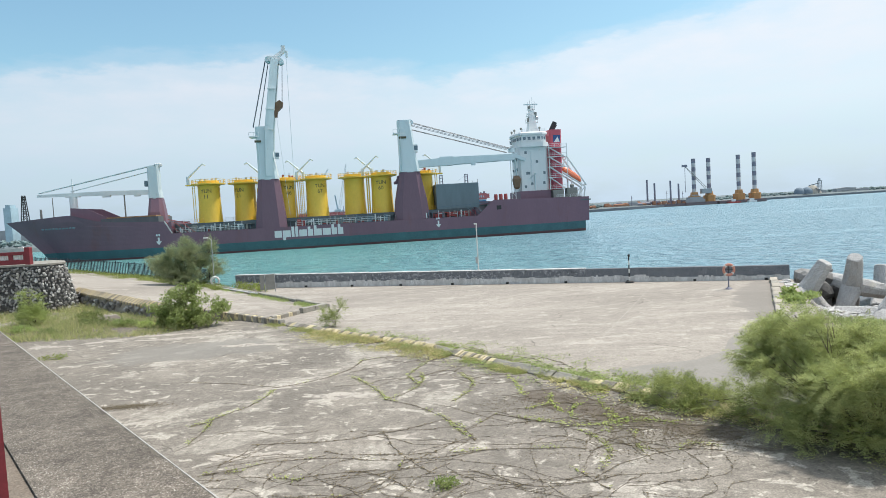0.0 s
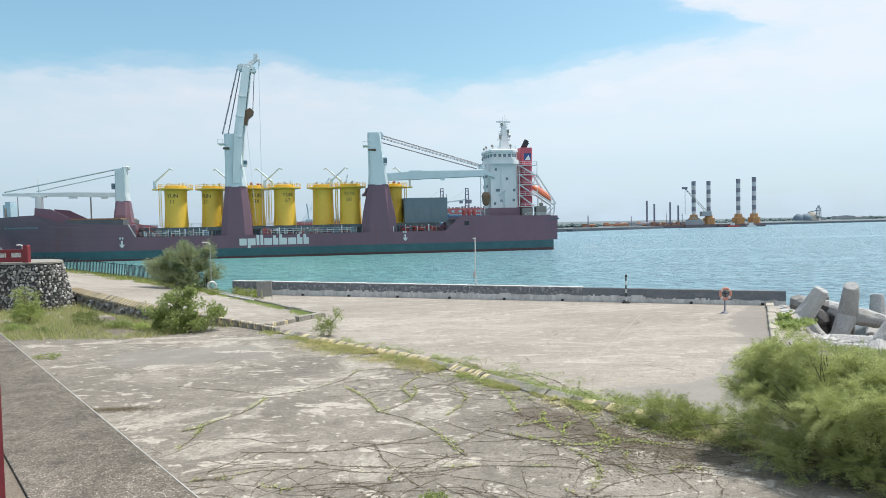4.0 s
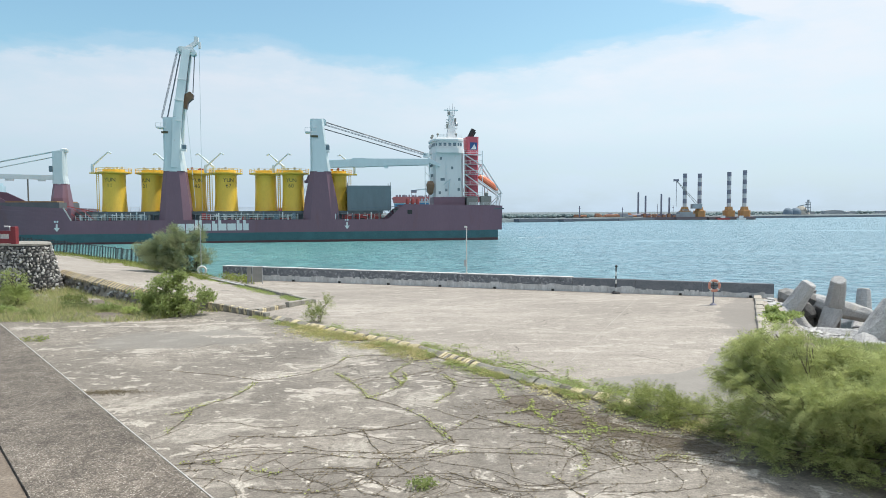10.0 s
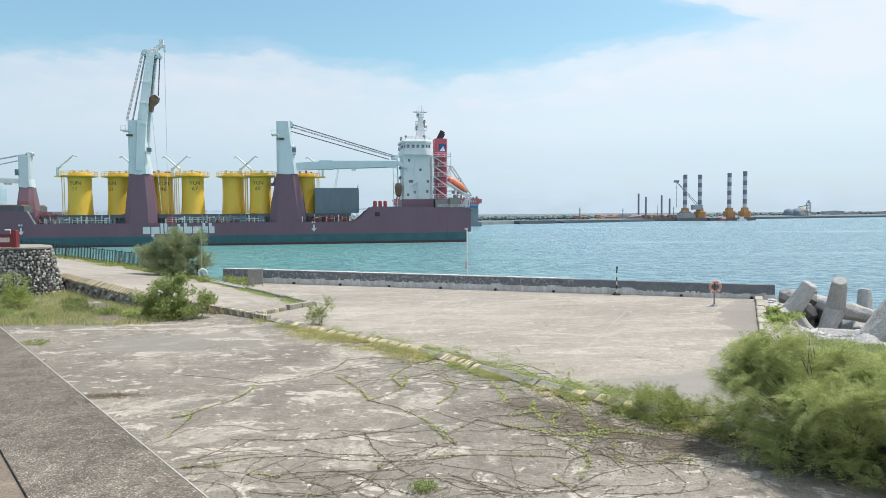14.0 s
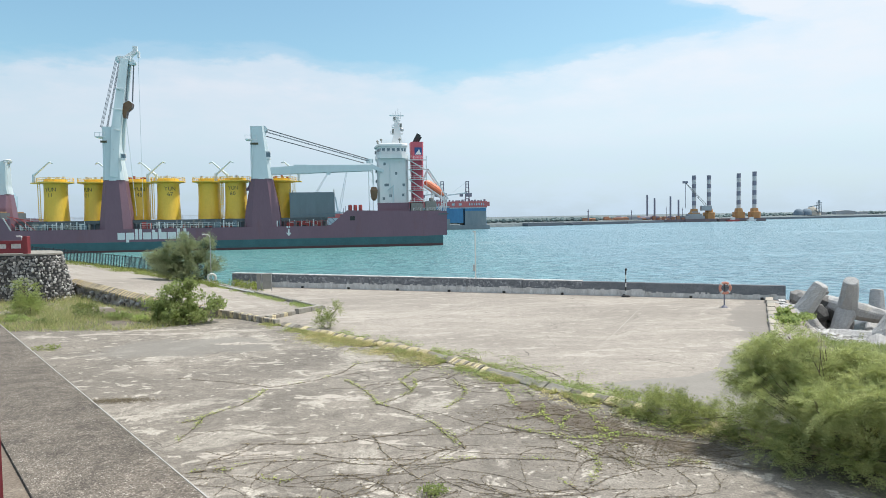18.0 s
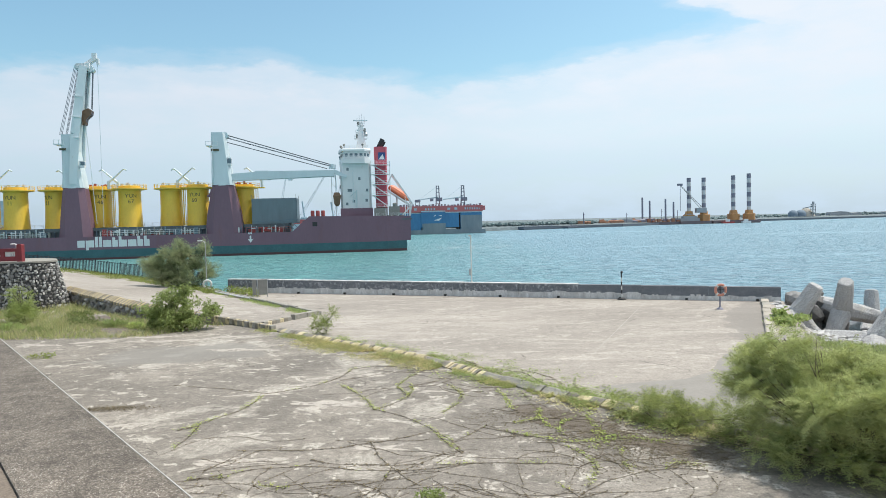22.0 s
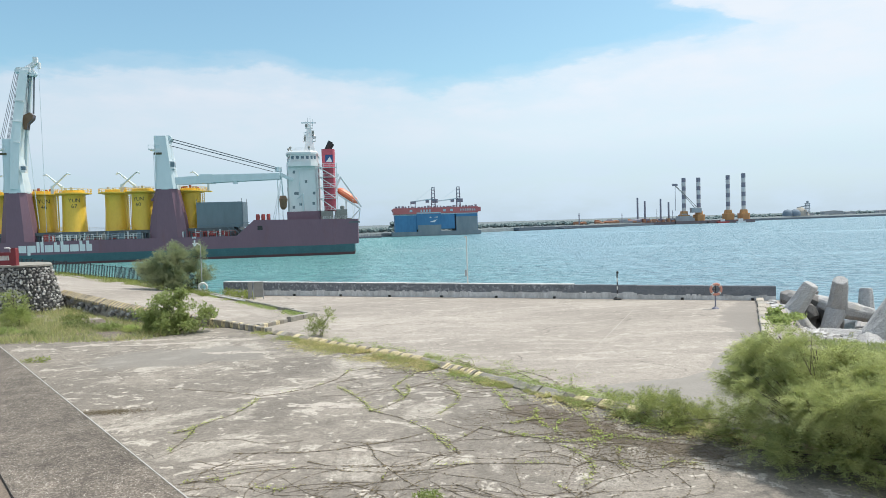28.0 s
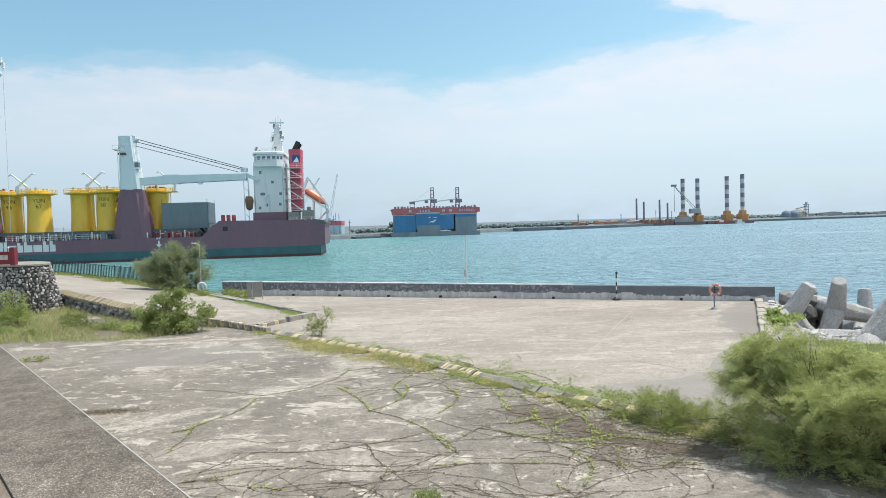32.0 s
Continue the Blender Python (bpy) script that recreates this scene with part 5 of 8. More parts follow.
for k, r in ((0, 0.35), (0.5, 1.0), (1.6, 1.3), (5.0, 1.3), (7.0, 1.05), (8.3, 0.25)):
    c = Vector((4.6, 4.1, 18.7)) + axis * (k * 0.9)
    secs.append([c + nrm * (r * math.sin(t) * (1.0 if math.sin(t) > 0 else 0.75)) + Vector((0, 1, 0)) * (r * 1.05 * math.cos(t)) for t in [2 * math.pi * i / 12 for i in range(12)]])
loft(bm, secs)
boat = part("lifeboat", bm, "boat", ramp_ob, "orange enclosed free-fall lifeboat")
bm = bmesh.new()
quad_box(bm, 6.2, 9.5, 5.5, 9.6, 9.0, 12.2)
quad_box(bm, 2.0, 5.2, 7.5, 9.8, 9.0, 12.6)
lathe(bm, [(0.5, 0), (0.65, 0.3), (0.65, 0.9), (0.3, 1.1)], 12, (3.4, 9.0, 12.6))
for x in (21.6, 23.2, 25.0, 27.0):
    lathe(bm, [(0.6, 0), (0.9, 0.4), (0.9, 1.0)], 10, (x - 20, 9.6, 9.0))
part("stern_winches", bm, "cabinet", ship, "grey winches and lockers at the stern")
for x in (24.6, 26.1, 27.6):
    bm = bmesh.new()
    lathe(bm, [(0.5, 0), (0.55, 0.2), (0.55, 1.6), (0.45, 1.9)], 10, (x, Y(0.8), 9.9))
    part("red_drum", bm, "red_gear", ship, "red drum on the poop")
bm = bmesh.new()
tube(bm, (0.2, 8.5, 9.0), (0.2, 8.5, 15.6), 0.1, 0.07, 6)
tube(bm, (-0.3, 9.8, 9.0), (-0.3, 9.8, 14.2), 0.08, 0.06, 6)
part("stern_staff", bm, "white_ship", ship)
bm = bmesh.new()
for x in (20.6, 21.8):
    beam(bm, (x, Y(3.5), 9.0), (x, Y(3.5), 22.0), 0.18)
for z in (11, 13.5, 16, 18.5, 21):
    beam(bm, (20.6, Y(3.5), z), (21.8, Y(3.5), z + 1.2), 0.12)
part("jib_rest", bm, "white_ship", ship, "white lattice jib rest beside the deckhouse")
railing(0.5, 9, Y(0.3), 9.75, 0.9, 2.0)

# bow: breakwater, masts, black lattice
bm = bmesh.new()
for y in (6.3, -6.3):
    prism(bm, [(143.8, 10.3), (143.5, 14.3), (139.6, 13.9), (134.4, 11.2), (134.4, 10.2)], y + 0.12, y - 0.12)
quad_box(bm, 143.2, 143.5, -6.15, 6.15, 10.3, 13.85)
part("breakwater", bm, "hull", ship, "maroon breakwater plating on the forecastle")
bm = bmesh.new()
quad_box(bm, 121.5, 136.0, -7.4, 7.4, 9.0, 10.9)
part("fore_hatch", bm, "deck", ship, "grey fore hatch")
bm = bmesh.new()
quad_box(bm, 122.0, 134.5, -7.5, 7.5, 10.92, 11.25)
part("dunnage", bm, "wood", ship, "brown timber dunnage on the fore hatch")
bm = bmesh.new()
tube(bm, (144.6, 0, 10.5), (144.6, 0, 17.6), 1.1, 1.0, 10)
tube(bm, (144.6, 0, 17.6), (144.6, 0, 22.5), 0.25, 0.12, 6)
quad_box(bm, 142.8, 146.4, -0.7, 0.7, 17.4, 17.8)
part("foremast", bm, "white_ship", ship, "white foremast post")
bm = bmesh.new()
for sx, sy in ((-1, -1), (1, -1), (1, 1), (-1, 1)):
    beam(bm, (157.0 + sx * 0.85, sy * 0.85, 10.4), (157.0 + sx * 0.3, sy * 0.3, 18.6), 0.18)
for i in range(6):
    z, w = 10.6 + i * 1.3, 0.85 - i * 0.09
    for sy in (-1, 1):
        beam(bm, (157.0 - w, sy * w, z), (157.0 + w * 0.9, sy * w * 0.9, z + 1.3), 0.12)
        beam(bm, (157.0 + w, sy * w, z), (157.0 - w * 0.9, sy * w * 0.9, z + 1.3), 0.12)
part("bow_lattice", bm, "black", ship, "black lattice jib rest on the bow")
bm = bmesh.new()
tube(bm, (149.5, 1, 11), (149.5, 1, 17.5), 0.14, 0.1, 6)
tube(bm, (152.6, 1, 11), (152.6, 1, 14.5), 0.3, 0.3, 6)
tube(bm, (131.5, 0, 11), (131.5, 0, 17.5), 0.22, 0.2, 6)
bm.verts.index_update()
apart("bow_post", bm, "cabinet", ship)
bm = bmesh.new()
for x in (116.5, 114.5, 112.8):
    beam(bm, (x + 2.5, Y(0.6), 9.1), (x - 1.0, Y(0.6), 6.0), 0.15)
beam(bm, (118.5, Y(0.6), 9.8), (113.0, Y(2.6), 8.4), 0.2)
part("ramp_stairs", bm, "red_gear", ship, "red sloping ladders down from the forecastle")


# ---- cargo riding on the ship ----
def transition_piece(number, x, a, davit, face):
    """A yellow foundation piece with a railed platform and a davit. face: turn of its number towards the port side."""
    ob = thing("foundation_piece", "yellow steel foundation piece numbered %s, standing on the hatch covers" % number if number else "yellow steel foundation piece standing on the hatch covers", "cargo piece", pose(x, Y(a), 8.36), group="yellow foundation pieces on deck")
    bm = bmesh.new()
    lathe(bm, [(3.36, 0), (3.32, 0.4), (3.16, 3.4), (3.06, 6.0), (3.04, 10.6), (3.08, 10.7)], 40)
    part("shell", bm, "yellow", ob)
    bm = bmesh.new()
    lathe(bm, [(2.75, 10.2), (3.3, 10.6), (4.75, 10.85), (4.75, 11.15)], 32)
    deck = part("platform", bm, "yellow", ob, "yellow platform ring")
    bm = bmesh.new()
    quad_box(bm, 3.0, 6.2, -1.2, 1.2, 10.75, 11.05)
    part("side_landing", bm, "yellow", ob, where=pose(0, 0, 0, 0, 0, 0 if davit > 0 else 180))
    bm = bmesh.new()
    lathe(bm, [(2.95, 11.16), (2.95, 11.9), (2.5, 12.0)], 28)
    part("flange_cover", bm, "yellow", ob)
    bm = bmesh.new()
    for i in range(20):
        t0, t1 = 2 * math.pi * i / 20, 2 * math.pi * (i + 1) / 20
        p, q = Vector((4.65 * math.cos(t0), 4.65 * math.sin(t0), 11.15)), Vector((4.65 * math.cos(t1), 4.65 * math.sin(t1), 11.15))
        beam(bm, p, p + Vector((0, 0, 1.1)), 0.09)
        for h in (0.55, 1.1):
            beam(bm, p + Vector((0, 0, h)), q + Vector((0, 0, h)), 0.08)
    part("railing", bm, "yellow", ob, "yellow platform railing")
    bm = bmesh.new()
    for y in (-0.3, 0.3):
        tube(bm, (y + 4.0 * davit, 1.2, 0.2), (y + 4.0 * davit, 1.2, 11.0), 0.1, 0.1, 6)
    for i in range(18):
        tube(bm, (-0.3 + davit * 4.0, 1.2, 0.6 + i * 0.58), (0.3 + davit * 4.0, 1.2, 0.6 + i * 0.58), 0.06, 0.06, 5)
    part("ladder", bm, "yellow", ob)
    bm = bmesh.new()
    tube(bm, (5.5 * davit, 0.6, 10.9), (5.5 * davit, 0.6, 13.4), 0.45, 0.4, 8)
    tube(bm, (5.5 * davit, 0.6, 13.0), (1.2 * davit, 0.6, 16.9), 0.38, 0.2, 8)
    tube(bm, (1.2 * davit, 0.6, 16.9), (0.4 * davit, 0.6, 16.5), 0.28, 0.24, 6)
    part("davit", bm, "crane", ob, "pale grey davit on the platform")
    bm = bmesh.new()
    for i in range(7):
        t = i * 0.9 + x
        quad_box(bm, 2.2 * math.cos(t) - 0.3, 2.2 * math.cos(t) + 0.3, 2.2 * math.sin(t) - 0.3, 2.2 * math.sin(t) + 0.3, 12.0, 12.35 + 0.2 * (i % 3))
    bm.verts.index_update()
    apart("flange_bracket", bm, "red_gear" if int(x) % 2 else "rig_white", ob)
    bm = bmesh.new()
    quad_box(bm, 2.2 * davit - 0.8, 2.2 * davit + 0.8, 2.4, 3.6, 0.1, 0.3)
    for q in (-0.8, 0.0, 0.8):
        beam(bm, (2.2 * davit + q, 3.6, 0.1), (2.2 * davit + q, 3.6, 1.3), 0.08)
    beam(bm, (2.2 * davit - 0.8, 3.6, 1.3), (2.2 * davit + 0.8, 3.6, 1.3), 0.08)
    part("foot_guard", bm, "yellow", ob)
    if number:
        for words, z in (("YUN", 8.9), (number, 7.3)):
            # letters stand round the shell
            step = 1.05 if words == "YUN" else 0.82
            for i, ch in enumerate(words):
                turn = radians(face) + (i - (len(words) - 1) / 2) * step / 3.06
                r = 3.08
                lettering(ch, 1.55, "dark_letter", ob, pose(r * math.sin(-turn), r * math.cos(turn), z, 90, 0, 180 + math.degrees(turn)))
    return ob


# the forward half is drawn out and raised a little to the hull's true sheer and length
def drawn_out(p, a):
    return Vector((p.x - 0.38 + 0.05 * a + 0.000285 * max(0.0, p.x - 20) ** 2, p.y, p.z + (p.z - 7.8) * (0.00625 + 0.000266 * p.x)))


def trim_ship():
    done = set()
    for ob in ship.children_recursive:
        if ob.type != "MESH":
            continue
        if ob.matrix_basis.translation.length > 0.01:
            ob.matrix_basis = Matrix.Translation(drawn_out(ob.matrix_basis.translation, 0.0) - ob.matrix_basis.translation) @ ob.matrix_basis
        elif ob.data.name not in done:
            done.add(ob.data.name)
            a = max(0.0, BEAM - max(q.co.y for q in ob.data.vertices))
            for q in ob.data.vertices:
                q.co = drawn_out(q.co, a)


trim_ship()
riders = []
for spec in (("11", 108.2, 6.3, 1, -6), ("21", 98.9, 9.5, -1, -28), ("46", 87.6, 9.5, -1, 22), ("67", 78.9, 7.3, 1, 22), ("", 68.0, 9.0, -1, 60), ("60", 60.2, 6.8, 1, -8), ("", 47.6, 9.5, -1, 0)):
    riders.append((transition_piece(*spec), Matrix.Translation(drawn_out(Vector((spec[1], Y(spec[2]), 8.36)), spec[2]))))

box = thing("steel_box", "large dark grey ribbed steel box on deck", "cargo box", pose(38.3, Y(7.5), 8.36))
bm = bmesh.new()
quad_box(bm, -6.4, 6.4, -4.6, 4.6, 0, 7.4)
part("shell", bm, "box", box)
for i in range(17):
    bm = bmesh.new()
    quad_box(bm, -6.4 + i * 0.79, -6.3 + i * 0.79, 4.6, 4.64, 0.1, 7.3)
    part("rib", bm, "box", box)
bm = bmesh.new()
quad_box(bm, -6.5, -6.41, -4.5, 4.5, 0.2, 7.2)
part("end_panel", bm, "box_end", box, "blue-grey end panel")
for x in (-6.3, 6.3):
    for y in (4.4, -4.4):
        bm = bmesh.new()
        beam(bm, (x, y, 7.4), (x, y, 8.4), 0.12)
        part("corner_post", bm, "cabinet", box)
riders.append((box, Matrix.Translation(drawn_out(Vector((38.3, Y(7.5), 8.36)), 7.5))))

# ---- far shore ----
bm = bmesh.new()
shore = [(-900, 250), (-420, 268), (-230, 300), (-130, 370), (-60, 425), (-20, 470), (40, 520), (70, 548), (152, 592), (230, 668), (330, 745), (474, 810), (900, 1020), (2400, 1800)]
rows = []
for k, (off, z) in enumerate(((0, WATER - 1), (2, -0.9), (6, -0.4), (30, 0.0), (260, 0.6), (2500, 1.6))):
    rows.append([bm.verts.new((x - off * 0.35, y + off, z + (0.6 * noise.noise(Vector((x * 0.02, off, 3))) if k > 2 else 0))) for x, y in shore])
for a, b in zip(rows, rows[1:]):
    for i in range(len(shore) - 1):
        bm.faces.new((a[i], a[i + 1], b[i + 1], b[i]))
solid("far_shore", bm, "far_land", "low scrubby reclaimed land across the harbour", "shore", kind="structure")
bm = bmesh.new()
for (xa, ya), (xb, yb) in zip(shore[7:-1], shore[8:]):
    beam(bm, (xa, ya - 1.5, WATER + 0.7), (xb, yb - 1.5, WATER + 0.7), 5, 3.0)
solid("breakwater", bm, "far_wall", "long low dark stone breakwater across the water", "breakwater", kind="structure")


def shore_y(x):
    for (xa, ya), (xb, yb) in zip(shore, shore[1:]):
        if xa <= x <= xb:
            return ya + (yb - ya) * (x - xa) / (xb - xa)
    return 1000.0


def blob(verts, faces, c, r, rng, squash=0.7):
    """A small uneven clump of far foliage."""
    base = len(verts)
    n, m = 7, 4
    for j in range(m + 1):
        v = math.pi * j / m
        for i in range(n):
            u = 2 * math.pi * i / n
            k = r * rng.uniform(0.75, 1.2)
            verts.append((c[0] + k * math.sin(v) * math.cos(u), c[1] + k * math.sin(v) * math.sin(u), c[2] + k * squash * math.cos(v)))
    for j in range(m):
        for i in range(n):
            faces.append((base + j * n + i, base + j * n + (i + 1) % n, base + (j + 1) * n + (i + 1) % n, base + (j + 1) * n + i))


def raw(name, verts, faces, mat, label, category="", kind="stuff", parent=None):
    me = bpy.data.meshes.new(name)
    me.from_pydata([tuple(v) for v in verts], [], faces)
    me.materials.append(M[mat])
    ob = new(name, me)
    if parent is not None:
        ob.parent = parent
    return tagged(ob, label, category, "", kind)


rng = random.Random(11)
v, f = [], []
for i in range(520):
    x = rng.uniform(-60, 130)
    r = rng.uniform(1.0, 2.2)
    blob(v, f, (x, shore_y(x) + rng.uniform(15, 70), 1.3 + rng.uniform(-0.5, 0.8)), r, rng)
for i in range(60):
    a = rng.uniform(0, 6.28)
    blob(v, f, (-30 + 12 * math.cos(a) * rng.random(), 500 + 8 * math.sin(a), 1.5 + rng.uniform(0, 4.2)), rng.uniform(1.5, 2.6), rng)
for i in range(520):
    x = rng.uniform(-330, -120)
    blob(v, f, (x, shore_y(x) + rng.uniform(4, 30), rng.uniform(0.2, 2.6)), rng.uniform(0.6, 1.5), rng)
for i in range(420):
    x = rng.uniform(60, 340)
    blob(v, f, (x, shore_y(x) + rng.uniform(30, 140), 0.9 + rng.uniform(-0.5, 0.9)), rng.uniform(1.0, 2.4), rng, 0.5)
for i in range(420):
    x = rng.uniform(340, 900)
    blob(v, f, (x, shore_y(x) + rng.uniform(60, 160), 1.5 + rng.uniform(-0.6, 1.6)), rng.uniform(1.4, 3.2), rng, 0.55)
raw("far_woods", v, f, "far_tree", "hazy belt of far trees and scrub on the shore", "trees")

# rust-coloured heaps, sheds and small plant along the far quay
for k in range(34):
    x = rng.uniform(110, 225)
    y = shore_y(x) + rng.uniform(8, 25)
    w, h, d = rng.uniform(3, 11), rng.uniform(1.0, 3.6), rng.uniform(3, 6)
    bm = bmesh.new()
    loft(bm, [[(-w / 2 * q, -d / 2 * q, z), (w / 2 * q, -d / 2 * q, z), (w / 2 * q, d / 2 * q, z), (-w / 2 * q, d / 2 * q, z)] for z, q in ((0, 1.0), (h * 0.7, 0.95), (h, rng.uniform(0.3, 0.9)))])
    solid("quay_shed" if k % 3 else "scrap_heap", bm, ("rust", "rust", "rig_dark", "far_grey", "rust")[k % 5], "rust-coloured low stores on the far quay", "shed", "stores on the far quay", where=pose(x, y, 0.2))
for x, h, r in ((232, 11, 0.35), (209, 12, 0.3), (163, 9, 0.4), (118, 10, 0.6), (-69, 12, 0.3), (-66, 13, 0.25), (-60, 9, 0.3), (250, 8, 0.3)):
    bm = bmesh.new()
    tube(bm, (0, 0, 0), (0, 0, h), r, r * 0.6, 6)
    tube(bm, (-0.8, 0, h * 0.8), (0.8, 0, h * 0.8), r * 0.5, r * 0.5, 5)
    solid("quay_mast", bm, "rig_dark", "thin dark mast on the far quay", "mast", "masts on the far quay", where=pose(x, shore_y(x) + 8, 0))
for x0, x1, h in ((55, 92, 2.6), (96, 108, 1.4), (-58, -40, 1.2)):
    ob = thing("moored_barge", "dark low barge moored along the far quay", "barge", pose((x0 + x1) / 2, shore_y((x0 + x1) / 2) - 9, WATER, 0, 0, 32))
    bm = bmesh.new()
    L = (x1 - x0) / 2
    loft(bm, [[(-L * q, -3.5, z), (L * q, -3.5, z), (L * q, 3.5, z), (-L * q, 3.5, z)] for z, q in ((-0.5, 0.93), (0.6, 1.0), (h, 1.0))])
    part("hull", bm, "far_wall", ob)
    for i in range(7):
        bm = bmesh.new()
        quad_box(bm, -L + 1 + i * L / 4, -L + 1.5 + i * L / 4, -3.4, -3.0, h, h + 1.2)
        part("bollard", bm, "rig_dark", ob)

# floating dock
A, B = Vector((-32.0, 440.0, WATER)), Vector((24.0, 447.0, WATER))
dd = (B - A)
L = dd.length
dock = thing("floating_dock", "blue and red floating dock with two small cranes on top", "floating dock", Matrix.Translation(A) @ pose(0, 0, 0, 0, 0, math.degrees(math.atan2(dd.y, dd.x))) @ Matrix.Diagonal((L / 71.6, 1, 0.97, 1)))
# the black wing_wall block imitates shade in the gap between two walls
for name, x0, x1, y0, z0, z1, mat, label in (
        ("wing_wall", 0.6, 18.5, 0.0, 3.0, 14.2, "dock_blue", "blue wing wall"), ("wing_wall", 18.5, 50.5, -0.6, 4.5, 15.2, "dock_blue", "blue wing wall"),
        ("wing_wall", 50.5, 51.8, 1.6, 0.2, 13.0, "black", "black block painted as the shaded gap between wing walls"), ("wing_wall", 51.8, 70.2, -0.3, 0.5, 14.6, "dock_blue", "scraped blue wing wall"),
        ("pontoon", -2.0, 72.8, -1.2, -1.5, 3.0, "dock_grey", "scraped grey pontoon"), ("scraped_band", 19.5, 39.0, -0.9, 3.0, 7.4, "dock_grey", "scraped grey plating"),
        ("scraped_band", 52.0, 70.0, -0.5, 3.0, 12.6, "dock_grey", "scraped grey plating"), ("pale_line", 0.3, 18.5, -0.2, 14.2, 14.9, "dock_pale", "pale stripe"), ("pale_line", 18.5, 39.0, -0.8, 15.2, 16.0, "dock_pale", "pale stripe"),
        ("pale_line", 39.0, 70.4, -0.8, 14.4, 15.0, "dock_pale", "pale stripe"), ("top_band", -0.4, 70.8, -0.75, 15.05, 19.2, "dock_red", "red top band")):
    bm = bmesh.new()
    quad_box(bm, x0, x1, y0, 16, z0, z1)
    part(name, bm, mat, dock, label)
for x0, x1, z in ((-0.2, 2.2, 18.6), (68.6, 73.0, 18.8)):
    bm = bmesh.new()
    prism(bm, [(x0 - 1.4, z), (x1, z), (x1, z - 3.0), (x0 + 0.4, z - 3.0)], -0.9, 15)
    part("overhang", bm, "dock_red", dock)
for i, (x, w) in enumerate(((14, 2.2), (22.6, 1.3), (25, 1.3), (27.4, 1.3), (29.8, 1.3), (42, 2.4), (48, 2.4), (56, 1.0), (58, 1.0), (60, 1.0), (62, 1.0), (64, 1.0), (66, 1.0), (68, 1.0))):
    bm = bmesh.new()
    quad_box(bm, x - w / 2, x + w / 2, -0.84, -0.78, 16.4, 17.9)
    part("mark_bar", bm, "dock_pale", dock, "unreadable pale mark")
for outline in ([(29.0, 9.4), (33.5, 9.2), (36.0, 11.0), (33.0, 10.4)], [(29.0, 12.2), (30.6, 13.2), (31.0, 12.4)], [(33.0, 12.6), (36.0, 12.2), (36.2, 13.0)]):
    bm = bmesh.new()
    prism(bm, outline, -0.72, -0.66)
    part("emblem", bm, "white_ship", dock, "white emblem strokes")
for x in (33.6, 55.0):
    bm = bmesh.new()
    for sx in (-1, 1):
        for sy in (-1, 1):
            beam(bm, (x + sx * 1.6, 4 + sy * 1.6, 19), (x + sx * 1.0, 4 + sy * 1.0, 33), 0.35)
    for z in (21, 23.5, 26, 28.5, 31, 32.8):
        quad_box(bm, x - 1.4, x + 1.4, 2.7, 5.3, z, z + 0.35)
    quad_box(bm, x - 1.3, x + 3.6, 2.6, 5.4, 22.5, 25.0)
    crane_ob = part("dock_crane", bm, "rig_dark", dock, "dark tower crane on the dock")
    bm = bmesh.new()
    beam(bm, (x, 4, 25.2), (x - 17, 4, 23.6), 0.6, 0.8)
    tube(bm, (x, 4, 33), (x - 15, 4, 24.2), 0.08, 0.08, 4)
    part("jib", bm, "crane", crane_ob)
    bm = bmesh.new()
    quad_box(bm, x - 6.5, x - 3.8, 3, 5, 22.6, 24.4)
    part("trolley", bm, "rig_dark", crane_ob)
bm = bmesh.new()
quad_box(bm, 14.2, 18.6, 2, 6, 22.0, 23.8)
for x in (14.6, 18.2):
    beam(bm, (x, 4, 19), (x, 4, 22), 0.4)
part("control_cabin", bm, "rig_dark", dock)
for i in range(26):
    bm = bmesh.new()
    h = rng.uniform(0.5, 1.5)
    x = 1 + i * 2.7
    quad_box(bm, x, x + rng.uniform(0.8, 2.2), 1, 3, 19.2, 19.2 + h)
    part("deck_fitting", bm, "rig_dark", dock)

# jack-up platforms
def striped_leg(parent, x, top, z0=8.5, r=1.9):
    n = 8
    bm = bmesh.new()
    tube(bm, (x, 0, WATER - 1), (x, 0, z0), r, r, 10)
    leg = part("leg", bm, "rig_dark", parent, "striped jacking leg")
    for i in range(n):
        a, b = z0 + (top - z0) * i / n, z0 + (top - z0) * (i + 1) / n
        bm = bmesh.new()
        tube(bm, (x, 0, a), (x, 0, b), r, r, 10)
        part("band", bm, "rig_dark" if i % 2 else "rig_white", leg, "dark band" if i % 2 else "white band")


K = 640.0 / 690.0


def jack_up(name, x0, legs, hull, label):
    ob = thing(name, label, "jack-up rig", pose(x0, 640, 0))
    bm = bmesh.new()
    loft(bm, [[(hull[0] * q, -9, z), (hull[1] * q, -9, z), (hull[1] * q, 9, z), (hull[0] * q, 9, z)] for z, q in ((WATER - 0.5, 0.97), (-1.6, 1.0), (-0.2, 1.0))])
    part("hull", bm, "rig_hull", ob, "dark low hull")
    for x, top in legs:
        striped_leg(ob, x - x0, top)
        bm = bmesh.new()
        x -= x0
        loft(bm, [[(x + sx * w, sy * w, z) for sx, sy in ((-1, -0.6), (-0.6, -1), (0.6, -1), (1, -0.6), (1, 0.6), (0.6, 1), (-0.6, 1), (-1, 0.6))] for z, w in ((-0.2, 4.6), (5.6, 4.8), (5.8, 3.3), (9.2, 2.8))])
        part("jack_house", bm, "rig_orange", ob, "ochre jacking house")
    return ob


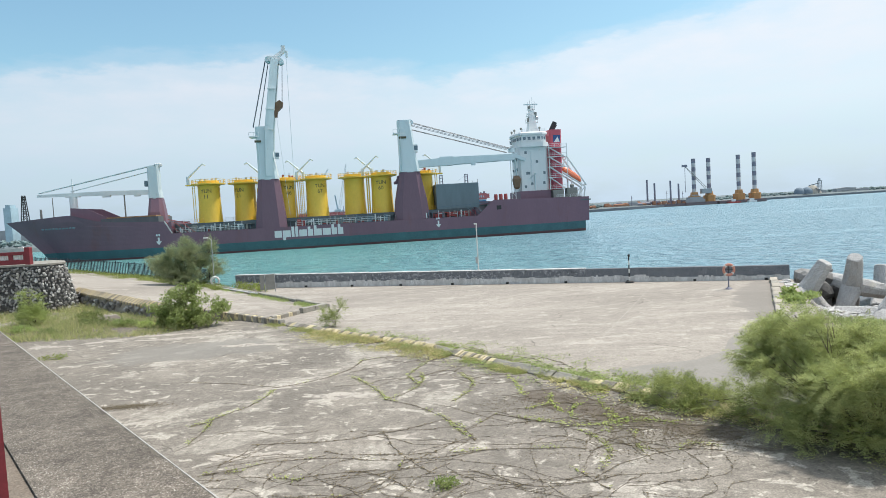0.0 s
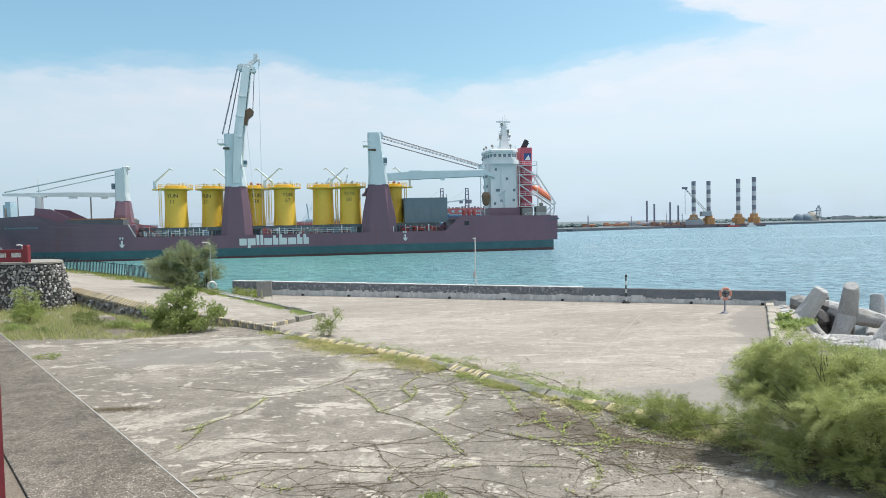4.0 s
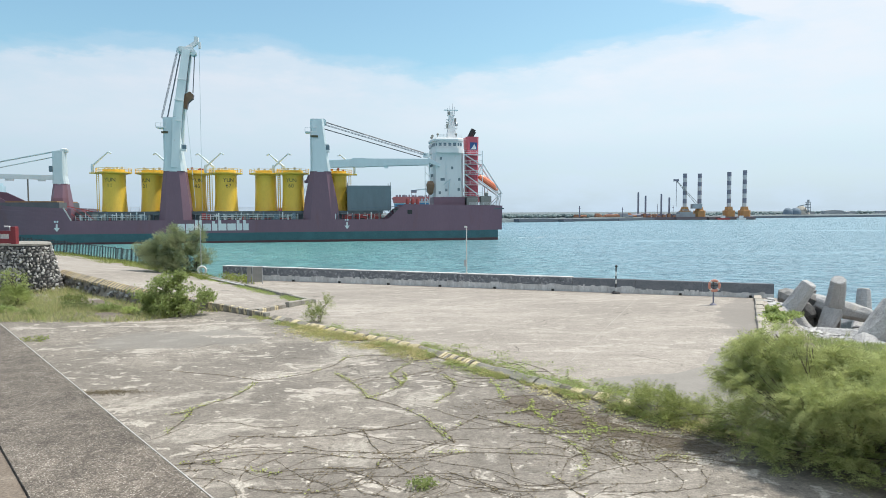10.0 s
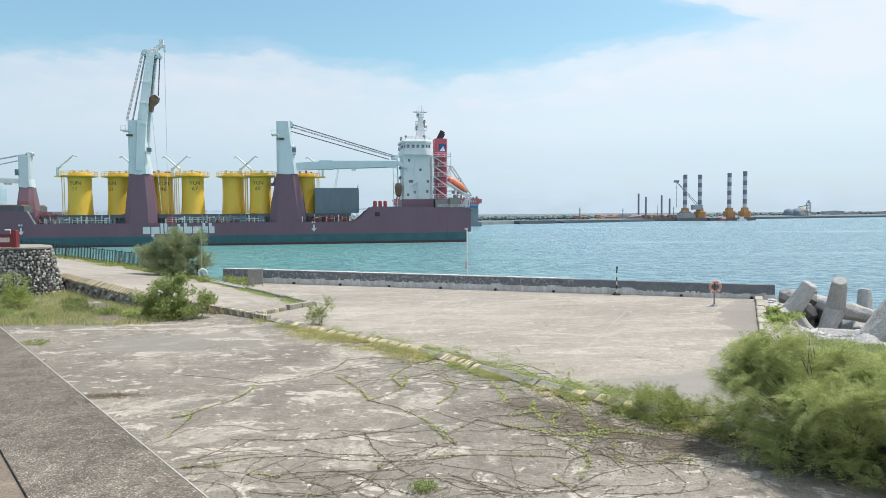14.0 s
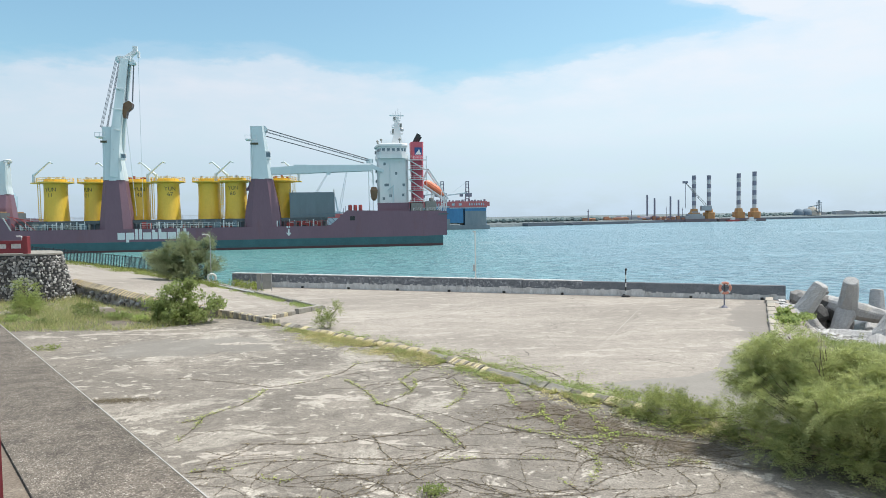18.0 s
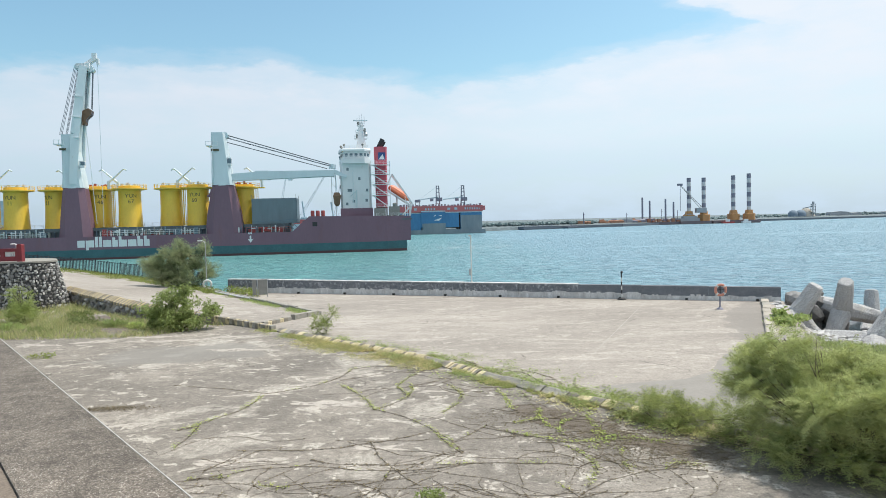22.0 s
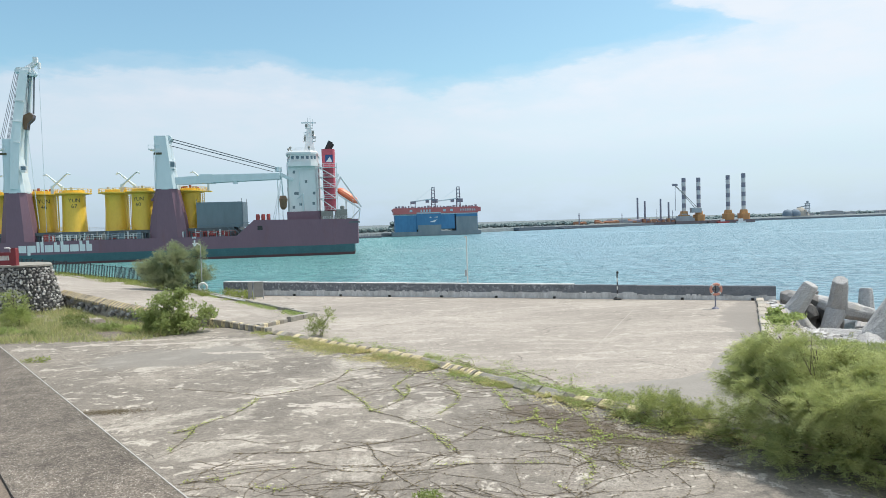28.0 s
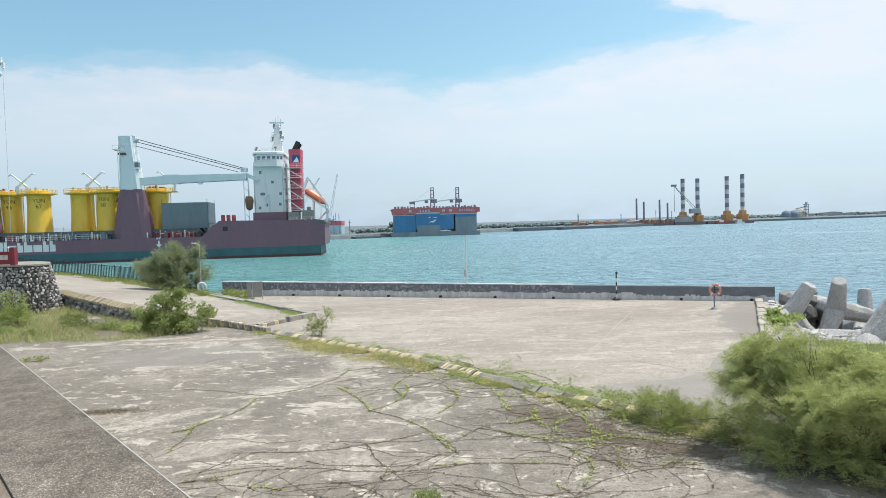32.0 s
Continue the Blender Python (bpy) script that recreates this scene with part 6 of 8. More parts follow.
r1 = jack_up("jack_up_rig", 244.0, ((248.0 * K, 44.0 * K), (263.2 * K, 43.9 * K)), (-25, 4), "jack-up platform with black and white striped legs")
r2 = jack_up("jack_up_rig", 280.0, ((293.4 * K, 45.4 * K), (309.4 * K, 47.0 * K)), (-30, 14), "jack-up platform with two taller striped legs")
bm = bmesh.new()
quad_box(bm, -24, -6, -6, 6, -0.2, 2.6)
quad_box(bm, -20, -8, -5, 5, 2.6, 4.6)
quad_box(bm, -17, -12, -4, 4, 4.6, 6.8)
part("deckhouse", bm, "far_grey", r1, "pale deckhouse")
bm = bmesh.new()
tip, foot = Vector((237.8 * K - 244, -4, 36.5 * K)), Vector((259 * K - 244, -4, 12.0))
for o in (Vector((0.8, 0, 0.6)), Vector((-0.8, 0, -0.6))):
    beam(bm, foot + o, tip + o * 0.3, 0.3)
for i in range(12):
    p = foot.lerp(tip, i / 12)
    q = foot.lerp(tip, (i + 1) / 12)
    s = 1 if i % 2 else -1
    beam(bm, p + Vector((0.8, 0, 0.6)) * s * (1 - i / 17), q - Vector((0.8, 0, 0.6)) * s * (1 - i / 17), 0.22)
lat = part("lattice_crane", bm, "cabinet", r1, "grey lattice crane boom")
bm = bmesh.new()
quad_box(bm, foot.x - 5, foot.x + 4, -7, -1, 7.5, 12)
part("cab", bm, "far_grey", lat)
bm = bmesh.new()
tube(bm, tip, tip + Vector((0, 0, -26 * K)), 0.22, 0.22, 5)
quad_box(bm, tip.x - 2.6, tip.x + 2, -5, -3, tip.z - 0.5, tip.z + 1.5)
part("hook_line", bm, "rig_dark", lat)
pb = thing("piling_barge", "dark red piling barge with four thin upright spuds", "barge", pose(196, 640, 0))
bm = bmesh.new()
quad_box(bm, -18, 26, -7, 7, WATER - 0.5, -0.4)
part("hull", bm, "rig_hull", pb, "dull brown hull")
for x, top in ((200.3, 24.7), (207.8, 21.2), (224.0, 22.8), (232.2, 19.3)):
    bm = bmesh.new()
    x = x * K - 196
    tube(bm, (x, 0, WATER - 1), (x, 0, top * K + 0.4), 0.95, 0.85, 8)
    quad_box(bm, x - 2, x + 2, -2, 2, -0.4, 2.6)
    part("spud", bm, "rig_dark", pb, "thin dark upright spud")
bm = bmesh.new()
for i in range(9):
    quad_box(bm, -16 + i * 4.6, -13.4 + i * 4.6, -6, -3, -0.4, 0.6 + (i * 7 % 5) * 0.6)
bm.verts.index_update()
apart("deck_load", bm, "rust", pb, "rusty deck load")
for x, L2, mat in ((262, 12, "red_gear"), (279, 8, "white_ship")):
    ob = thing("work_boat", "small work boat lying off the rigs", "boat", pose(x, 628, WATER))
    bm = bmesh.new()
    loft(bm, [[(-L2 / 2 * q, -2, z), (L2 / 2 * q, -1.4, z), (L2 / 2 * q, 1.4, z), (-L2 / 2 * q, 2, z)] for z, q in ((-0.4, 0.85), (1.6, 1.0))])
    part("hull", bm, mat, ob)
    bm = bmesh.new()
    quad_box(bm, -2, 1.5, -1.2, 1.2, 1.6, 3.8)
    part("cabin", bm, "white_ship", ob)

# storage dome with its steelwork, and sheds on the far right
ob = thing("storage_plant", "dark storage domes beside a pale heap and tower on the breakwater", "plant", pose(425, 805, 0.6))
for x, r in ((-11.5, 5.6), (-2.5, 6.2)):
    bm = bmesh.new()
    lathe(bm, [(r, 0), (r, 3.2), (r * 0.88, 5.2), (r * 0.62, 6.8), (r * 0.3, 7.7), (0.3, 8.0)], 16, (x, 0, 0))
    part("dome", bm, "far_blue", ob, "dark rounded storage dome")
bm = bmesh.new()
lathe(bm, [(10.5, 0), (8.6, 3.4), (5.4, 7.6), (2.4, 10.2), (0.5, 11.0)], 15, (8.0, 8, 0))
part("heap", bm, "far_sand", ob, "pale conical heap")
bm = bmesh.new()
for sx in (-1, 1):
    for sy in (-1, 1):
        beam(bm, (12.5 + sx * 2.0, sy * 2.0, 0), (12.5 + sx * 1.5, sy * 1.5, 14.5), 0.6)
for z in (4, 8, 11.5, 14.2):
    quad_box(bm, 10.2, 14.8, -2.3, 2.3, z, z + 0.7)
quad_box(bm, 11.6, 13.4, -1, 1, 14.9, 17.5)
beam(bm, (12.5, 0, 12.0), (2.0, 4, 9.6), 1.0)
part("tower", bm, "far_grey", ob, "grey loading tower with a conveyor")
for x, w, h in ((455, 16, 3.2), (500, 24, 5.0), (532, 12, 3.0), (600, 20, 4.0)):
    bm = bmesh.new()
    prism(bm, [(-w / 2, 0), (w / 2, 0), (w / 2, h * 0.8), (0, h), (-w / 2, h * 0.8)], -5, 5)
    solid("far_shed", bm, "far_grey", "pale grey shed far along the breakwater", "shed", "far sheds", where=pose(x, shore_y(x) + 40, 0.8))

# port cranes and buildings behind the ship
for x0, z0, x1, z1, y, mat in ((-82.3, 3, -74.0, 42.5, 480, "crane"), (-110.0, 4, -87.0, 40, 480, "crane"), (-122.7, 3, -115.0, 38.7, 480, "crane")):
    ob = thing("port_crane", "pale lattice-boom crane standing on the far quay", "crane", pose(x0, y, 0), group="quay cranes")
    bm = bmesh.new()
    d = Vector((x1 - x0, 0, z1 - z0))
    nn = d.cross(Vector((0, 1, 0))).normalized()
    for s in (-1, 1):
        beam(bm, Vector((0, 0, z0)) + nn * s * 1.0, Vector((0, 0, z0)) + d + nn * s * 0.3, 0.25)
    for i in range(14):
        p, q = Vector((0, 0, z0)) + d * (i / 14), Vector((0, 0, z0)) + d * ((i + 1) / 14)
        s = 1 if i % 2 else -1
        k = 1 - i / 20
        beam(bm, p + nn * s * k, q - nn * s * k, 0.18)
    part("boom", bm, mat, ob)
    bm = bmesh.new()
    quad_box(bm, -4, 3.5, -2.5, 2.5, 0.8, 5.0)
    part("machine_house", bm, "crane", ob)
for x, h in ((-102.7, 22), (-82.0, 21)):
    ob = thing("slewing_crane", "blue-green slewing crane on the far quay", "crane", pose(x, 482, 0))
    bm = bmesh.new()
    loft(bm, [[(sx * w, sy * w, z) for sx, sy in ((-1, -1), (1, -1), (1, 1), (-1, 1))] for z, w in ((0, 3.0), (6, 1.6), (10, 2.4), (11, 2.0))])
    part("tower", bm, "dock_pale", ob, "blue-green crane tower")
    bm = bmesh.new()
    beam(bm, (0, 0, 9), (-1.6, 0, h), 0.9)
    beam(bm, (-9, 0, 8.6), (4, 0, 9.6), 0.7)
    part("jib", bm, "dock_pale", ob)
ob = thing("moored_vessel", "blue-green moored vessel with a red upper edge", "ship", pose(-81.4, 440, WATER))
bm = bmesh.new()
quad_box(bm, -30, 15, 0, 14, -0.5, 9.0)
part("hull", bm, "dock_pale", ob)
bm = bmesh.new()
quad_box(bm, -30, 15.2, -0.2, 14, 9.0, 11.8)
part("upper_strake", bm, "dock_red", ob, "faded red upper strake")
bm = bmesh.new()
tube(bm, (11, 3, 11.8), (11, 3, 17), 0.2, 0.15, 5)
part("mast", bm, "rig_dark", ob)
for x, w, h, y in ((-298.5, 5, 24, 450), (-306, 9, 9, 452), (-318, 9, 10, 455), (-287, 7, 8, 450), (-276, 12, 6, 450)):
    bm = bmesh.new()
    quad_box(bm, -w / 2, w / 2, -4, 4, 0, h)
    if h > 12:
        quad_box(bm, -w / 3, w / 3, -3, 3, h, h + 2)
    solid("far_building", bm, "dock_pale" if h > 9 else "far_grey", "hazy pale block far behind the bow", "building", "far buildings", where=pose(x, y, 0.2))

# ---- things on the yard ----
def kerb_piece(length, height=0.19, width=0.2, slope=0.0):
    bm = bmesh.new()
    if slope:
        # splayed face towards the yard
        prism(bm, [(-width / 2, 0), (width / 2, 0), (width / 2, height), (width / 2 - 0.10, height), (-width / 2, height - slope)], -length / 2, length / 2)
        return finish(bm)
    prism(bm, [(-width / 2, 0), (width / 2, 0), (width / 2, height - 0.03), (width / 2 - 0.04, height), (-width / 2 + 0.04, height), (-width / 2, height - 0.03)], -length / 2, length / 2)
    return finish(bm)


def kerb_line(thing_ob, points, mats, length=0.95, height=0.19, width=0.2, gap=0.012, lift=0.0, drop=0.12, slope=0.0):
    """Kerb stones laid end to end along a line of points, each an object of its own."""
    meshes = []
    for m in mats:
        me = kerb_piece(length - gap, height + drop, width, slope)
        me.materials.append(M[m])
        meshes.append(me)
    k = 0
    for a, b in zip(points, points[1:]):
        d = b - a
        n = max(1, round(d.length / length))
        for i in range(n):
            p = a + d * ((i + 0.5) / n)
            turn = math.degrees(math.atan2(d.y, d.x)) - 90
            slope = math.degrees(math.atan2(d.z, math.hypot(d.x, d.y)))
            q = Matrix.Translation(p + Vector((0, 0, lift - drop + rk.uniform(-0.03, 0.015)))) @ pose(rk.uniform(-0.02, 0.02), 0, 0, 0, rk.uniform(-2, 2), turn + rk.uniform(-1.8, 1.8)) @ pose(0, 0, 0, slope)
            q = q @ Matrix.Diagonal((1, d.length / n / length, 1, 1))
            shared("kerb_stone", meshes[k % len(meshes)], thing_ob, q)
            k += 1


rk = random.Random(3)
kerb = thing("kerb", "faded yellow and grey painted kerb overgrown with grass", "kerb", kind="structure")
for s0, s1, mats, length in ((-9.5, -2.6, ["kerb_yellow", "kerb"], 0.66), (-2.6, 0.0, ["kerb_yellow", "kerb_black"], 0.42), (0.0, 3.7, ["kerb"], 0.92), (3.7, 5.7, ["kerb_yellow", "kerb_yellow", "kerb_black"], 0.14), (5.7, 7.3, ["kerb_black", "kerb", "kerb_black"], 0.5), (7.3, 15.0, ["kerb_yellow", "kerb_yellow", "kerb_yellow", "kerb_black"], 0.17), (15.0, 18.3, ["kerb_black", "kerb", "kerb_yellow", "kerb_black"], 0.4)):
    n = max(1, round((s1 - s0) / 1.6))
    kerb_line(kerb, [kerb_at(s0 + (s1 - s0) * i / n) for i in range(n + 1)], mats, length, 0.17, 0.36, slope=0.12)
ramp_kerb = thing("ramp_kerb", "black and yellow striped kerb along the ramp", "kerb", kind="structure")
kerb_line(ramp_kerb, [p + Vector((0.05, 0.1, 0)) for p in RAMP_NEAR[1:4]], ["kerb", "kerb_yellow", "kerb_black"], 0.24, 0.22, 0.28, lift=0.02)
kerb_line(ramp_kerb, [p + Vector((0.05, 0.1, 0)) for p in RAMP_NEAR[3:7]], ["kerb_bright", "kerb_black"], 0.22, 0.24, 0.50, lift=0.02, slope=0.22)
upper_kerb = thing("upper_kerb", "weathered dark kerb between ramp and apron", "kerb", kind="structure")
kerb_line(upper_kerb, RAMP_FAR[0:5], ["kerb"], 1.0, 0.24, 0.22)
end_kerb = thing("end_kerb", "broken kerb across the foot of the ramp", "kerb", kind="structure")
kerb_line(end_kerb, [Vector((-9.84, 34.9, 0)), Vector((-8.85, 36.8, 0))], ["kerb", "kerb_yellow", "kerb_black"], 0.3, 0.28, 0.26)
kerb_line(end_kerb, [Vector((-8.75, 37.0, 0)), Vector((-7.75, 38.9, 0))], ["kerb"], 1.05, 0.34, 0.3)
edge_kerb = thing("edge_kerb", "pale worn kerb along the apron's seaward edge", "kerb", kind="structure")
kerb_line(edge_kerb, [Vector((19.0, 40.3, 0)), Vector((16.0, 33.6, 0)), Vector((12.9, 26.6, 0)), Vector((11.6, 21.0, 0))], ["kerb_edge", "kerb", "kerb_edge", "kerb_edge"], 1.6, 0.2, 0.42, drop=0.3)
kerb_line(edge_kerb, [Vector((19.62, 40.1, -0.2)), Vector((18.2, 36.8, -0.3))], ["wall_base", "black"], 0.3, 0.3, 0.4)
far_kerb = thing("shore_kerb", "yellow painted kerb stub by the bank", "kerb", kind="structure")
kerb_line(far_kerb, [Vector((12.5, 20.6, 0.05)), Vector((15.6, 19.6, 0.05))], ["kerb_yellow", "kerb"], 0.8, 0.22, 0.24)

# thin pale joint across the apron, dirt in its corner
def sheet(name, outline, z, mat, label, category="ground"):
    bm = bmesh.new()
    bm.faces.new([bm.verts.new((x, y, z)) for x, y in outline])
    return solid(name, bm, mat, label, category, kind="structure")


def ragged(cx, cy, rx, ry, turn, n, rng, rough=0.25):
    out = []
    for i in range(n):
        t = 2 * math.pi * i / n
        k = 1 + rough * noise.noise(Vector((math.cos(t) * 1.6 + cx, math.sin(t) * 1.6 + cy, 0.5))) + rng.uniform(-0.05, 0.05)
        x, y = rx * k * math.cos(t), ry * k * math.sin(t)
        c, s = math.cos(turn), math.sin(turn)
        out.append((cx + c * x - s * y, cy + s * x + c * y))
    return out


sheet("joint_line", [(12.155, 41.5), (12.185, 41.49), (4.515, 23.49), (4.485, 23.5)], 0.018, "joint", "thin pale joint running across the apron", "line")
M["dust"] = material("grey_dust_film", (0.285, 0.265, 0.237), 0.95, second=(0.245, 0.228, 0.204), scale=1.2, grain=(20, 0.15))
sheet("dust_patch", [(9.6, 13.6), (13.1, 24.6), (14.6, 29.2), (12.6, 28.2), (10.9, 26.0), (9.7, 24.2), (8.9, 22.6), (7.6, 21.6), (6.0, 21.3), (4.6, 20.8), (5.0, 18.4)], 0.020, "dust", "grey dust film in the apron's corner")
rs = random.Random(9)
# the last sheet, at (8.6, 13.6), paints the big shrub's shade onto the slab
for cx, cy, rx, ry, turn in ((3.5, 16.9, 1.9, 0.7, -0.72), (4.8, 15.5, 1.6, 0.6, -0.7), (2.2, 17.9, 0.9, 0.4, -0.9), (8.6, 13.6, 2.3, 1.3, -0.6)):
    sheet("soil_patch", ragged(cx, cy, rx, ry, turn, 56, rs, 0.9), 0.006 + 0.0005 * rs.random(), "soil", "dark soil, rotted leaves and painted shrub shade on the slab")
sheet("soil_patch", ragged(-19.5, 37.2, 7.5, 4.0, 0.35, 48, rs, 0.35), 0.008, "soil", "weedy soil in front of the stone wall")
for cx, cy, rx, ry in ((-19.4, 30.9, 0.95, 0.3), (-16.8, 31.5, 0.95, 0.3), (-14.2, 32.5, 0.95, 0.28), (-10.6, 32.0, 0.9, 0.25), (-2.76, 23.2, 0.55, 0.28), (-3.4, 19.6, 1.1, 0.45), (-8.9, 17.9, 0.5, 0.25), (-6.9, 24.6, 0.7, 0.2), (-9.2, 28.6, 1.4, 0.3), (-13.6, 31.2, 1.6, 0.35), (2.6, 12.3, 0.45, 0.22), (-0.6, 20.8, 0.5, 0.16), (-6.0, 20.9, 0.8, 0.2), (-11.6, 25.4, 0.5, 0.2), (-4.9, 14.9, 0.8, 0.25), (-1.6, 15.6, 0.6, 0.2)):
    sheet("bleached_patch", ragged(cx, cy, rx, ry, rs.uniform(-0.2, 0.2), 26, rs, 0.9), 0.004, "bleach", "bleached pale patch in the concrete")


# rubble stone wall with its cap
def stone_mesh(rng):
    bm = bmesh.new()
    bmesh.ops.create_icosphere(bm, subdivisions=1, radius=1.0)
    for w in bm.verts:
        w.co = w.co * rng.uniform(0.62, 1.2)
    me = finish(bm)
    return me


stones, pale = [], []
rs2 = random.Random(21)
for i in range(10):
    me = stone_mesh(rs2)
    me.materials.append(M["rubble" if i < 5 else "stone_pale"])
    (stones if i < 5 else pale).append(me)
swall = thing("stone_wall", "rough grey rubble stone retaining wall with a rounded end", "wall", kind="structure")


def wall_face(u, z):
    """A point on the battered face: u metres from the rounded end leftwards (negative u: round the end)."""
    bat = (3.2 - z) * 0.20
    if u >= 0:
        return Vector((-28.3 - u, 44.6 - bat * 0.5, z)), Vector((0, -1, 0.1))
    t = min(-u / 2.2, 1.0) * math.pi / 2
    r = 1.3 + bat
    return Vector((-28.3 + r * math.sin(t), 45.9 - r * math.cos(t) + bat * 0.5, z)), Vector((math.sin(t), -math.cos(t), 0.1))


bm = bmesh.new()
rings = []
for z in (-0.5, 3.18):
    ring = [bm.verts.new(wall_face(u, z)[0]) for u in (18, 6, 0, -0.4, -0.8, -1.2, -1.6, -2.0, -2.2)]
    ring += [bm.verts.new((-28.6, 48.6, z)), bm.verts.new((-30.5, 50.2, z)), bm.verts.new((-45.4, 50.2, z))]
    rings.append(ring)
k = len(rings[0])
for i in range(k):
    bm.faces.new((rings[0][i], rings[0][(i + 1) % k], rings[1][(i + 1) % k], rings[1][i]))
bm.faces.new(rings[1])
part("core", bm, "mortar", swall, "dark mortar between the stones")
bm = bmesh.new()
ring0 = [wall_face(u, 3.2)[0] + wall_face(u, 3.2)[1] * 0.08 for u in (18, 6, 0, -0.4, -0.8, -1.2, -1.6, -2.0, -2.2)] + [Vector((-28.6, 48.6, 3.2)), Vector((-30.5, 50.2, 3.2)), Vector((-45.4, 50.2, 3.2))]
loft(bm, [[Vector((p.x, p.y, z)) for p in ring0] for z in (3.19, 3.30)])
part("cap", bm, "kerb", swall, "flat concrete cap")
count = 0
extra_v, extra_f, pale_v, pale_f = [], [], [], []
z = 0.06
while z < 3.15:
    u = -2.2
    while u < 6.0:
        s = rs2.uniform(0.06, 0.125)
        p, n = wall_face(u + rs2.uniform(-0.05, 0.05), min(z + rs2.uniform(-0.06, 0.06), 3.1))
        me = (pale if rs2.random() < 0.45 else stones)[rs2.randrange(5)]
        m = Matrix.Translation(p + n * 0.02) @ Euler((rs2.uniform(0, 6), rs2.uniform(0, 6), rs2.uniform(0, 6))).to_matrix().to_4x4() @ Matrix.Diagonal((s * 1.25, s, s * 0.9, 1))
        if count < 300 and u < 1.4 and (z > 0.9 or u < -0.6):
            shared("stone", me, swall, m)
            count += 1
        else:
            ev, ef = (pale_v, pale_f) if me in pale else (extra_v, extra_f)
            base = len(ev)
            ev.extend([tuple(m @ q.co) for q in me.vertices])
            ef.extend([tuple(base + i for i in f.vertices) for f in me.polygons])
        u += s * 1.95
    z += 0.175
raw("rubble", extra_v, extra_f, "rubble", "rough grey rubble of the wall", parent=swall)
raw("rubble", pale_v, pale_f, "stone_pale", "lime-washed rubble of the wall", parent=swall)
# stones under the ramp's edge
for i in range(90):
    t = i / 90 * 4.0
    k = int(t)
    a, b = RAMP_NEAR[3 + k], RAMP_NEAR[4 + k] if 4 + k < len(RAMP_NEAR) else RAMP_NEAR[-1]
    p = a.lerp(b, t - k)
    s = rs2.uniform(0.12, 0.22)
    m = Matrix.Translation((p.x + rs2.uniform(-0.1, 0.02), p.y - 0.08, p.z - rs2.uniform(0.05, max(0.1, p.z)))) @ Euler((rs2.uniform(0, 6), rs2.uniform(0, 6), 0)).to_matrix().to_4x4() @ Matrix.Diagonal((s * 1.3, s, s, 1))
    shared("stone", (pale if rs2.random() < 0.25 else stones)[rs2.randrange(5)], swall, m)

# red concrete railing on the wall
rail_ob = thing("red_railing", "red painted concrete railing on the stone wall", "railing")
for x in (-28.87, -31.34, -33.81):
    bm = bmesh.new()
    prism(bm, [(x - 0.17, 3.30), (x + 0.17, 3.30), (x + 0.17, 4.42), (x + 0.13, 4.48), (x - 0.13, 4.48), (x - 0.17, 4.42)], 44.8, 45.14)
    part("post", bm, "red_paint", rail_ob)
for x0, x1 in ((-31.17, -29.04), (-33.64, -31.51)):
    for z0, z1, name in ((3.98, 4.20, "top_rail"), (3.34, 3.66, "bottom_rail")):
        bm = bmesh.new()
        quad_box(bm, x0, x1, 44.86, 45.10, z0, z1)
        part(name, bm, "red_paint", rail_ob)
    # two openings, each with slim white bars, between red blocks
    for q0, q1 in ((0.0, 0.10), (0.44, 0.58), (0.92, 1.0)):
        bm = bmesh.new()
        quad_box(bm, x0 + (x1 - x0) * q0, x0 + (x1 - x0) * q1, 44.90, 45.06, 3.66, 3.98)
        part("block", bm, "red_paint", rail_ob)
    for q0, q1 in ((0.10, 0.44), (0.58, 0.92)):
        for k in range(5):
            x = x0 + (x1 - x0) * (q0 + (q1 - q0) * (k + 0.5) / 5)
            bm = bmesh.new()
            quad_box(bm, x - 0.05, x + 0.05, 44.94, 45.02, 3.66, 3.98)
            part("bar", bm, "white_trim", rail_ob, "slim white bar")

bm = bmesh.new()
tube(bm, (-29.55, 45.6, 3.30), (-29.55, 45.6, 4.40), 0.05, 0.05, 8)
tube(bm, (-29.55, 45.6, 4.40), (-29.62, 45.6, 4.47), 0.05, 0.05, 8)
tube(bm, (-29.62, 45.6, 4.47), (-29.95, 45.6, 4.47), 0.05, 0.05, 8)
solid("vent_pipe", bm, "white_trim", "white bent steel pipe standing behind the red railing", "pipe")

# iron fence along the ramp
fence = thing("iron_fence", "dark iron picket fence along the ramp's shore side", "fence")
bm = bmesh.new()
quad_box(bm, -0.024, 0.024, -0.024, 0.024, 0.06, 1.30)
picket = finish(bm)
picket.materials.append(M["iron"])
bm = bmesh.new()
quad_box(bm, -0.035, 0.035, -0.035, 0.035, -0.2, 1.42)
fpost = finish(bm)
fpost.materials.append(M["iron"])
line = [p + Vector((0.25, 0.35, 0)) for p in RAMP_FAR[4:9]]
for a, b in zip(line, line[1:]):
    d = b - a
    n = round(d.length / 0.26)
    for i in range(n):
        p = a + d * (i / n)
        shared("fence_post" if i % 8 == 0 else "picket", fpost if i % 8 == 0 else picket, fence, Matrix.Translation(p))
    for h in (0.16, 1.28):
        bm = bmesh.new()
        beam(bm, a + Vector((0, 0, h)), b + Vector((0, 0, h)), 0.045)
        part("rail", bm, "iron", fence)

# pale pipe lying from the lamp post along the upper kerb
bm = bmesh.new()
tube(bm, (-19.3, 52.6, 0.36), (-16.3, 49.0, 0.34), 0.05, 0.05, 8)
tube(bm, (-16.3, 49.0, 0.34), (-13.9, 46.3, 0.30), 0.05, 0.05, 8)
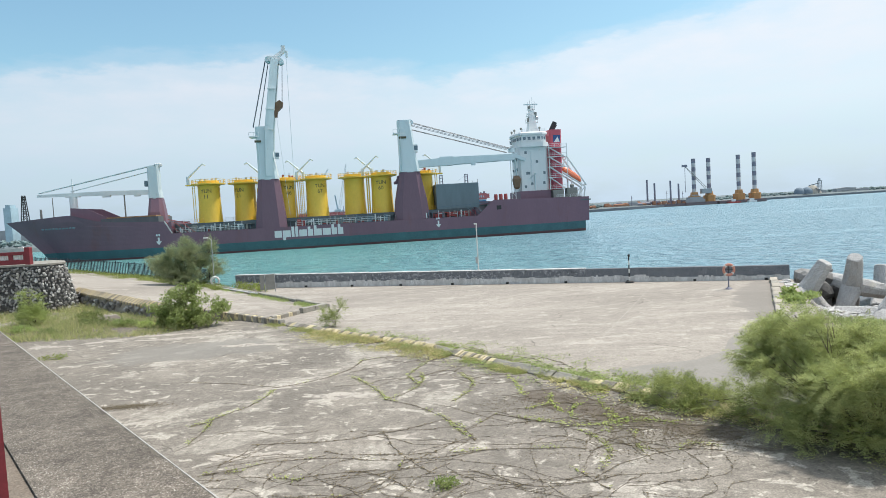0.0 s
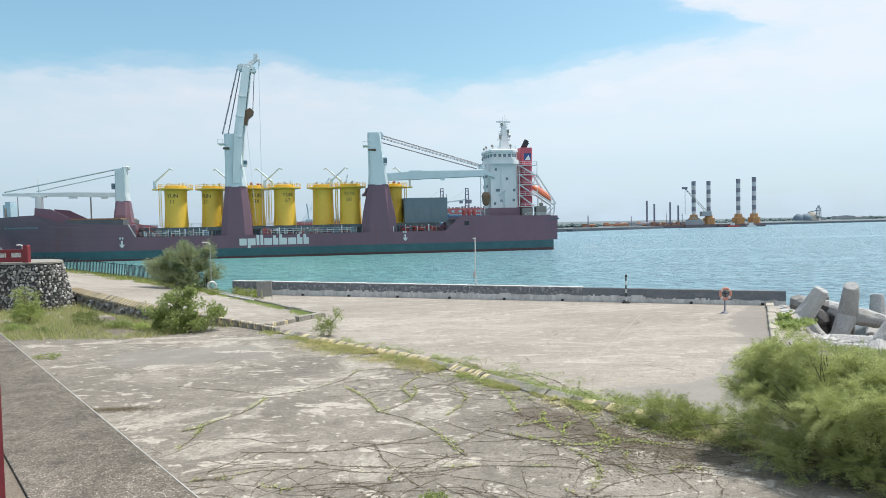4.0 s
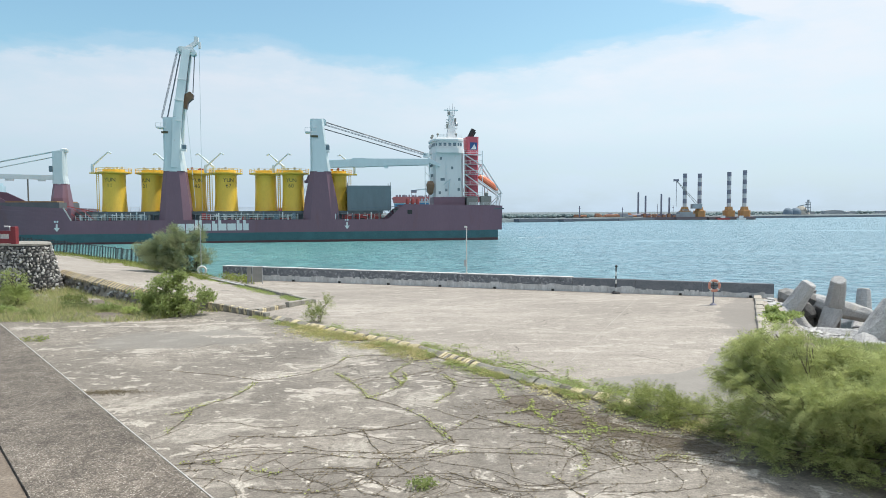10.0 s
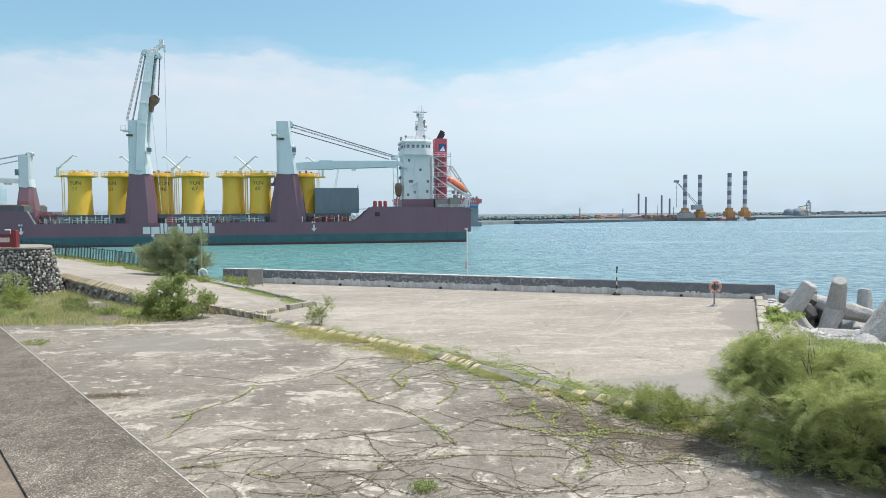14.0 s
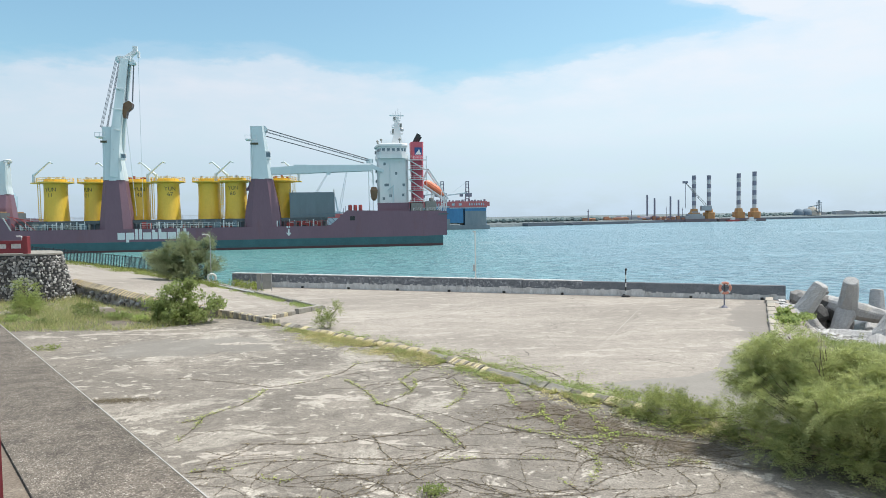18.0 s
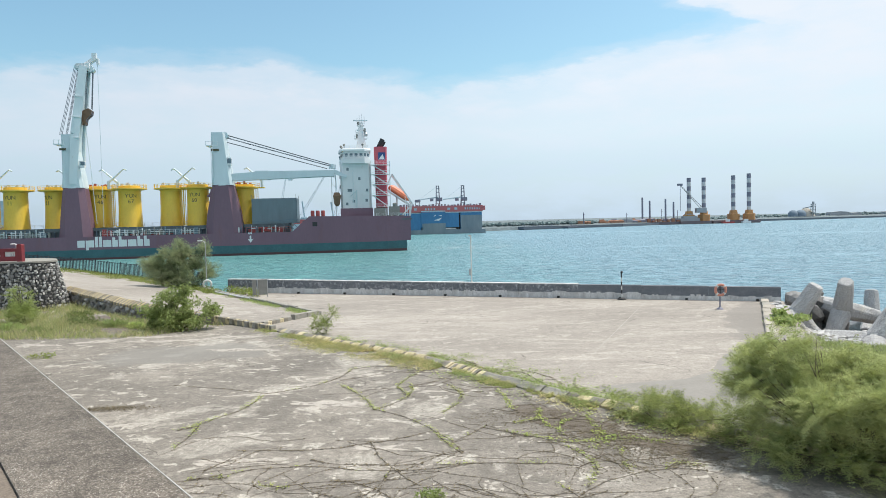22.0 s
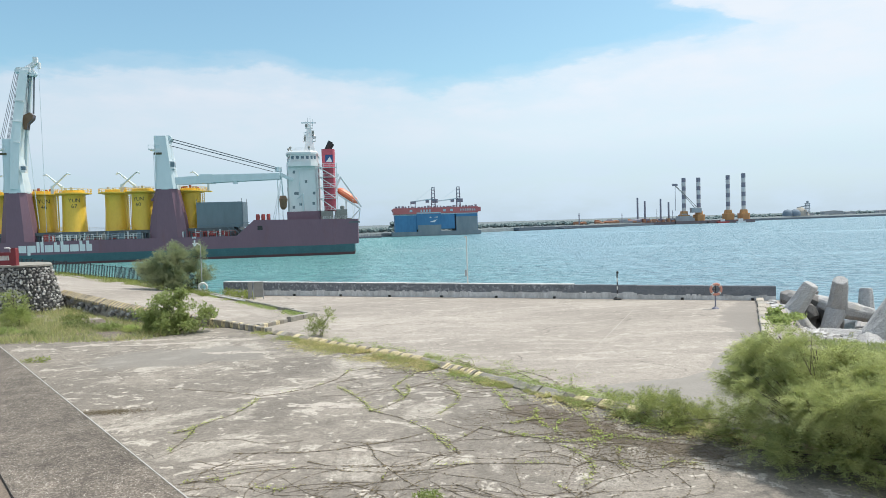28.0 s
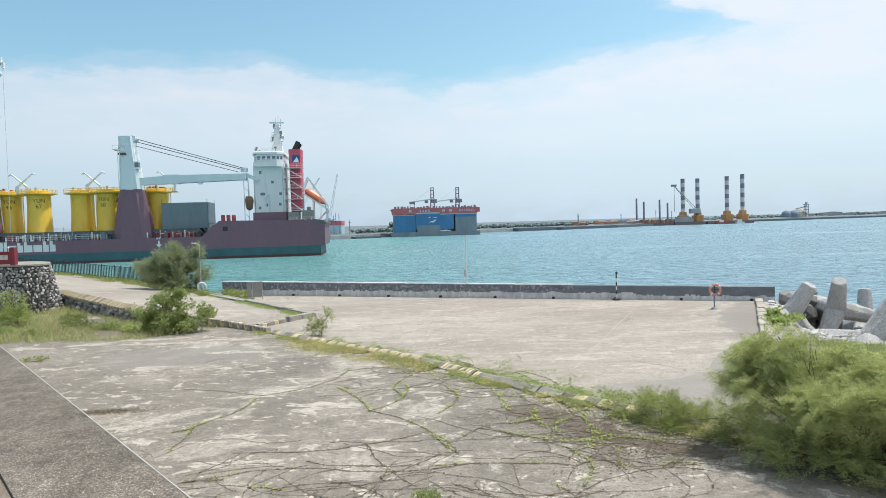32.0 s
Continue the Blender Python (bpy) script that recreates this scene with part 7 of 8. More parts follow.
solid("pipe", bm, "white_trim", "pale plastic pipe lying along the upper kerb", "pipe")

# lamp post with a white ring buoy
lamp = thing("lamp_post", "slim white lamp post with a bent head by the bushes", "lamp post", pose(-19.5, 53.6, 0.24))
bm = bmesh.new()
tube(bm, (0, 0, 0), (0, 0, 3.75), 0.038, 0.026, 8)
part("pole", bm, "steel", lamp)
bm = bmesh.new()
for i in range(4):
    a0, a1 = math.pi / 2 * i / 4, math.pi / 2 * (i + 1) / 4
    tube(bm, (-0.3 + 0.3 * math.cos(a0), 0, 3.75 + 0.25 * math.sin(a0)), (-0.3 + 0.3 * math.cos(a1), 0, 3.75 + 0.25 * math.sin(a1)), 0.03, 0.03, 7)
quad_box(bm, -0.6, -0.28, -0.1, 0.1, 3.95, 4.05)
part("head", bm, "pole_white", lamp, "bent lamp head")


def ring_mesh(R, r, n=24, k=8):
    bm = bmesh.new()
    rings = []
    for i in range(n):
        t = 2 * math.pi * i / n
        rings.append([bm.verts.new(((R + r * math.cos(2 * math.pi * j / k)) * math.cos(t), r * math.sin(2 * math.pi * j / k), (R + r * math.cos(2 * math.pi * j / k)) * math.sin(t))) for j in range(k)])
    for i in range(n):
        a, b = rings[i], rings[(i + 1) % n]
        for j in range(k):
            bm.faces.new((a[j], a[(j + 1) % k], b[(j + 1) % k], b[j])).smooth = True
    return bm


ob = solid("ring_buoy", ring_mesh(0.30, 0.085), "pole_white", "weathered white ring buoy hanging on the lamp post", "lifebuoy", where=pose(-19.38, 53.42, 0.75, 0, 0, 10))

# signboard seen from behind
sign = thing("signboard", "grey two-panel signboard on posts seen from behind", "sign", pose(-14.15, 49.5, 0, 0, 0, 62))
for y0, y1, turn in ((-0.55, 0.10, 0), (0.24, 0.52, 0)):
    bm = bmesh.new()
    quad_box(bm, -0.03, 0.03, y0, y1, 0.18, 1.32)
    part("panel", bm, "cabinet", sign, "weathered grey panel")
for y in (-0.55, 0.16, 0.5):
    bm = bmesh.new()
    tube(bm, (0.05, y, 0), (0.05, y, 1.36), 0.035, 0.035, 7)
    part("post", bm, "steel", sign)
sign.matrix_basis = pose(-14.1, 49.6, 0.012, 0, 0, 100)

# white pole on the seawall, striped pole, lifebuoy stand
pole = thing("signal_pole", "slim white pole with a small box on the seawall", "pole", pose(1.60, 47.02, 0.995))
bm = bmesh.new()
tube(bm, (0, 0, 0), (0, 0, 3.25), 0.042, 0.036, 8)
quad_box(bm, -0.09, 0.09, -0.09, 0.09, 0, 0.05)
part("pole", bm, "pole_white", pole)
bm = bmesh.new()
quad_box(bm, -0.16, 0.05, -0.1, 0.06, 3.22, 3.32)
part("cap", bm, "pole_white", pole)
bm = bmesh.new()
quad_box(bm, -0.17, -0.05, -0.08, 0.08, 0.5, 0.95)
part("junction_box", bm, "steel", pole, "small grey junction box")
sp = thing("striped_post", "black and white striped post in a dark base on the apron", "post", pose(11.08, 42.95, 0.012))
for i in range(6):
    bm = bmesh.new()
    tube(bm, (0, 0, 0.12 + i * 0.26), (0, 0, 0.12 + (i + 1) * 0.26), 0.042, 0.042, 10)
    part("band", bm, "pole_white" if i % 2 == 0 else "black", sp, "white band" if i % 2 == 0 else "black band")
bm = bmesh.new()
lathe(bm, [(0.28, 0), (0.26, 0.08), (0.10, 0.14)], 14)
part("base", bm, "black", sp, "dark round base")
bm = bmesh.new()
lathe(bm, [(0.05, 0), (0.09, 0.05), (0.07, 0.13), (0.02, 0.16)], 10, (0.02, 0, 1.68))
part("cap", bm, "black", sp)
lb = thing("lifebuoy_stand", "faded orange lifebuoy on a dark metal stand", "lifebuoy stand", pose(15.18, 37.52, 0.012))
bm = bmesh.new()
tube(bm, (0, 0, 0), (0, 0, 1.1), 0.045, 0.04, 8)
lathe(bm, [(0.20, 0), (0.19, 0.02), (0.05, 0.12)], 14)
part("stand", bm, "rig_dark", lb, "dark metal stand")
part("lifebuoy", ring_mesh(0.29, 0.075), "orange", lb, "faded orange ring", pose(0, -0.1, 1.1))
for t in (45, 135, 225, 315):
    bm = bmesh.new()
    for i in range(5):
        a0, a1 = radians(t - 9 + i * 3.6), radians(t - 9 + (i + 1) * 3.6)
        tube(bm, (0.29 * math.cos(a0), 0, 0.29 * math.sin(a0)), (0.29 * math.cos(a1), 0, 0.29 * math.sin(a1)), 0.079, 0.079, 8)
    part("pale_band", bm, "pole_white", lb, "pale band on the ring", pose(0, -0.1, 1.1))
bm = bmesh.new()
beam(bm, (-0.28, -0.02, 1.1), (0.28, -0.02, 1.1), 0.04)
beam(bm, (0, -0.02, 0.9), (0, -0.02, 1.4), 0.05)
part("bracket", bm, "black", lb)


# armour units and rocks
def armour_unit(reach):
    """Four tapered legs from one heart."""
    bm = bmesh.new()
    dirs = [Vector((0, 0, 1))]
    for i in range(3):
        t = 2 * math.pi * i / 3
        dirs.append(Vector((math.cos(t) * 0.943, math.sin(t) * 0.943, -0.333)))
    for d in dirs:
        d = d.normalized()
        u = d.orthogonal().normalized()
        w = d.cross(u)
        secs = []
        for k, r in ((0.0, 0.45), (0.25, 0.49), (0.6, 0.46), (1.0, 0.425), (1.4, 0.395), (reach - 0.06, 0.36), (reach, 0.30)):
            ring = []
            for i in range(16):
                # eight flats with worn corners
                q = (i // 2 + 0.5 + (0.36 if i % 2 else -0.36)) * math.pi / 4
                p = d * k + (u * math.cos(q) + w * math.sin(q)) * r
                ring.append(p * (1 + 0.05 * noise.noise(p * 2.2)) + Vector((0.05, 0.045, 0.05)) * noise.noise(p * 6))
            secs.append(ring)
        loft(bm, secs)
    return finish(bm)


am = armour_unit(1.90)
am.materials.append(M["armour"])
# heart, leg that rises, leg that lies, size
for heart, up, lie, big in (((19.4, 37.5, -0.5), (0.36, -0.30, 0.80), (0.92, -0.25, -0.35), 1.1), ((22.71, 38.7, -0.35), (-0.2, -0.50, 0.83), (0.98, -0.11, -0.19), 1.1), ((20.75, 32.6, -1.2), (0.5, -0.05, 0.86), (1.0, 0.05, -0.4), 1.25),
                            ((26.17, 41.5, -1.55), (0.05, 0.1, 0.95), (0.95, -0.21, -0.23), 1.05), ((27.6, 38.6, -1.6), (0.5, 0.6, 0.7), (1, -0.6, 0), 1), ((30.8, 40.5, -1.9), (-0.5, 0.1, 0.8), (0.2, -1, 0), 1), ((34.0, 44.5, -2.2), (0.2, 0.3, 0.9), (-1, 0, 0), 1), ((29.0, 34.5, -1.1), (0.3, -0.5, 0.8), (1, 0, 0), 1), ((36.5, 40.5, -2.0), (0.1, 0.3, 0.9), (0, -1, 0), 1)):
    z = Vector(up).normalized()
    q = Vector(lie)
    x = (q - z * q.dot(z)).normalized()
    y = z.cross(x)
    turn = Matrix((x, y, z)).transposed().to_4x4()
    ob = tagged(new("armour_unit", am), "weathered grey four-legged concrete armour unit on the shore", "armour unit", "armour units on the shore")
    ob.matrix_basis = Matrix.Translation(heart) @ turn @ Matrix.Scale(big, 4)
rock = []
for i in range(4):
    bm = bmesh.new()
    bmesh.ops.create_icosphere(bm, subdivisions=2, radius=1.0)
    for w in bm.verts:
        w.co *= 1 + 0.35 * noise.noise(w.co * 1.3 + Vector((i * 7, 0, 0)))
        w.co = Vector([max(-0.82, min(0.82, c)) for c in w.co])
    me = finish(bm)
    me.materials.append(M["rubble"])
    rock.append(me)
for i in range(74):
    x, y = rs2.uniform(22.5, 34), rs2.uniform(39.5, 47)
    if i < 34:
        x, y = rs2.uniform(20.1, 24.2), rs2.uniform(39.0, 43)
    s = rs2.uniform(0.4, 0.75) if i < 34 else rs2.uniform(0.3, 0.55)
    z = max(bank_z(x, y), -2.6) + rs2.uniform(-0.05, 0.25)
    if i < 34:
        z = (-2.3, -1.4, -0.75, -0.2)[i % 4] + 0.12 * (22.5 - x)
        if i % 4 == 3:
            x, y = rs2.uniform(20.4, 22.6), rs2.uniform(39.6, 41.5)
    ob = tagged(new("boulder", rock[i % 4]), "dark grey angular boulder among the armour units", "boulder", "boulders on the shore")
    ob.matrix_basis = Matrix.Translation((x, y, z)) @ Euler((rs2.uniform(0, 6), rs2.uniform(0, 6), 0)).to_matrix().to_4x4() @ Matrix.Diagonal((s * 1.3, s, s * 0.8, 1))
v, f = [], []
for i in range(5600):
    y = 29.5 + 6.5 * rs2.random()
    x = shore_x(y) + 0.5 + 9 * rs2.random() ** 1.3
    base = len(v)
    s = rs2.uniform(0.03, 0.10) * (1.9 if rs2.random() < 0.06 else 1)
    z = bank_z(x, y) + 0.02
    for dx, dy, dz in ((1, 0, 0), (0, 1, 0), (-1, 0, 0), (0, -1, 0), (0.2, 0.2, 0.7), (0, 0, -0.7)):
        v.append((x + dx * s * rs2.uniform(0.8, 1.3), y + dy * s * rs2.uniform(0.8, 1.2), z + dz * s))
    f += [(base, base + 1, base + 4), (base + 1, base + 2, base + 4), (base + 2, base + 3, base + 4), (base + 3, base, base + 4)]
raw("cobbles", v, f, "pebble", "pale cobbles along the tide line", "cobbles")
v, f = [], []
for i in range(900):
    y = 30.2 + 5.0 * rs2.random()
    x = shore_x(y) + 1.2 + 8 * rs2.random()
    base, s, t = len(v), rs2.uniform(0.04, 0.15), rs2.uniform(0, 6.28)
    z = bank_z(x, y) + 0.07
    for k in range(4):
        q = t + k * 1.57 + rs2.uniform(-0.3, 0.3)
        v.append((x + s * 1.5 * math.cos(q), y + s * math.sin(q), z + rs2.uniform(-0.02, 0.08)))
    v.append((x, y, z + s * 0.7))
    f += [(base + k, base + (k + 1) % 4, base + 4) for k in range(4)]
raw("litter", v, f, "litter", "bleached shells and washed-up litter along the tide line", "litter")

# ---- plants ----
def leaf_cloud(rng, lobes, count, length, width, per, hole=0.0, freq=1.4, shell=0.4, flop=0.5):
    """Sprays of narrow leaves filling the lobes (centre and radii), with gaps; returns vertices and faces."""
    v, f = [], []
    vol = np.array([l[3] * l[4] * l[5] for l in lobes]) ** 0.8
    pick = rng.choice(len(lobes), size=count, p=vol / vol.sum())
    for n in range(count):
        cx, cy, cz, rx, ry, rz = lobes[pick[n]]
        d = rng.normal(size=3)
        d /= np.linalg.norm(d)
        r = rng.random() ** shell * (1 + 0.16 * rng.normal())
        p = np.array((cx + d[0] * rx * r, cy + d[1] * ry * r, cz + d[2] * rz * r))
        if p[2] < 0.03:
            continue
        if hole and noise.noise(Vector(p * freq)) < hole - 0.5:
            continue
        out = d * 0.8 + np.array((0, 0, 0.55)) + rng.normal(size=3) * 0.55
        out /= np.linalg.norm(out)
        for k in range(per):
            a = out + rng.normal(size=3) * flop
            a /= np.linalg.norm(a)
            s = np.cross(a, rng.normal(size=3))
            s /= np.linalg.norm(s) + 1e-9
            L = length * rng.uniform(0.6, 1.25)
            w = width * rng.uniform(0.7, 1.2)
            b = len(v)
            tip = p + a * L - np.array((0, 0, 0.15 * L))
            mid = p + a * L * 0.5
            v += [p, mid + s * w, tip, mid - s * w]
            f.append((b, b + 1, b + 2, b + 3))
    return v, f


def frond_cloud(rng, lobes, count, length, pairs, leaflet, width, hole=0.0, freq=1.4, shell=0.4, rise=0.4, droop=0.25, level=1.0, whorl=1):
    """Feathery fronds: leaflets in pairs along a drooping rib, in whorls, filling the lobes with gaps."""
    count //= whorl
    lobes = np.array(lobes, float)
    vol = (lobes[:, 3] * lobes[:, 4] * lobes[:, 5]) ** 0.8
    pick = lobes[rng.choice(len(lobes), size=count, p=vol / vol.sum())]
    d = rng.normal(size=(count, 3))
    d /= np.linalg.norm(d, axis=1)[:, None]
    r = rng.random(count) ** shell * (1 + 0.14 * rng.normal(size=count))
    p = pick[:, :3] + d * pick[:, 3:] * r[:, None]
    keep = p[:, 2] > 0.04
    if hole:
        keep &= np.array([noise.noise(Vector(q) * freq) for q in p.tolist()]) > hole - 0.5
    p, d = p[keep], d[keep]
    a = d * 0.8 + np.array((0, 0, rise)) + rng.normal(size=p.shape) * 0.4
    if whorl > 1:
        p, a = np.repeat(p, whorl, 0), np.repeat(a, whorl, 0)
        a += rng.normal(size=p.shape) * 0.62
        p += rng.normal(size=p.shape) * length * 0.10
    n = len(p)
    a[:, 2] *= level
    a /= np.linalg.norm(a, axis=1)[:, None]
    s = np.cross(a, rng.normal(size=(n, 3)) * 0.5 + np.array((0, 0, 1)))
    s /= np.linalg.norm(s, axis=1)[:, None] + 1e-9
    L = length * rng.uniform(0.6, 1.3, n)
    quads = []
    for k in range(pairs):
        t = (k + 0.6) / pairs
        q = p + a * (L * t)[:, None]
        q[:, 2] -= droop * L * t * t
        for side in (-1, 1):
            out = s * side + a * 0.55 + rng.normal(size=(n, 3)) * 0.22
            out /= np.linalg.norm(out, axis=1)[:, None]
            size = leaflet * (1.15 - 0.6 * t) * rng.uniform(0.75, 1.2, n)
            tip = q + out * size[:, None]
            mid = q + out * (size * 0.5)[:, None]
            across = a * (width * rng.uniform(0.7, 1.2, n))[:, None]
            quads.append(np.stack((q, mid + across, tip, mid - across), 1))
    v = np.concatenate(quads).reshape(-1, 3)
    return v.tolist(), np.arange(len(v)).reshape(-1, 4).tolist()


def feathery(name, label, seed, root, lobes, count, length, pairs, leaflet, width, mat, hole=0.0, freq=1.4, r=0.05, shell=0.4, rise=0.4, droop=0.25, category="bush", level=1.0, whorl=1):
    rng = np.random.default_rng(seed)
    ob = thing(name, label, category)
    part("trunk", stems(rng, root, lobes, r), "bark", ob, "grey-brown forked stems")
    v, f = frond_cloud(rng, lobes, count, length, pairs, leaflet, width, hole, freq, shell, rise, droop, level, whorl)
    raw("crown", v, f, mat, "", "", "", ob)
    return ob


def stems(rng, root, lobes, r=0.05, n=3):
    """Forked limbs from the root into the lobes."""
    bm = bmesh.new()
    root = Vector(root)
    for cx, cy, cz, rx, ry, rz in lobes:
        mid = root.lerp(Vector((cx, cy, cz)), 0.5) + Vector(rng.normal(size=3) * 0.12)
        end = Vector((cx, cy, cz))
        tube(bm, root + Vector((rng.normal() * 0.06, rng.normal() * 0.06, 0)), mid, r, r * 0.65, 6, False)
        tube(bm, mid, end, r * 0.65, r * 0.35, 6, False)
        for i in range(n):
            d = Vector(rng.normal(size=3))
            d.z = abs(d.z)
            q = end + Vector((d.x * rx, d.y * ry, d.z * rz)) * 0.42
            tube(bm, mid.lerp(end, 0.3 + 0.6 * i / n), q, r * 0.35, r * 0.12, 5, False)
    return bm


def bush(name, label, seed, root, lobes, count, length, width, per, mat, hole=0.0, freq=1.4, r=0.05, shell=0.4, flop=0.5, category="bush"):
    rng = np.random.default_rng(seed)
    ob = thing(name, label, category)
    part("trunk", stems(rng, root, lobes, r), "bark", ob, "grey-brown forked stems")
    v, f = leaf_cloud(rng, lobes, count, length, width, per, hole, freq, shell, flop)
    raw("crown", v, f, mat, "", "", "", ob)
    return ob


def clumps(seed, lobes, each, size):
    """Small rounded sprays set over the outer side of the lobes."""
    rng = np.random.default_rng(seed)
    out = []
    for cx, cy, cz, rx, ry, rz in lobes:
        for k in range(max(3, round(each * (rx * ry * rz) ** 0.5))):
            d = rng.normal(size=3)
            d[2] = abs(d[2]) * 1.1 - 0.45
            d /= np.linalg.norm(d)
            q = rng.uniform(0.6, 1.0)
            s = size * rng.uniform(0.65, 1.45)
            out.append((cx + d[0] * rx * q, cy + d[1] * ry * q, max(0.12, cz + d[2] * rz * q), s * 1.15, s * 1.15, s * rng.uniform(0.6, 1.0)))
    return out


# near lobes at y = 12.2 are unseen, added to shade the shrub's base
BIG_SHRUB = [(7.5, 15.0, 2.0, 0.9, 0.9, 0.55), (6.7, 15.1, 1.5, 0.55, 0.6, 0.34), (7.1, 14.1, 1.5, 0.75, 0.7, 0.32), (8.8, 14.8, 1.62, 1.1, 1.0, 0.5), (10.0, 14.4, 1.5, 1.1, 1.1, 0.5), (11.3, 14.2, 1.3, 1.2, 1.2, 0.55),
             (7.6, 13.2, 1.45, 0.7, 0.6, 0.3), (8.4, 12.6, 1.5, 0.85, 0.6, 0.32), (9.5, 12.2, 1.6, 1.0, 0.7, 0.4), (9.4, 15.6, 1.3, 1.2, 0.9, 0.55), (11.0, 15.8, 1.1, 1.2, 1.0, 0.6), (9.2, 13.6, 1.72, 1.0, 0.8, 0.4), (10.6, 12.2, 1.7, 0.9, 0.8, 0.45)]
SPRIGS = [(6.9, 13.6, 0.7, 0.25, 0.25, 0.2), (6.9, 13.4, 0.2, 0.35, 0.3, 0.16), (7.7, 12.8, 0.5, 0.28, 0.25, 0.2), (8.2, 12.3, 0.2, 0.35, 0.25, 0.16), (8.9, 12.1, 0.7, 0.3, 0.25, 0.22), (9.2, 11.9, 0.25, 0.35, 0.3, 0.2)]
FILL = [(7.3, 14.7, 0.75, 0.6, 0.55, 0.6), (7.4, 13.9, 0.6, 0.6, 0.5, 0.55), (6.7, 14.0, 0.4, 0.5, 0.45, 0.42), (7.0, 13.4, 0.35, 0.5, 0.4, 0.38), (7.7, 12.9, 0.35, 0.5, 0.4, 0.38), (8.0, 13.4, 0.65, 0.7, 0.5, 0.6), (8.8, 12.9, 0.7, 0.8, 0.5, 0.6), (9.7, 12.6, 0.75, 0.8, 0.5, 0.65), (8.4, 14.2, 1.0, 0.9, 0.7, 0.6), (9.6, 13.6, 1.0, 1.0, 0.7, 0.65)]
feathery("shrub", "large feathery green shrub beside the apron, casting dark shade", 1, (8.6, 14.2, 0), BIG_SHRUB + SPRIGS + FILL + clumps(5, BIG_SHRUB, 34, 0.25), 44000, 0.36, 8, 0.085, 0.0092, "leaf", 0.36, 2.0, 0.025, 0.45, 0.16, 0.3, level=0.6, whorl=7)
feathery("shrub", "low feathery fresh-green shrub growing through the kerb", 2, (5.4, 17.0, 0),
     [(5.0, 17.5, 0.25, 0.5, 0.45, 0.3), (5.5, 17.1, 0.36, 0.65, 0.55, 0.42), (6.1, 16.7, 0.3, 0.6, 0.5, 0.36), (5.5, 16.3, 0.12, 0.4, 0.35, 0.16), (6.3, 15.5, 0.12, 0.45, 0.4, 0.18), (6.8, 16.9, 0.2, 0.5, 0.4, 0.3), (4.7, 18.0, 0.2, 0.4, 0.4, 0.26), (7.0, 15.9, 0.28, 0.5, 0.4, 0.3), (7.6, 16.3, 0.3, 0.5, 0.45, 0.34)],
     3500, 0.30, 5, 0.09, 0.011, "leaf_pale", 0.42, 2.6, 0.015, 0.5, 0.45, level=0.7)
bush("broadleaf_bush", "bright green broad-leaved bush at the foot of the ramp", 3, (-14.0, 34.7, 0),
     [(-14.4, 34.7, 1.5, 0.95, 0.9, 0.75), (-15.4, 34.6, 0.9, 0.95, 0.8, 0.75), (-13.2, 34.7, 0.95, 0.85, 0.8, 0.7), (-13.9, 34.2, 0.6, 1.5, 0.8, 0.6), (-12.4, 34.9, 1.0, 0.55, 0.5, 0.3), (-13.8, 34.9, 2.0, 0.4, 0.4, 0.4), (-15.3, 34.9, 0.45, 0.7, 0.7, 0.45)],
     5800, 0.135, 0.030, 4, "leaf_bush", 0.43, 1.8, 0.035, 0.5, 0.8)
feathery("tree", "wispy grey-green coastal tree beside the fence", 4, (-22.3, 54.9, 0.3),
     [(-22.3, 54.9, 2.6, 1.15, 1.0, 1.1), (-23.9, 55.0, 2.0, 1.1, 1.0, 0.8), (-20.9, 54.8, 1.9, 1.1, 1.0, 0.9), (-22.2, 54.6, 1.2, 2.1, 1.1, 0.8), (-21.2, 55.0, 3.0, 0.7, 0.7, 0.75), (-23.4, 55.0, 3.2, 0.4, 0.45, 0.8), (-19.9, 54.6, 1.1, 0.7, 0.7, 0.6), (-20.1, 55.0, 3.3, 0.3, 0.4, 0.8), (-22.2, 54.9, 3.7, 0.35, 0.4, 0.55), (-25.0, 55.0, 2.2, 0.5, 0.5, 0.5), (-19.2, 54.8, 2.0, 0.4, 0.4, 0.5)],
     10000, 0.55, 5, 0.19, 0.019, "leaf_grey", 0.45, 1.15, 0.05, 0.55, 0.8, 0.1, "tree")
feathery("shrub", "young feathery green bush before the stone wall", 5, (-24.5, 38.2, 0),
     [(-24.6, 38.2, 1.2, 0.5, 0.5, 0.7), (-24.3, 38.0, 0.5, 0.5, 0.5, 0.45), (-24.9, 38.2, 0.6, 0.5, 0.5, 0.55), (-24.7, 38.2, 1.9, 0.28, 0.3, 0.4), (-25.1, 38.2, 1.7, 0.2, 0.2, 0.3)],
     1300, 0.4, 5, 0.12, 0.017, "leaf_fresh", 0.3, 1.6, 0.03)
feathery("weed", "sparse feathery weed growing from the kerb corner", 6, (-6.1, 32.1, 0), [(-6.1, 32.1, 0.4, 0.4, 0.35, 0.4), (-5.75, 32.1, 0.85, 0.3, 0.25, 0.4), (-6.4, 32.2, 0.65, 0.3, 0.25, 0.3), (-5.55, 32.2, 1.1, 0.12, 0.12, 0.2), (-6.5, 32.2, 0.3, 0.3, 0.2, 0.25)], 520, 0.3, 5, 0.085, 0.011, "leaf_fresh", 0.25, 2.4, 0.016, 0.5, 0.7, category="weed")
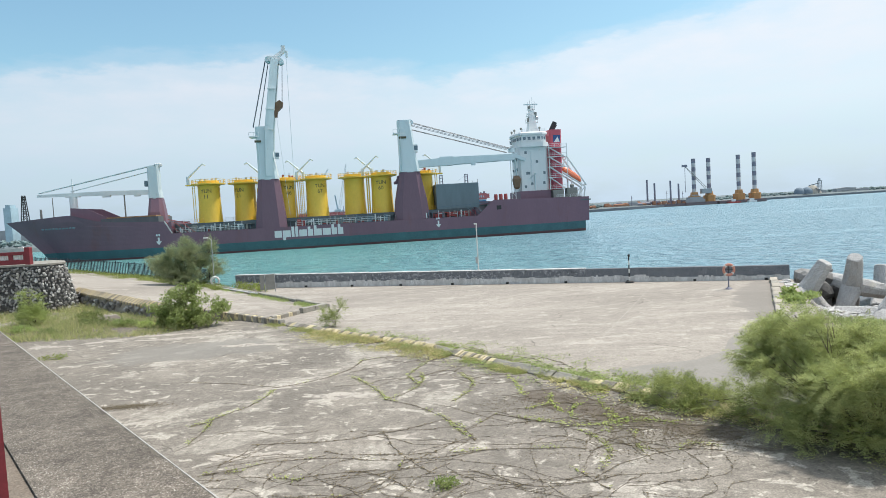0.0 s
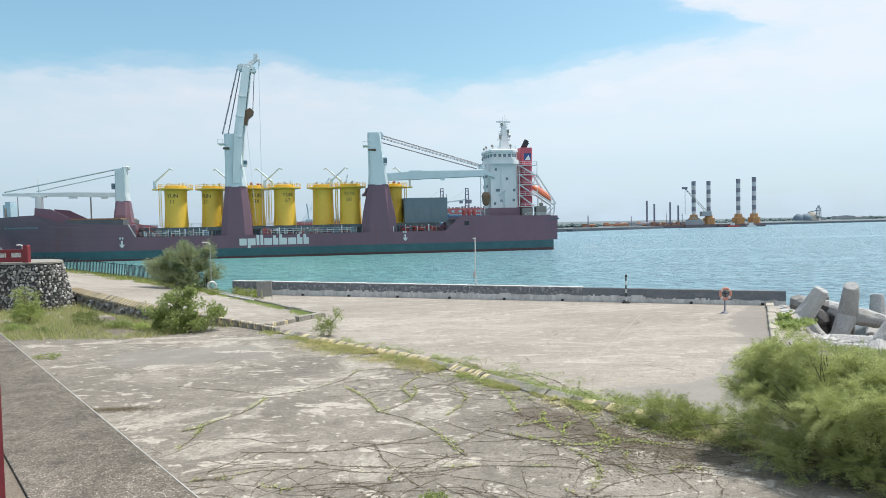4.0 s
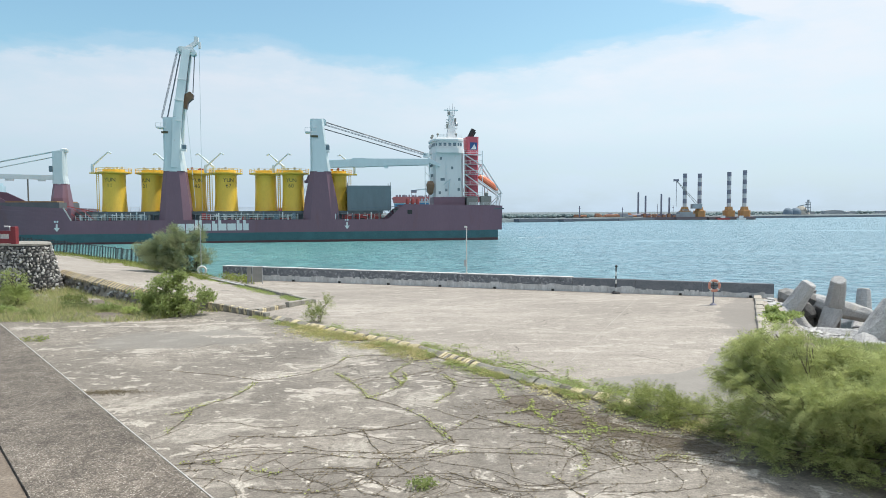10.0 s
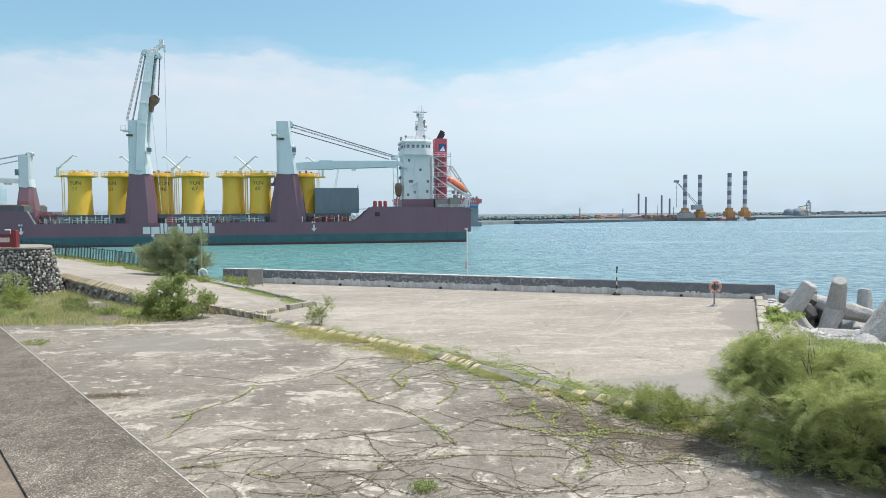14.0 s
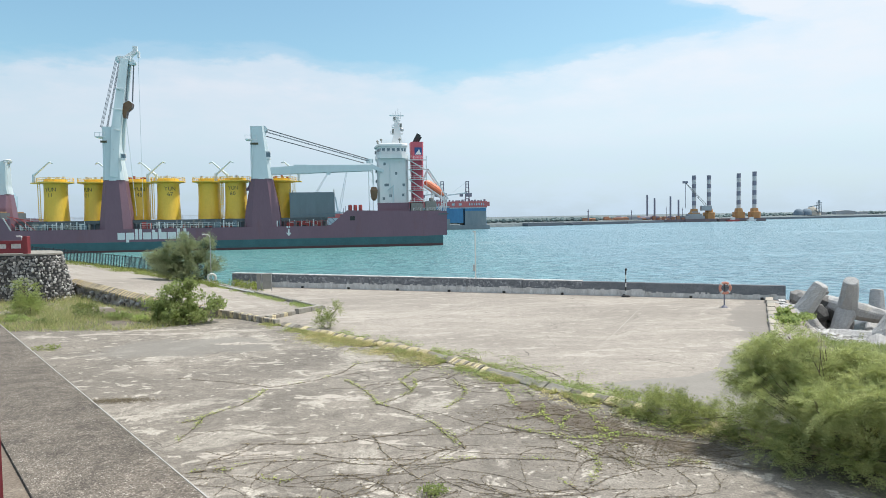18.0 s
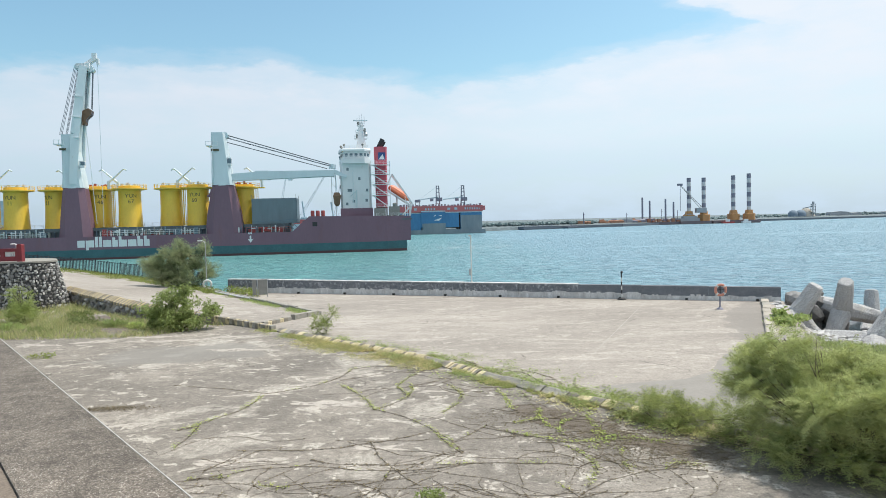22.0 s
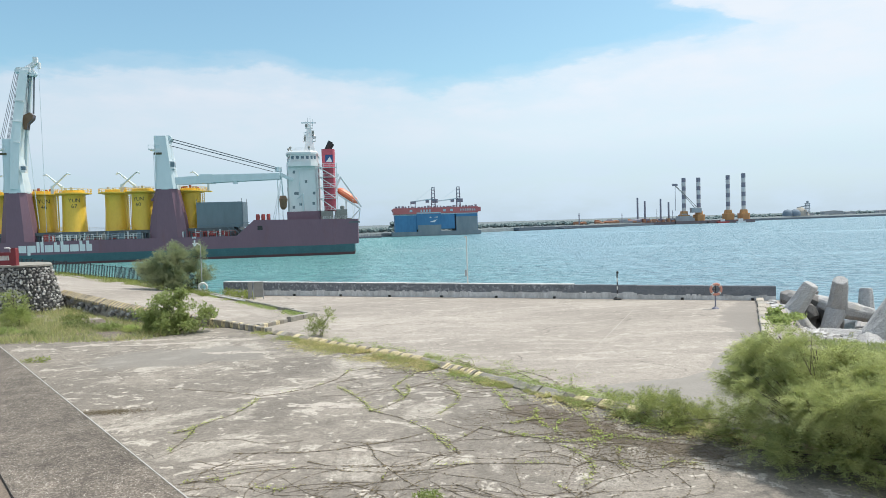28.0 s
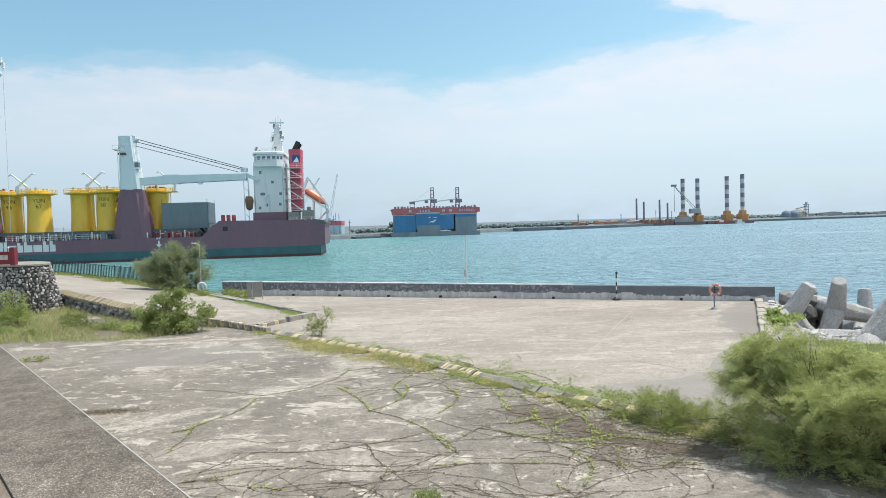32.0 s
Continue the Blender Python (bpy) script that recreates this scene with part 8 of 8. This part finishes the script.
bush("weed", "bright green creeping weed at the wall's end", 7, (16.6, 32.0, 0), [(15.8, 31.8, 0.12, 0.6, 0.7, 0.2), (16.6, 32.6, 0.1, 0.6, 0.6, 0.22), (16.5, 33.4, 0.25, 0.4, 0.4, 0.35), (17.5, 33.2, 0.0, 0.45, 0.5, 0.25)], 560, 0.2, 0.06, 3, "leaf_broad", 0.1, 2.0, 0.015, category="weed")
bush("weed", "small leafy weed in a slab crack", 8, (-0.5, 12.6, 0), [(-0.5, 12.6, 0.08, 0.28, 0.2, 0.12), (-0.3, 12.7, 0.06, 0.2, 0.15, 0.1)], 260, 0.06, 0.014, 3, "leaf_broad", 0.0, 2.0, 0.006, category="weed")
bush("weed", "yellowing weed by the signboard", 9, (-15.2, 50.6, 0), [(-15.6, 51.0, 0.2, 0.8, 0.5, 0.35), (-14.6, 50.2, 0.2, 0.6, 0.4, 0.3), (-16.8, 52.2, 0.3, 0.8, 0.5, 0.35)], 420, 0.25, 0.03, 3, "vine", 0.2, 2.0, 0.015, category="weed")


def blades(rng, spots, height, width, lean=0.35):
    """Grass blades, one triangle each, at the spots."""
    v, f = [], []
    for x, y, z, k in spots:
        h = height * k * rng.uniform(0.5, 1.25)
        t = rng.uniform(0, 6.28)
        dx, dy = rng.normal(scale=lean * h), rng.normal(scale=lean * h)
        w = width * rng.uniform(0.7, 1.3)
        b = len(v)
        v += [(x - w * math.cos(t), y - w * math.sin(t), z), (x + w * math.cos(t), y + w * math.sin(t), z), (x + dx, y + dy, z + h)]
        f.append((b, b + 1, b + 2))
    return v, f


rg = np.random.default_rng(12)
# along the kerb: thick straw-green tufts up the slope, thin ones elsewhere
green, straw = [], []
for i in range(40000):
    s = rg.uniform(-9.0, 19.5) if i < 30000 else rg.uniform(-3.0, 15.0)
    thick = 1.15 if 6.5 < s < 14.5 else 0.6 if s > 14.5 else 0.32
    a = 0.14 + abs(rg.normal()) * thick * 0.6
    p = kerb_at(s, a)
    if noise.noise(Vector((p.x * 0.9, p.y * 0.9, 4))) + 0.5 * noise.noise(Vector((p.x * 3, p.y * 3, 2))) < (-0.38 if 6.5 < s < 14.5 else -0.25 if s > 14.5 else -0.02) + 0.2 * a:
        continue
    (green if rg.random() < (0.3 if 6.5 < s < 14.5 else 0.55) else straw).append((p.x, p.y, 0, max(0.3, 1 - a * 0.7) * (1.1 if 6.5 < s < 14.5 else 0.65)))
for i in range(8000):
    s = rg.uniform(-9.0, 8.0)
    a = -0.14 - abs(rg.normal()) * 0.55
    p = kerb_at(s, a)
    if noise.noise(Vector((p.x * 0.9, p.y * 0.9, 8))) + 0.5 * noise.noise(Vector((p.x * 3, p.y * 3, 2))) < 0.2:
        continue
    (green if rg.random() < 0.6 else straw).append((p.x, p.y, 0.012, 0.5))
v, f = blades(rg, green, 0.21, 0.007, 0.75)
raw("grass", v, f, "leaf_fresh", "fresh green grass growing along the kerb", "grass")
v, f = blades(rg, straw, 0.26, 0.007, 0.7)
raw("grass", v, f, "grass", "straw-coloured grass growing along the kerb", "grass")
# weedy corner before the stone wall
spots = []
for i in range(42000):
    x, y = rg.uniform(-31, -11.5), rg.uniform(32.4, 48)
    edge = 32.2 + 1.6 * noise.noise(Vector((x * 0.35, 0, 2))) + max(0, (x + 17) * 0.42)
    lim = np.interp(-x, [11.7, 14.1, 17.4, 22.4, 28.0], [35.7, 36.4, 38.2, 42.7, 48.0])
    if y < edge or y > lim or noise.noise(Vector((x * 0.5, y * 0.5, 6))) < -0.28:
        continue
    spots.append((x, y, 0, 0.55 + 0.7 * max(0, noise.noise(Vector((x * 0.3, y * 0.3, 1))) + 0.4)))
v, f = blades(rg, [p for i, p in enumerate(spots) if i % 5 < 3], 0.36, 0.013, 0.65)
raw("weeds", v, f, "leaf_fresh", "green weeds among the grass before the stone wall", "weeds")
v, f = blades(rg, [p for i, p in enumerate(spots) if i % 5 > 2], 0.42, 0.012, 0.5)
raw("grass", v, f, "grass", "tall mixed grass and weeds before the stone wall", "grass")
# strip beside the fence
spots = []
for i in range(15000):
    t = rg.uniform(3.2, 7.9)
    k = int(t)
    p = RAMP_FAR[k].lerp(RAMP_FAR[k + 1], t - k)
    a = rg.uniform(-1.0 - 0.75 * (t - 3.2), 0.6)
    if noise.noise(Vector((p.x * 0.4, a, 6))) < -0.2:
        continue
    spots.append((p.x + a * 0.6, p.y + a * 0.8, p.z, 1.0))
v, f = blades(rg, spots, 0.30, 0.035, 0.9)
raw("grass", v, f, "vine", "yellow-green grass strip beside the fence", "grass")
# bank beyond the big shrub
spots = []
for i in range(16000):
    x, y = rg.uniform(11, 26), rg.uniform(15, 30.5)
    if x < shore_x(y) + 0.5:
        continue
    spots.append((x, y, bank_z(x, y) - 0.03, 0.45 if y > 25 else 1.0))
v, f = blades(rg, spots, 0.55, 0.03, 0.6)
raw("grass", v, f, "leaf_broad", "bright green ground cover on the bank", "grass")
# weeds along ramp kerb and upper kerb
spots = []
for i in range(5200):
    t = rg.uniform(0, 3.9)
    k = int(t)
    p = RAMP_FAR[k].lerp(RAMP_FAR[k + 1], t - k)
    a = -0.12 - abs(rg.normal()) * 0.3
    if noise.noise(Vector((p.x * 0.7, p.y * 0.7, 6))) < -0.05:
        continue
    spots.append((p.x + a * 0.75, p.y + a * 0.65, p.z, 1.0))
v, f = blades(rg, spots, 0.2, 0.015, 0.5)
raw("grass", v, f, "leaf_broad", "green grass tufts along the upper kerb", "grass")

# vines creeping over the slab: dark stems beaded with dry leaves, some with yellow-green leaves
sv, sf, yv, yf, gv, gf = [], [], [], [], [], []


def leaf_at(lv, lf, cx, cy, cz, q):
    t, tilt, b = rg.uniform(0, 6.28), rg.normal(scale=0.35), len(lv)
    lv.extend([(cx, cy, cz), (cx + q * math.cos(t - 0.6), cy + q * math.sin(t - 0.6), cz + 0.012), (cx + 1.7 * q * math.cos(t), cy + 1.7 * q * math.sin(t), max(0.012, cz + tilt * q)), (cx + q * math.cos(t + 0.6), cy + q * math.sin(t + 0.6), cz + 0.012)])
    lf.append((b, b + 1, b + 2, b + 3))


def vine(p, heading, length, leafy, r=0.004, sweep=0.0):
    x, y = p
    step = 0.11
    for i in range(int(length / step)):
        heading += rg.normal(scale=0.15) + sweep * step + 0.16 * noise.noise(Vector((x * 0.6, y * 0.6, 9)))
        xb, yb = x + step * math.cos(heading), y + step * math.sin(heading)
        # stays on the slab, clear of the kerb
        if (Vector((xb, yb, 0)) - KERB_A).dot(KERB_UP) > -0.2 or yb < 6:
            break
        n = Vector((-(yb - y), xb - x, 0)).normalized() * r
        b = len(sv)
        sv.extend([(x - n.x, y - n.y, 0.008), (x, y, 0.015), (x + n.x, y + n.y, 0.008), (xb - n.x, yb - n.y, 0.008), (xb, yb, 0.015), (xb + n.x, yb + n.y, 0.008)])
        sf.extend([(b, b + 1, b + 4, b + 3), (b + 1, b + 2, b + 5, b + 4)])
        if leafy and noise.noise(Vector((x * 1.5, y * 1.5, leafy))) > 0.0:
            for k in range(5):
                leaf_at(yv, yf, x + rg.normal(scale=0.045), y + rg.normal(scale=0.045), 0.02 + abs(rg.normal(scale=0.035)), rg.uniform(0.026, 0.052))
        elif rg.random() < 0.75:
            for k in range(2):
                leaf_at(gv, gf, x + rg.normal(scale=0.012), y + rg.normal(scale=0.012), 0.014, rg.uniform(0.016, 0.034))
        x, y = xb, yb


def strand(x0, y0, x1, y1, bow, leafy, lift=0.0):
    """A long runner from one place to another, bowed aside, with leaves thick (4), in beads (1 to 3) or dry (0)."""
    a, b = Vector((x0, y0, 0)), Vector((x1, y1, 0))
    lo, hi = 0.008 + lift, 0.017 + lift
    d = b - a
    side = Vector((-d.y, d.x, 0)).normalized()
    n = max(3, int(d.length / 0.09))
    last = None
    for i in range(n + 1):
        t = i / n
        p = a + d * t + side * (bow * 4 * t * (1 - t) + 0.10 * noise.noise(Vector((x0 + t * d.length * 1.3, y0, 3))))
        if last is not None:
            w = Vector((last.y - p.y, p.x - last.x, 0)).normalized() * 0.0032
            k = len(sv)
            sv.extend([(last.x - w.x, last.y - w.y, lo), (last.x, last.y, hi), (last.x + w.x, last.y + w.y, lo), (p.x - w.x, p.y - w.y, lo), (p.x, p.y, hi), (p.x + w.x, p.y + w.y, lo)])
            sf.extend([(k, k + 1, k + 4, k + 3), (k + 1, k + 2, k + 5, k + 4)])
        last = p
        dense = noise.noise(Vector((p.x * 1.4, p.y * 1.4, 7)))
        if leafy and dense > (0.15, -0.05, -0.3, -0.6)[leafy - 1]:
            wide = (0.03, 0.04, 0.055, 0.10)[leafy - 1]
            for k in range((3, 4, 6, 12)[leafy - 1]):
                leaf_at(yv, yf, p.x + rg.normal(scale=wide), p.y + rg.normal(scale=wide), 0.02 + abs(rg.normal(scale=0.03)), rg.uniform(0.014, 0.034))
        if rg.random() < 0.6:
            for k in range(3):
                leaf_at(gv, gf, p.x + rg.normal(scale=0.016), p.y + rg.normal(scale=0.016), 0.014 + lift, rg.uniform(0.02, 0.044))


for spec in ((-7.2, 17.3, -5.9, 20.6, -0.32, 3), (-6.0, 20.9, -3.6, 24.2, -0.65, 2), (-3.6, 24.2, -1.2, 23.9, 0.51, 1), (-3.6, 21.8, -2.2, 18.9, 0.11, 3),
             (-2.2, 18.9, 0.2, 15.2, 0.37, 2), (-2.2, 18.9, -1.4, 21.8, -0.47, 3), (-1.4, 20.5, -1.2, 23.2, 0.34, 3), (-5.1, 15.6, -0.5, 16.8, -0.52, 0),
             (-5.5, 13.8, -2.0, 14.2, 0.47, 1), (-2.0, 14.2, 0.2, 14.4, -0.18, 0), (-3.2, 14.9, -0.7, 14.5, -0.20, 0), (-4.0, 12.9, -1.1, 12.5, 0.93, 0), (-3.5, 12.5, -1.4, 13.9, -0.71, 1)):
    strand(*spec)
for spec in ((-1.4, 13.9, -0.2, 15.2, -0.07, 0), (-9.3, 22.3, -6.0, 21.0, 0.09, 0), (-2.0, 16.1, -0.7, 13.3, -0.15, 0), (-0.3, 18.4, 0.0, 21.4, -0.44, 3),
             (0.0, 21.4, -1.2, 21.4, -0.6, 1), (-5.6, 13.8, -4.8, 14.0, 0.01, 3), (-6.7, 15.9, -6.8, 17.8, -0.03, 3), (-4.0, 13.5, -3.4, 13.3, 0.0, 3),
             (-0.4, 16.5, 0.2, 15.1, -0.01, 3), (0.8, 17.0, 3.0, 15.9, -0.17, 2), (3.5, 17.8, 3.6, 16.1, 0.12, 3)):
    strand(*spec)
for spec in ((3.4, 15.6, 5.0, 15.6, 0.27, 4), (4.0, 15.6, 3.7, 13.9, -0.05, 3), (2.7, 15.4, 2.7, 13.1, 0.30, 3), (-0.3, 14.4, 2.7, 14.2, 0.15, 2), (2.1, 13.2, 2.6, 12.2, -0.03, 2),
             (4.5, 13.9, 5.3, 14.0, 0.25, 3), (5.3, 14.0, 2.4, 12.6, -0.39, 0), (0.8, 17.0, 0.0, 15.7, -0.05, 1)):
    strand(*spec)
# dry runners lying over the apron beside the kerb
for i in range(26):
    s = rg.uniform(-8.5, 5.5)
    q, w = kerb_at(s, -0.35 - abs(rg.normal()) * 0.5), kerb_at(s + rg.uniform(0.8, 2.4), -0.35 - abs(rg.normal()) * 0.7)
    strand(q.x, q.y, w.x, w.y, rg.normal(scale=0.25), (0, 0, 1, 2)[i % 4], 0.014)
for i in range(46):
    vine((rg.uniform(-4.5, 6.0), rg.uniform(9.3, 16.5)), rg.choice((0.0, 3.14)) + rg.normal(scale=0.5), rg.uniform(1.2, 5.0), 0, 0.0019, rg.normal(scale=0.16))
for i in range(60):
    # tangles
    cx, cy = ((4.4, 14.2), (2.2, 12.0), (-1.6, 13.2), (3.4, 15.8), (-4.7, 13.6), (0.4, 13.0))[i % 6]
    vine((cx + rg.normal(scale=0.9), cy + rg.normal(scale=0.4)), rg.uniform(0, 6.28), rg.uniform(0.8, 2.6), 0, 0.0022, rg.normal(scale=0.3))
for i in range(40):
    q = kerb_at(rg.uniform(-6, 8), 0.5)
    vine((q.x, q.y), math.atan2(-KERB_UP.y, -KERB_UP.x) + rg.normal(scale=0.7), rg.uniform(1.5, 6.0), i + 1 if i % 5 == 0 else 0, 0.0026, rg.normal(scale=0.15))
raw("vine_stems", sv, sf, "stem", "dark dry vine stems creeping over the slab", "vines")
raw("vine_leaves", gv, gf, "dry", "small dry brown leaves along the creeping vines", "vine leaves")
raw("vine_leaves", yv, yf, "vine", "small yellow-green leaves along the creeping vines", "vine leaves")
# crumbs of soil and rotted leaf round the dark patches
cv, cf = [], []
for i in range(10500):
    cx, cy, sx, sy = ((3.6, 16.9, 1.4, 0.8), (4.9, 15.4, 1.3, 0.6), (2.2, 17.9, 1.0, 0.5), (4.0, 16.3, 1.0, 0.5), (5.2, 14.9, 1.2, 0.4), (4.4, 14.2, 1.5, 0.5), (-10.0, 19.6, 0.55, 0.16))[i % 7]
    x, y = cx + rg.normal(scale=sx), cy + rg.normal(scale=sy)
    if (Vector((x, y, 0)) - KERB_A).dot(KERB_UP) > -0.2:
        continue
    leaf_at(cv, cf, x, y, 0.012, rg.uniform(0.01, 0.03))
raw("leaf_litter", cv, cf, "dry", "dry brown leaf litter on the slab", "leaf litter")

# low creepers matted along the kerb
cv, cf = [], []
for i in range(30000):
    s = rg.uniform(-9.5, 17)
    a = rg.normal(scale=0.5) - 0.1
    p = kerb_at(s, a)
    if abs(a) < 0.13 and rg.random() < 0.75:
        continue
    if noise.noise(Vector((p.x * 0.9, p.y * 0.9, 3))) < (-0.06 if s < 4 else 0.14):
        continue
    t, q, z = rg.uniform(0, 6.28), rg.uniform(0.025, 0.055), 0.02 + abs(rg.normal(scale=0.07)) + (0.14 if abs(a) < 0.13 else 0)
    b = len(cv)
    cv.extend([(p.x, p.y, z), (p.x + q * math.cos(t - 0.6), p.y + q * math.sin(t - 0.6), z + 0.01), (p.x + 1.7 * q * math.cos(t), p.y + 1.7 * q * math.sin(t), z + rg.normal(scale=0.5) * q), (p.x + q * math.cos(t + 0.6), p.y + q * math.sin(t + 0.6), z + 0.01)])
    cf.append((b, b + 1, b + 2, b + 3))
# yellow-green mat spilling from the kerb onto the slab
mv, mf = [], []
for i in range(15000):
    s = rg.uniform(5.8, 15.0) if i % 3 else rg.uniform(-6, 6)
    a = 0.1 + abs(rg.normal()) * (0.55 if i % 3 else 0.4)
    p = kerb_at(s, a)
    if noise.noise(Vector((p.x * 0.8, p.y * 0.8, 13))) + 0.5 * noise.noise(Vector((p.x * 3.5, p.y * 3.5, 3))) < (-0.12 if i % 3 else 0.12):
        continue
    leaf_at(mv, mf, p.x, p.y, 0.03 + abs(rg.normal(scale=0.06)) * max(0.2, 1 - a), rg.uniform(0.025, 0.05))
raw("creeper", mv, mf, "grass", "yellow-green creeper spilling from the kerb", "creeper")
# and thin runners out over the apron
for i in range(16000):
    s = rg.uniform(-8, 7)
    p = kerb_at(s, -0.2 - abs(rg.normal()) * 0.9)
    if noise.noise(Vector((p.x * 1.1, p.y * 1.1, 5))) + 0.6 * noise.noise(Vector((p.x * 4, p.y * 4, 7))) < 0.14:
        continue
    leaf_at(cv, cf, p.x, p.y, 0.03 + abs(rg.normal(scale=0.03)), rg.uniform(0.02, 0.045))
raw("creeper", cv, cf, "leaf_broad", "low green creeper matted over the kerb", "creeper")
for k, (x, y, r) in enumerate(((-20.5, 37.0, 0.8), (-22.5, 40.2, 0.7), (-18.4, 36.2, 0.6), (-26.6, 41.2, 0.9), (-16.6, 35.4, 0.5), (-21.4, 34.6, 0.5), (-23.6, 35.6, 0.6))):
    bush("weed", "leafy green weed clump in the grass", 40 + k, (x, y, 0), [(x, y, r * 0.3, r, r * 0.7, r * 0.36), (x + r * 0.9, y, r * 0.2, r * 0.7, r * 0.5, r * 0.25), (x - r * 0.8, y + 0.2, r * 0.25, r * 0.5, r * 0.4, r * 0.3)], 300, 0.17, 0.026, 3, ("leaf_broad", "leaf_fresh", "leaf_broad")[k % 3], 0.3, 2.2, 0.015, category="weed")
bush("weed", "yellowing weed tuft in a crack by the terrace", 61, (-16.9, 27.7, 0), [(-16.9, 27.7, 0.08, 0.45, 0.2, 0.14), (-17.5, 27.6, 0.06, 0.4, 0.15, 0.1)], 160, 0.09, 0.016, 3, "vine", 0.0, 2.0, 0.006, category="weed")

# ---- the terrace underfoot ----
EDGE, EDIR = Vector((-1.08, 3.0, 0)), Vector((-0.652, 0.758, 0)).normalized()
bm = bmesh.new()
bar_between(bm, EDGE, EDIR, -14, 34, 0.0, 0.633, 3.86, 4.0)
solid("coping", bm, "coping", "grey washed-aggregate coping along the terrace edge", "coping", kind="structure")
bm = bmesh.new()
bar_between(bm, EDGE, EDIR, -14, 34, -0.003, 0.004, 3.988, 4.003)
solid("coping_arris", bm, "arris", "thin pale worn edge of the coping", "coping edge", kind="structure")
bm = bmesh.new()
bar_between(bm, EDGE, EDIR, -14, 34, 0.06, 0.60, -0.5, 3.86)
solid("terrace_wall", bm, "wall_base", "plain retaining wall under the terrace", "wall", kind="structure")
bm = bmesh.new()
bar_between(bm, EDGE, EDIR, -14, 34, 0.637, 40.0, 3.70, 3.985)
solid("floor", bm, "terrace", "brown paved terrace floor", "floor", kind="structure")
post = thing("red_post", "red painted concrete railing post on the terrace", "post", pose(-1.668, 2.14, 3.90, 0, 0, 40))
bm = bmesh.new()
loft(bm, [[(sx * w, sy * w, z) for sx, sy in ((-1, -1), (1, -1), (1, 1), (-1, 1))] for z, w in ((0, 0.14), (1.16, 0.14), (1.20, 0.11))])
part("shaft", bm, "red_paint", post)


# ---- what moves ----
def motions():
    walk(ship, SHIP_WAY)
    for ob, place in riders:
        walk(ob, [(t, m @ place) for t, m in SHIP_WAY])


motions()
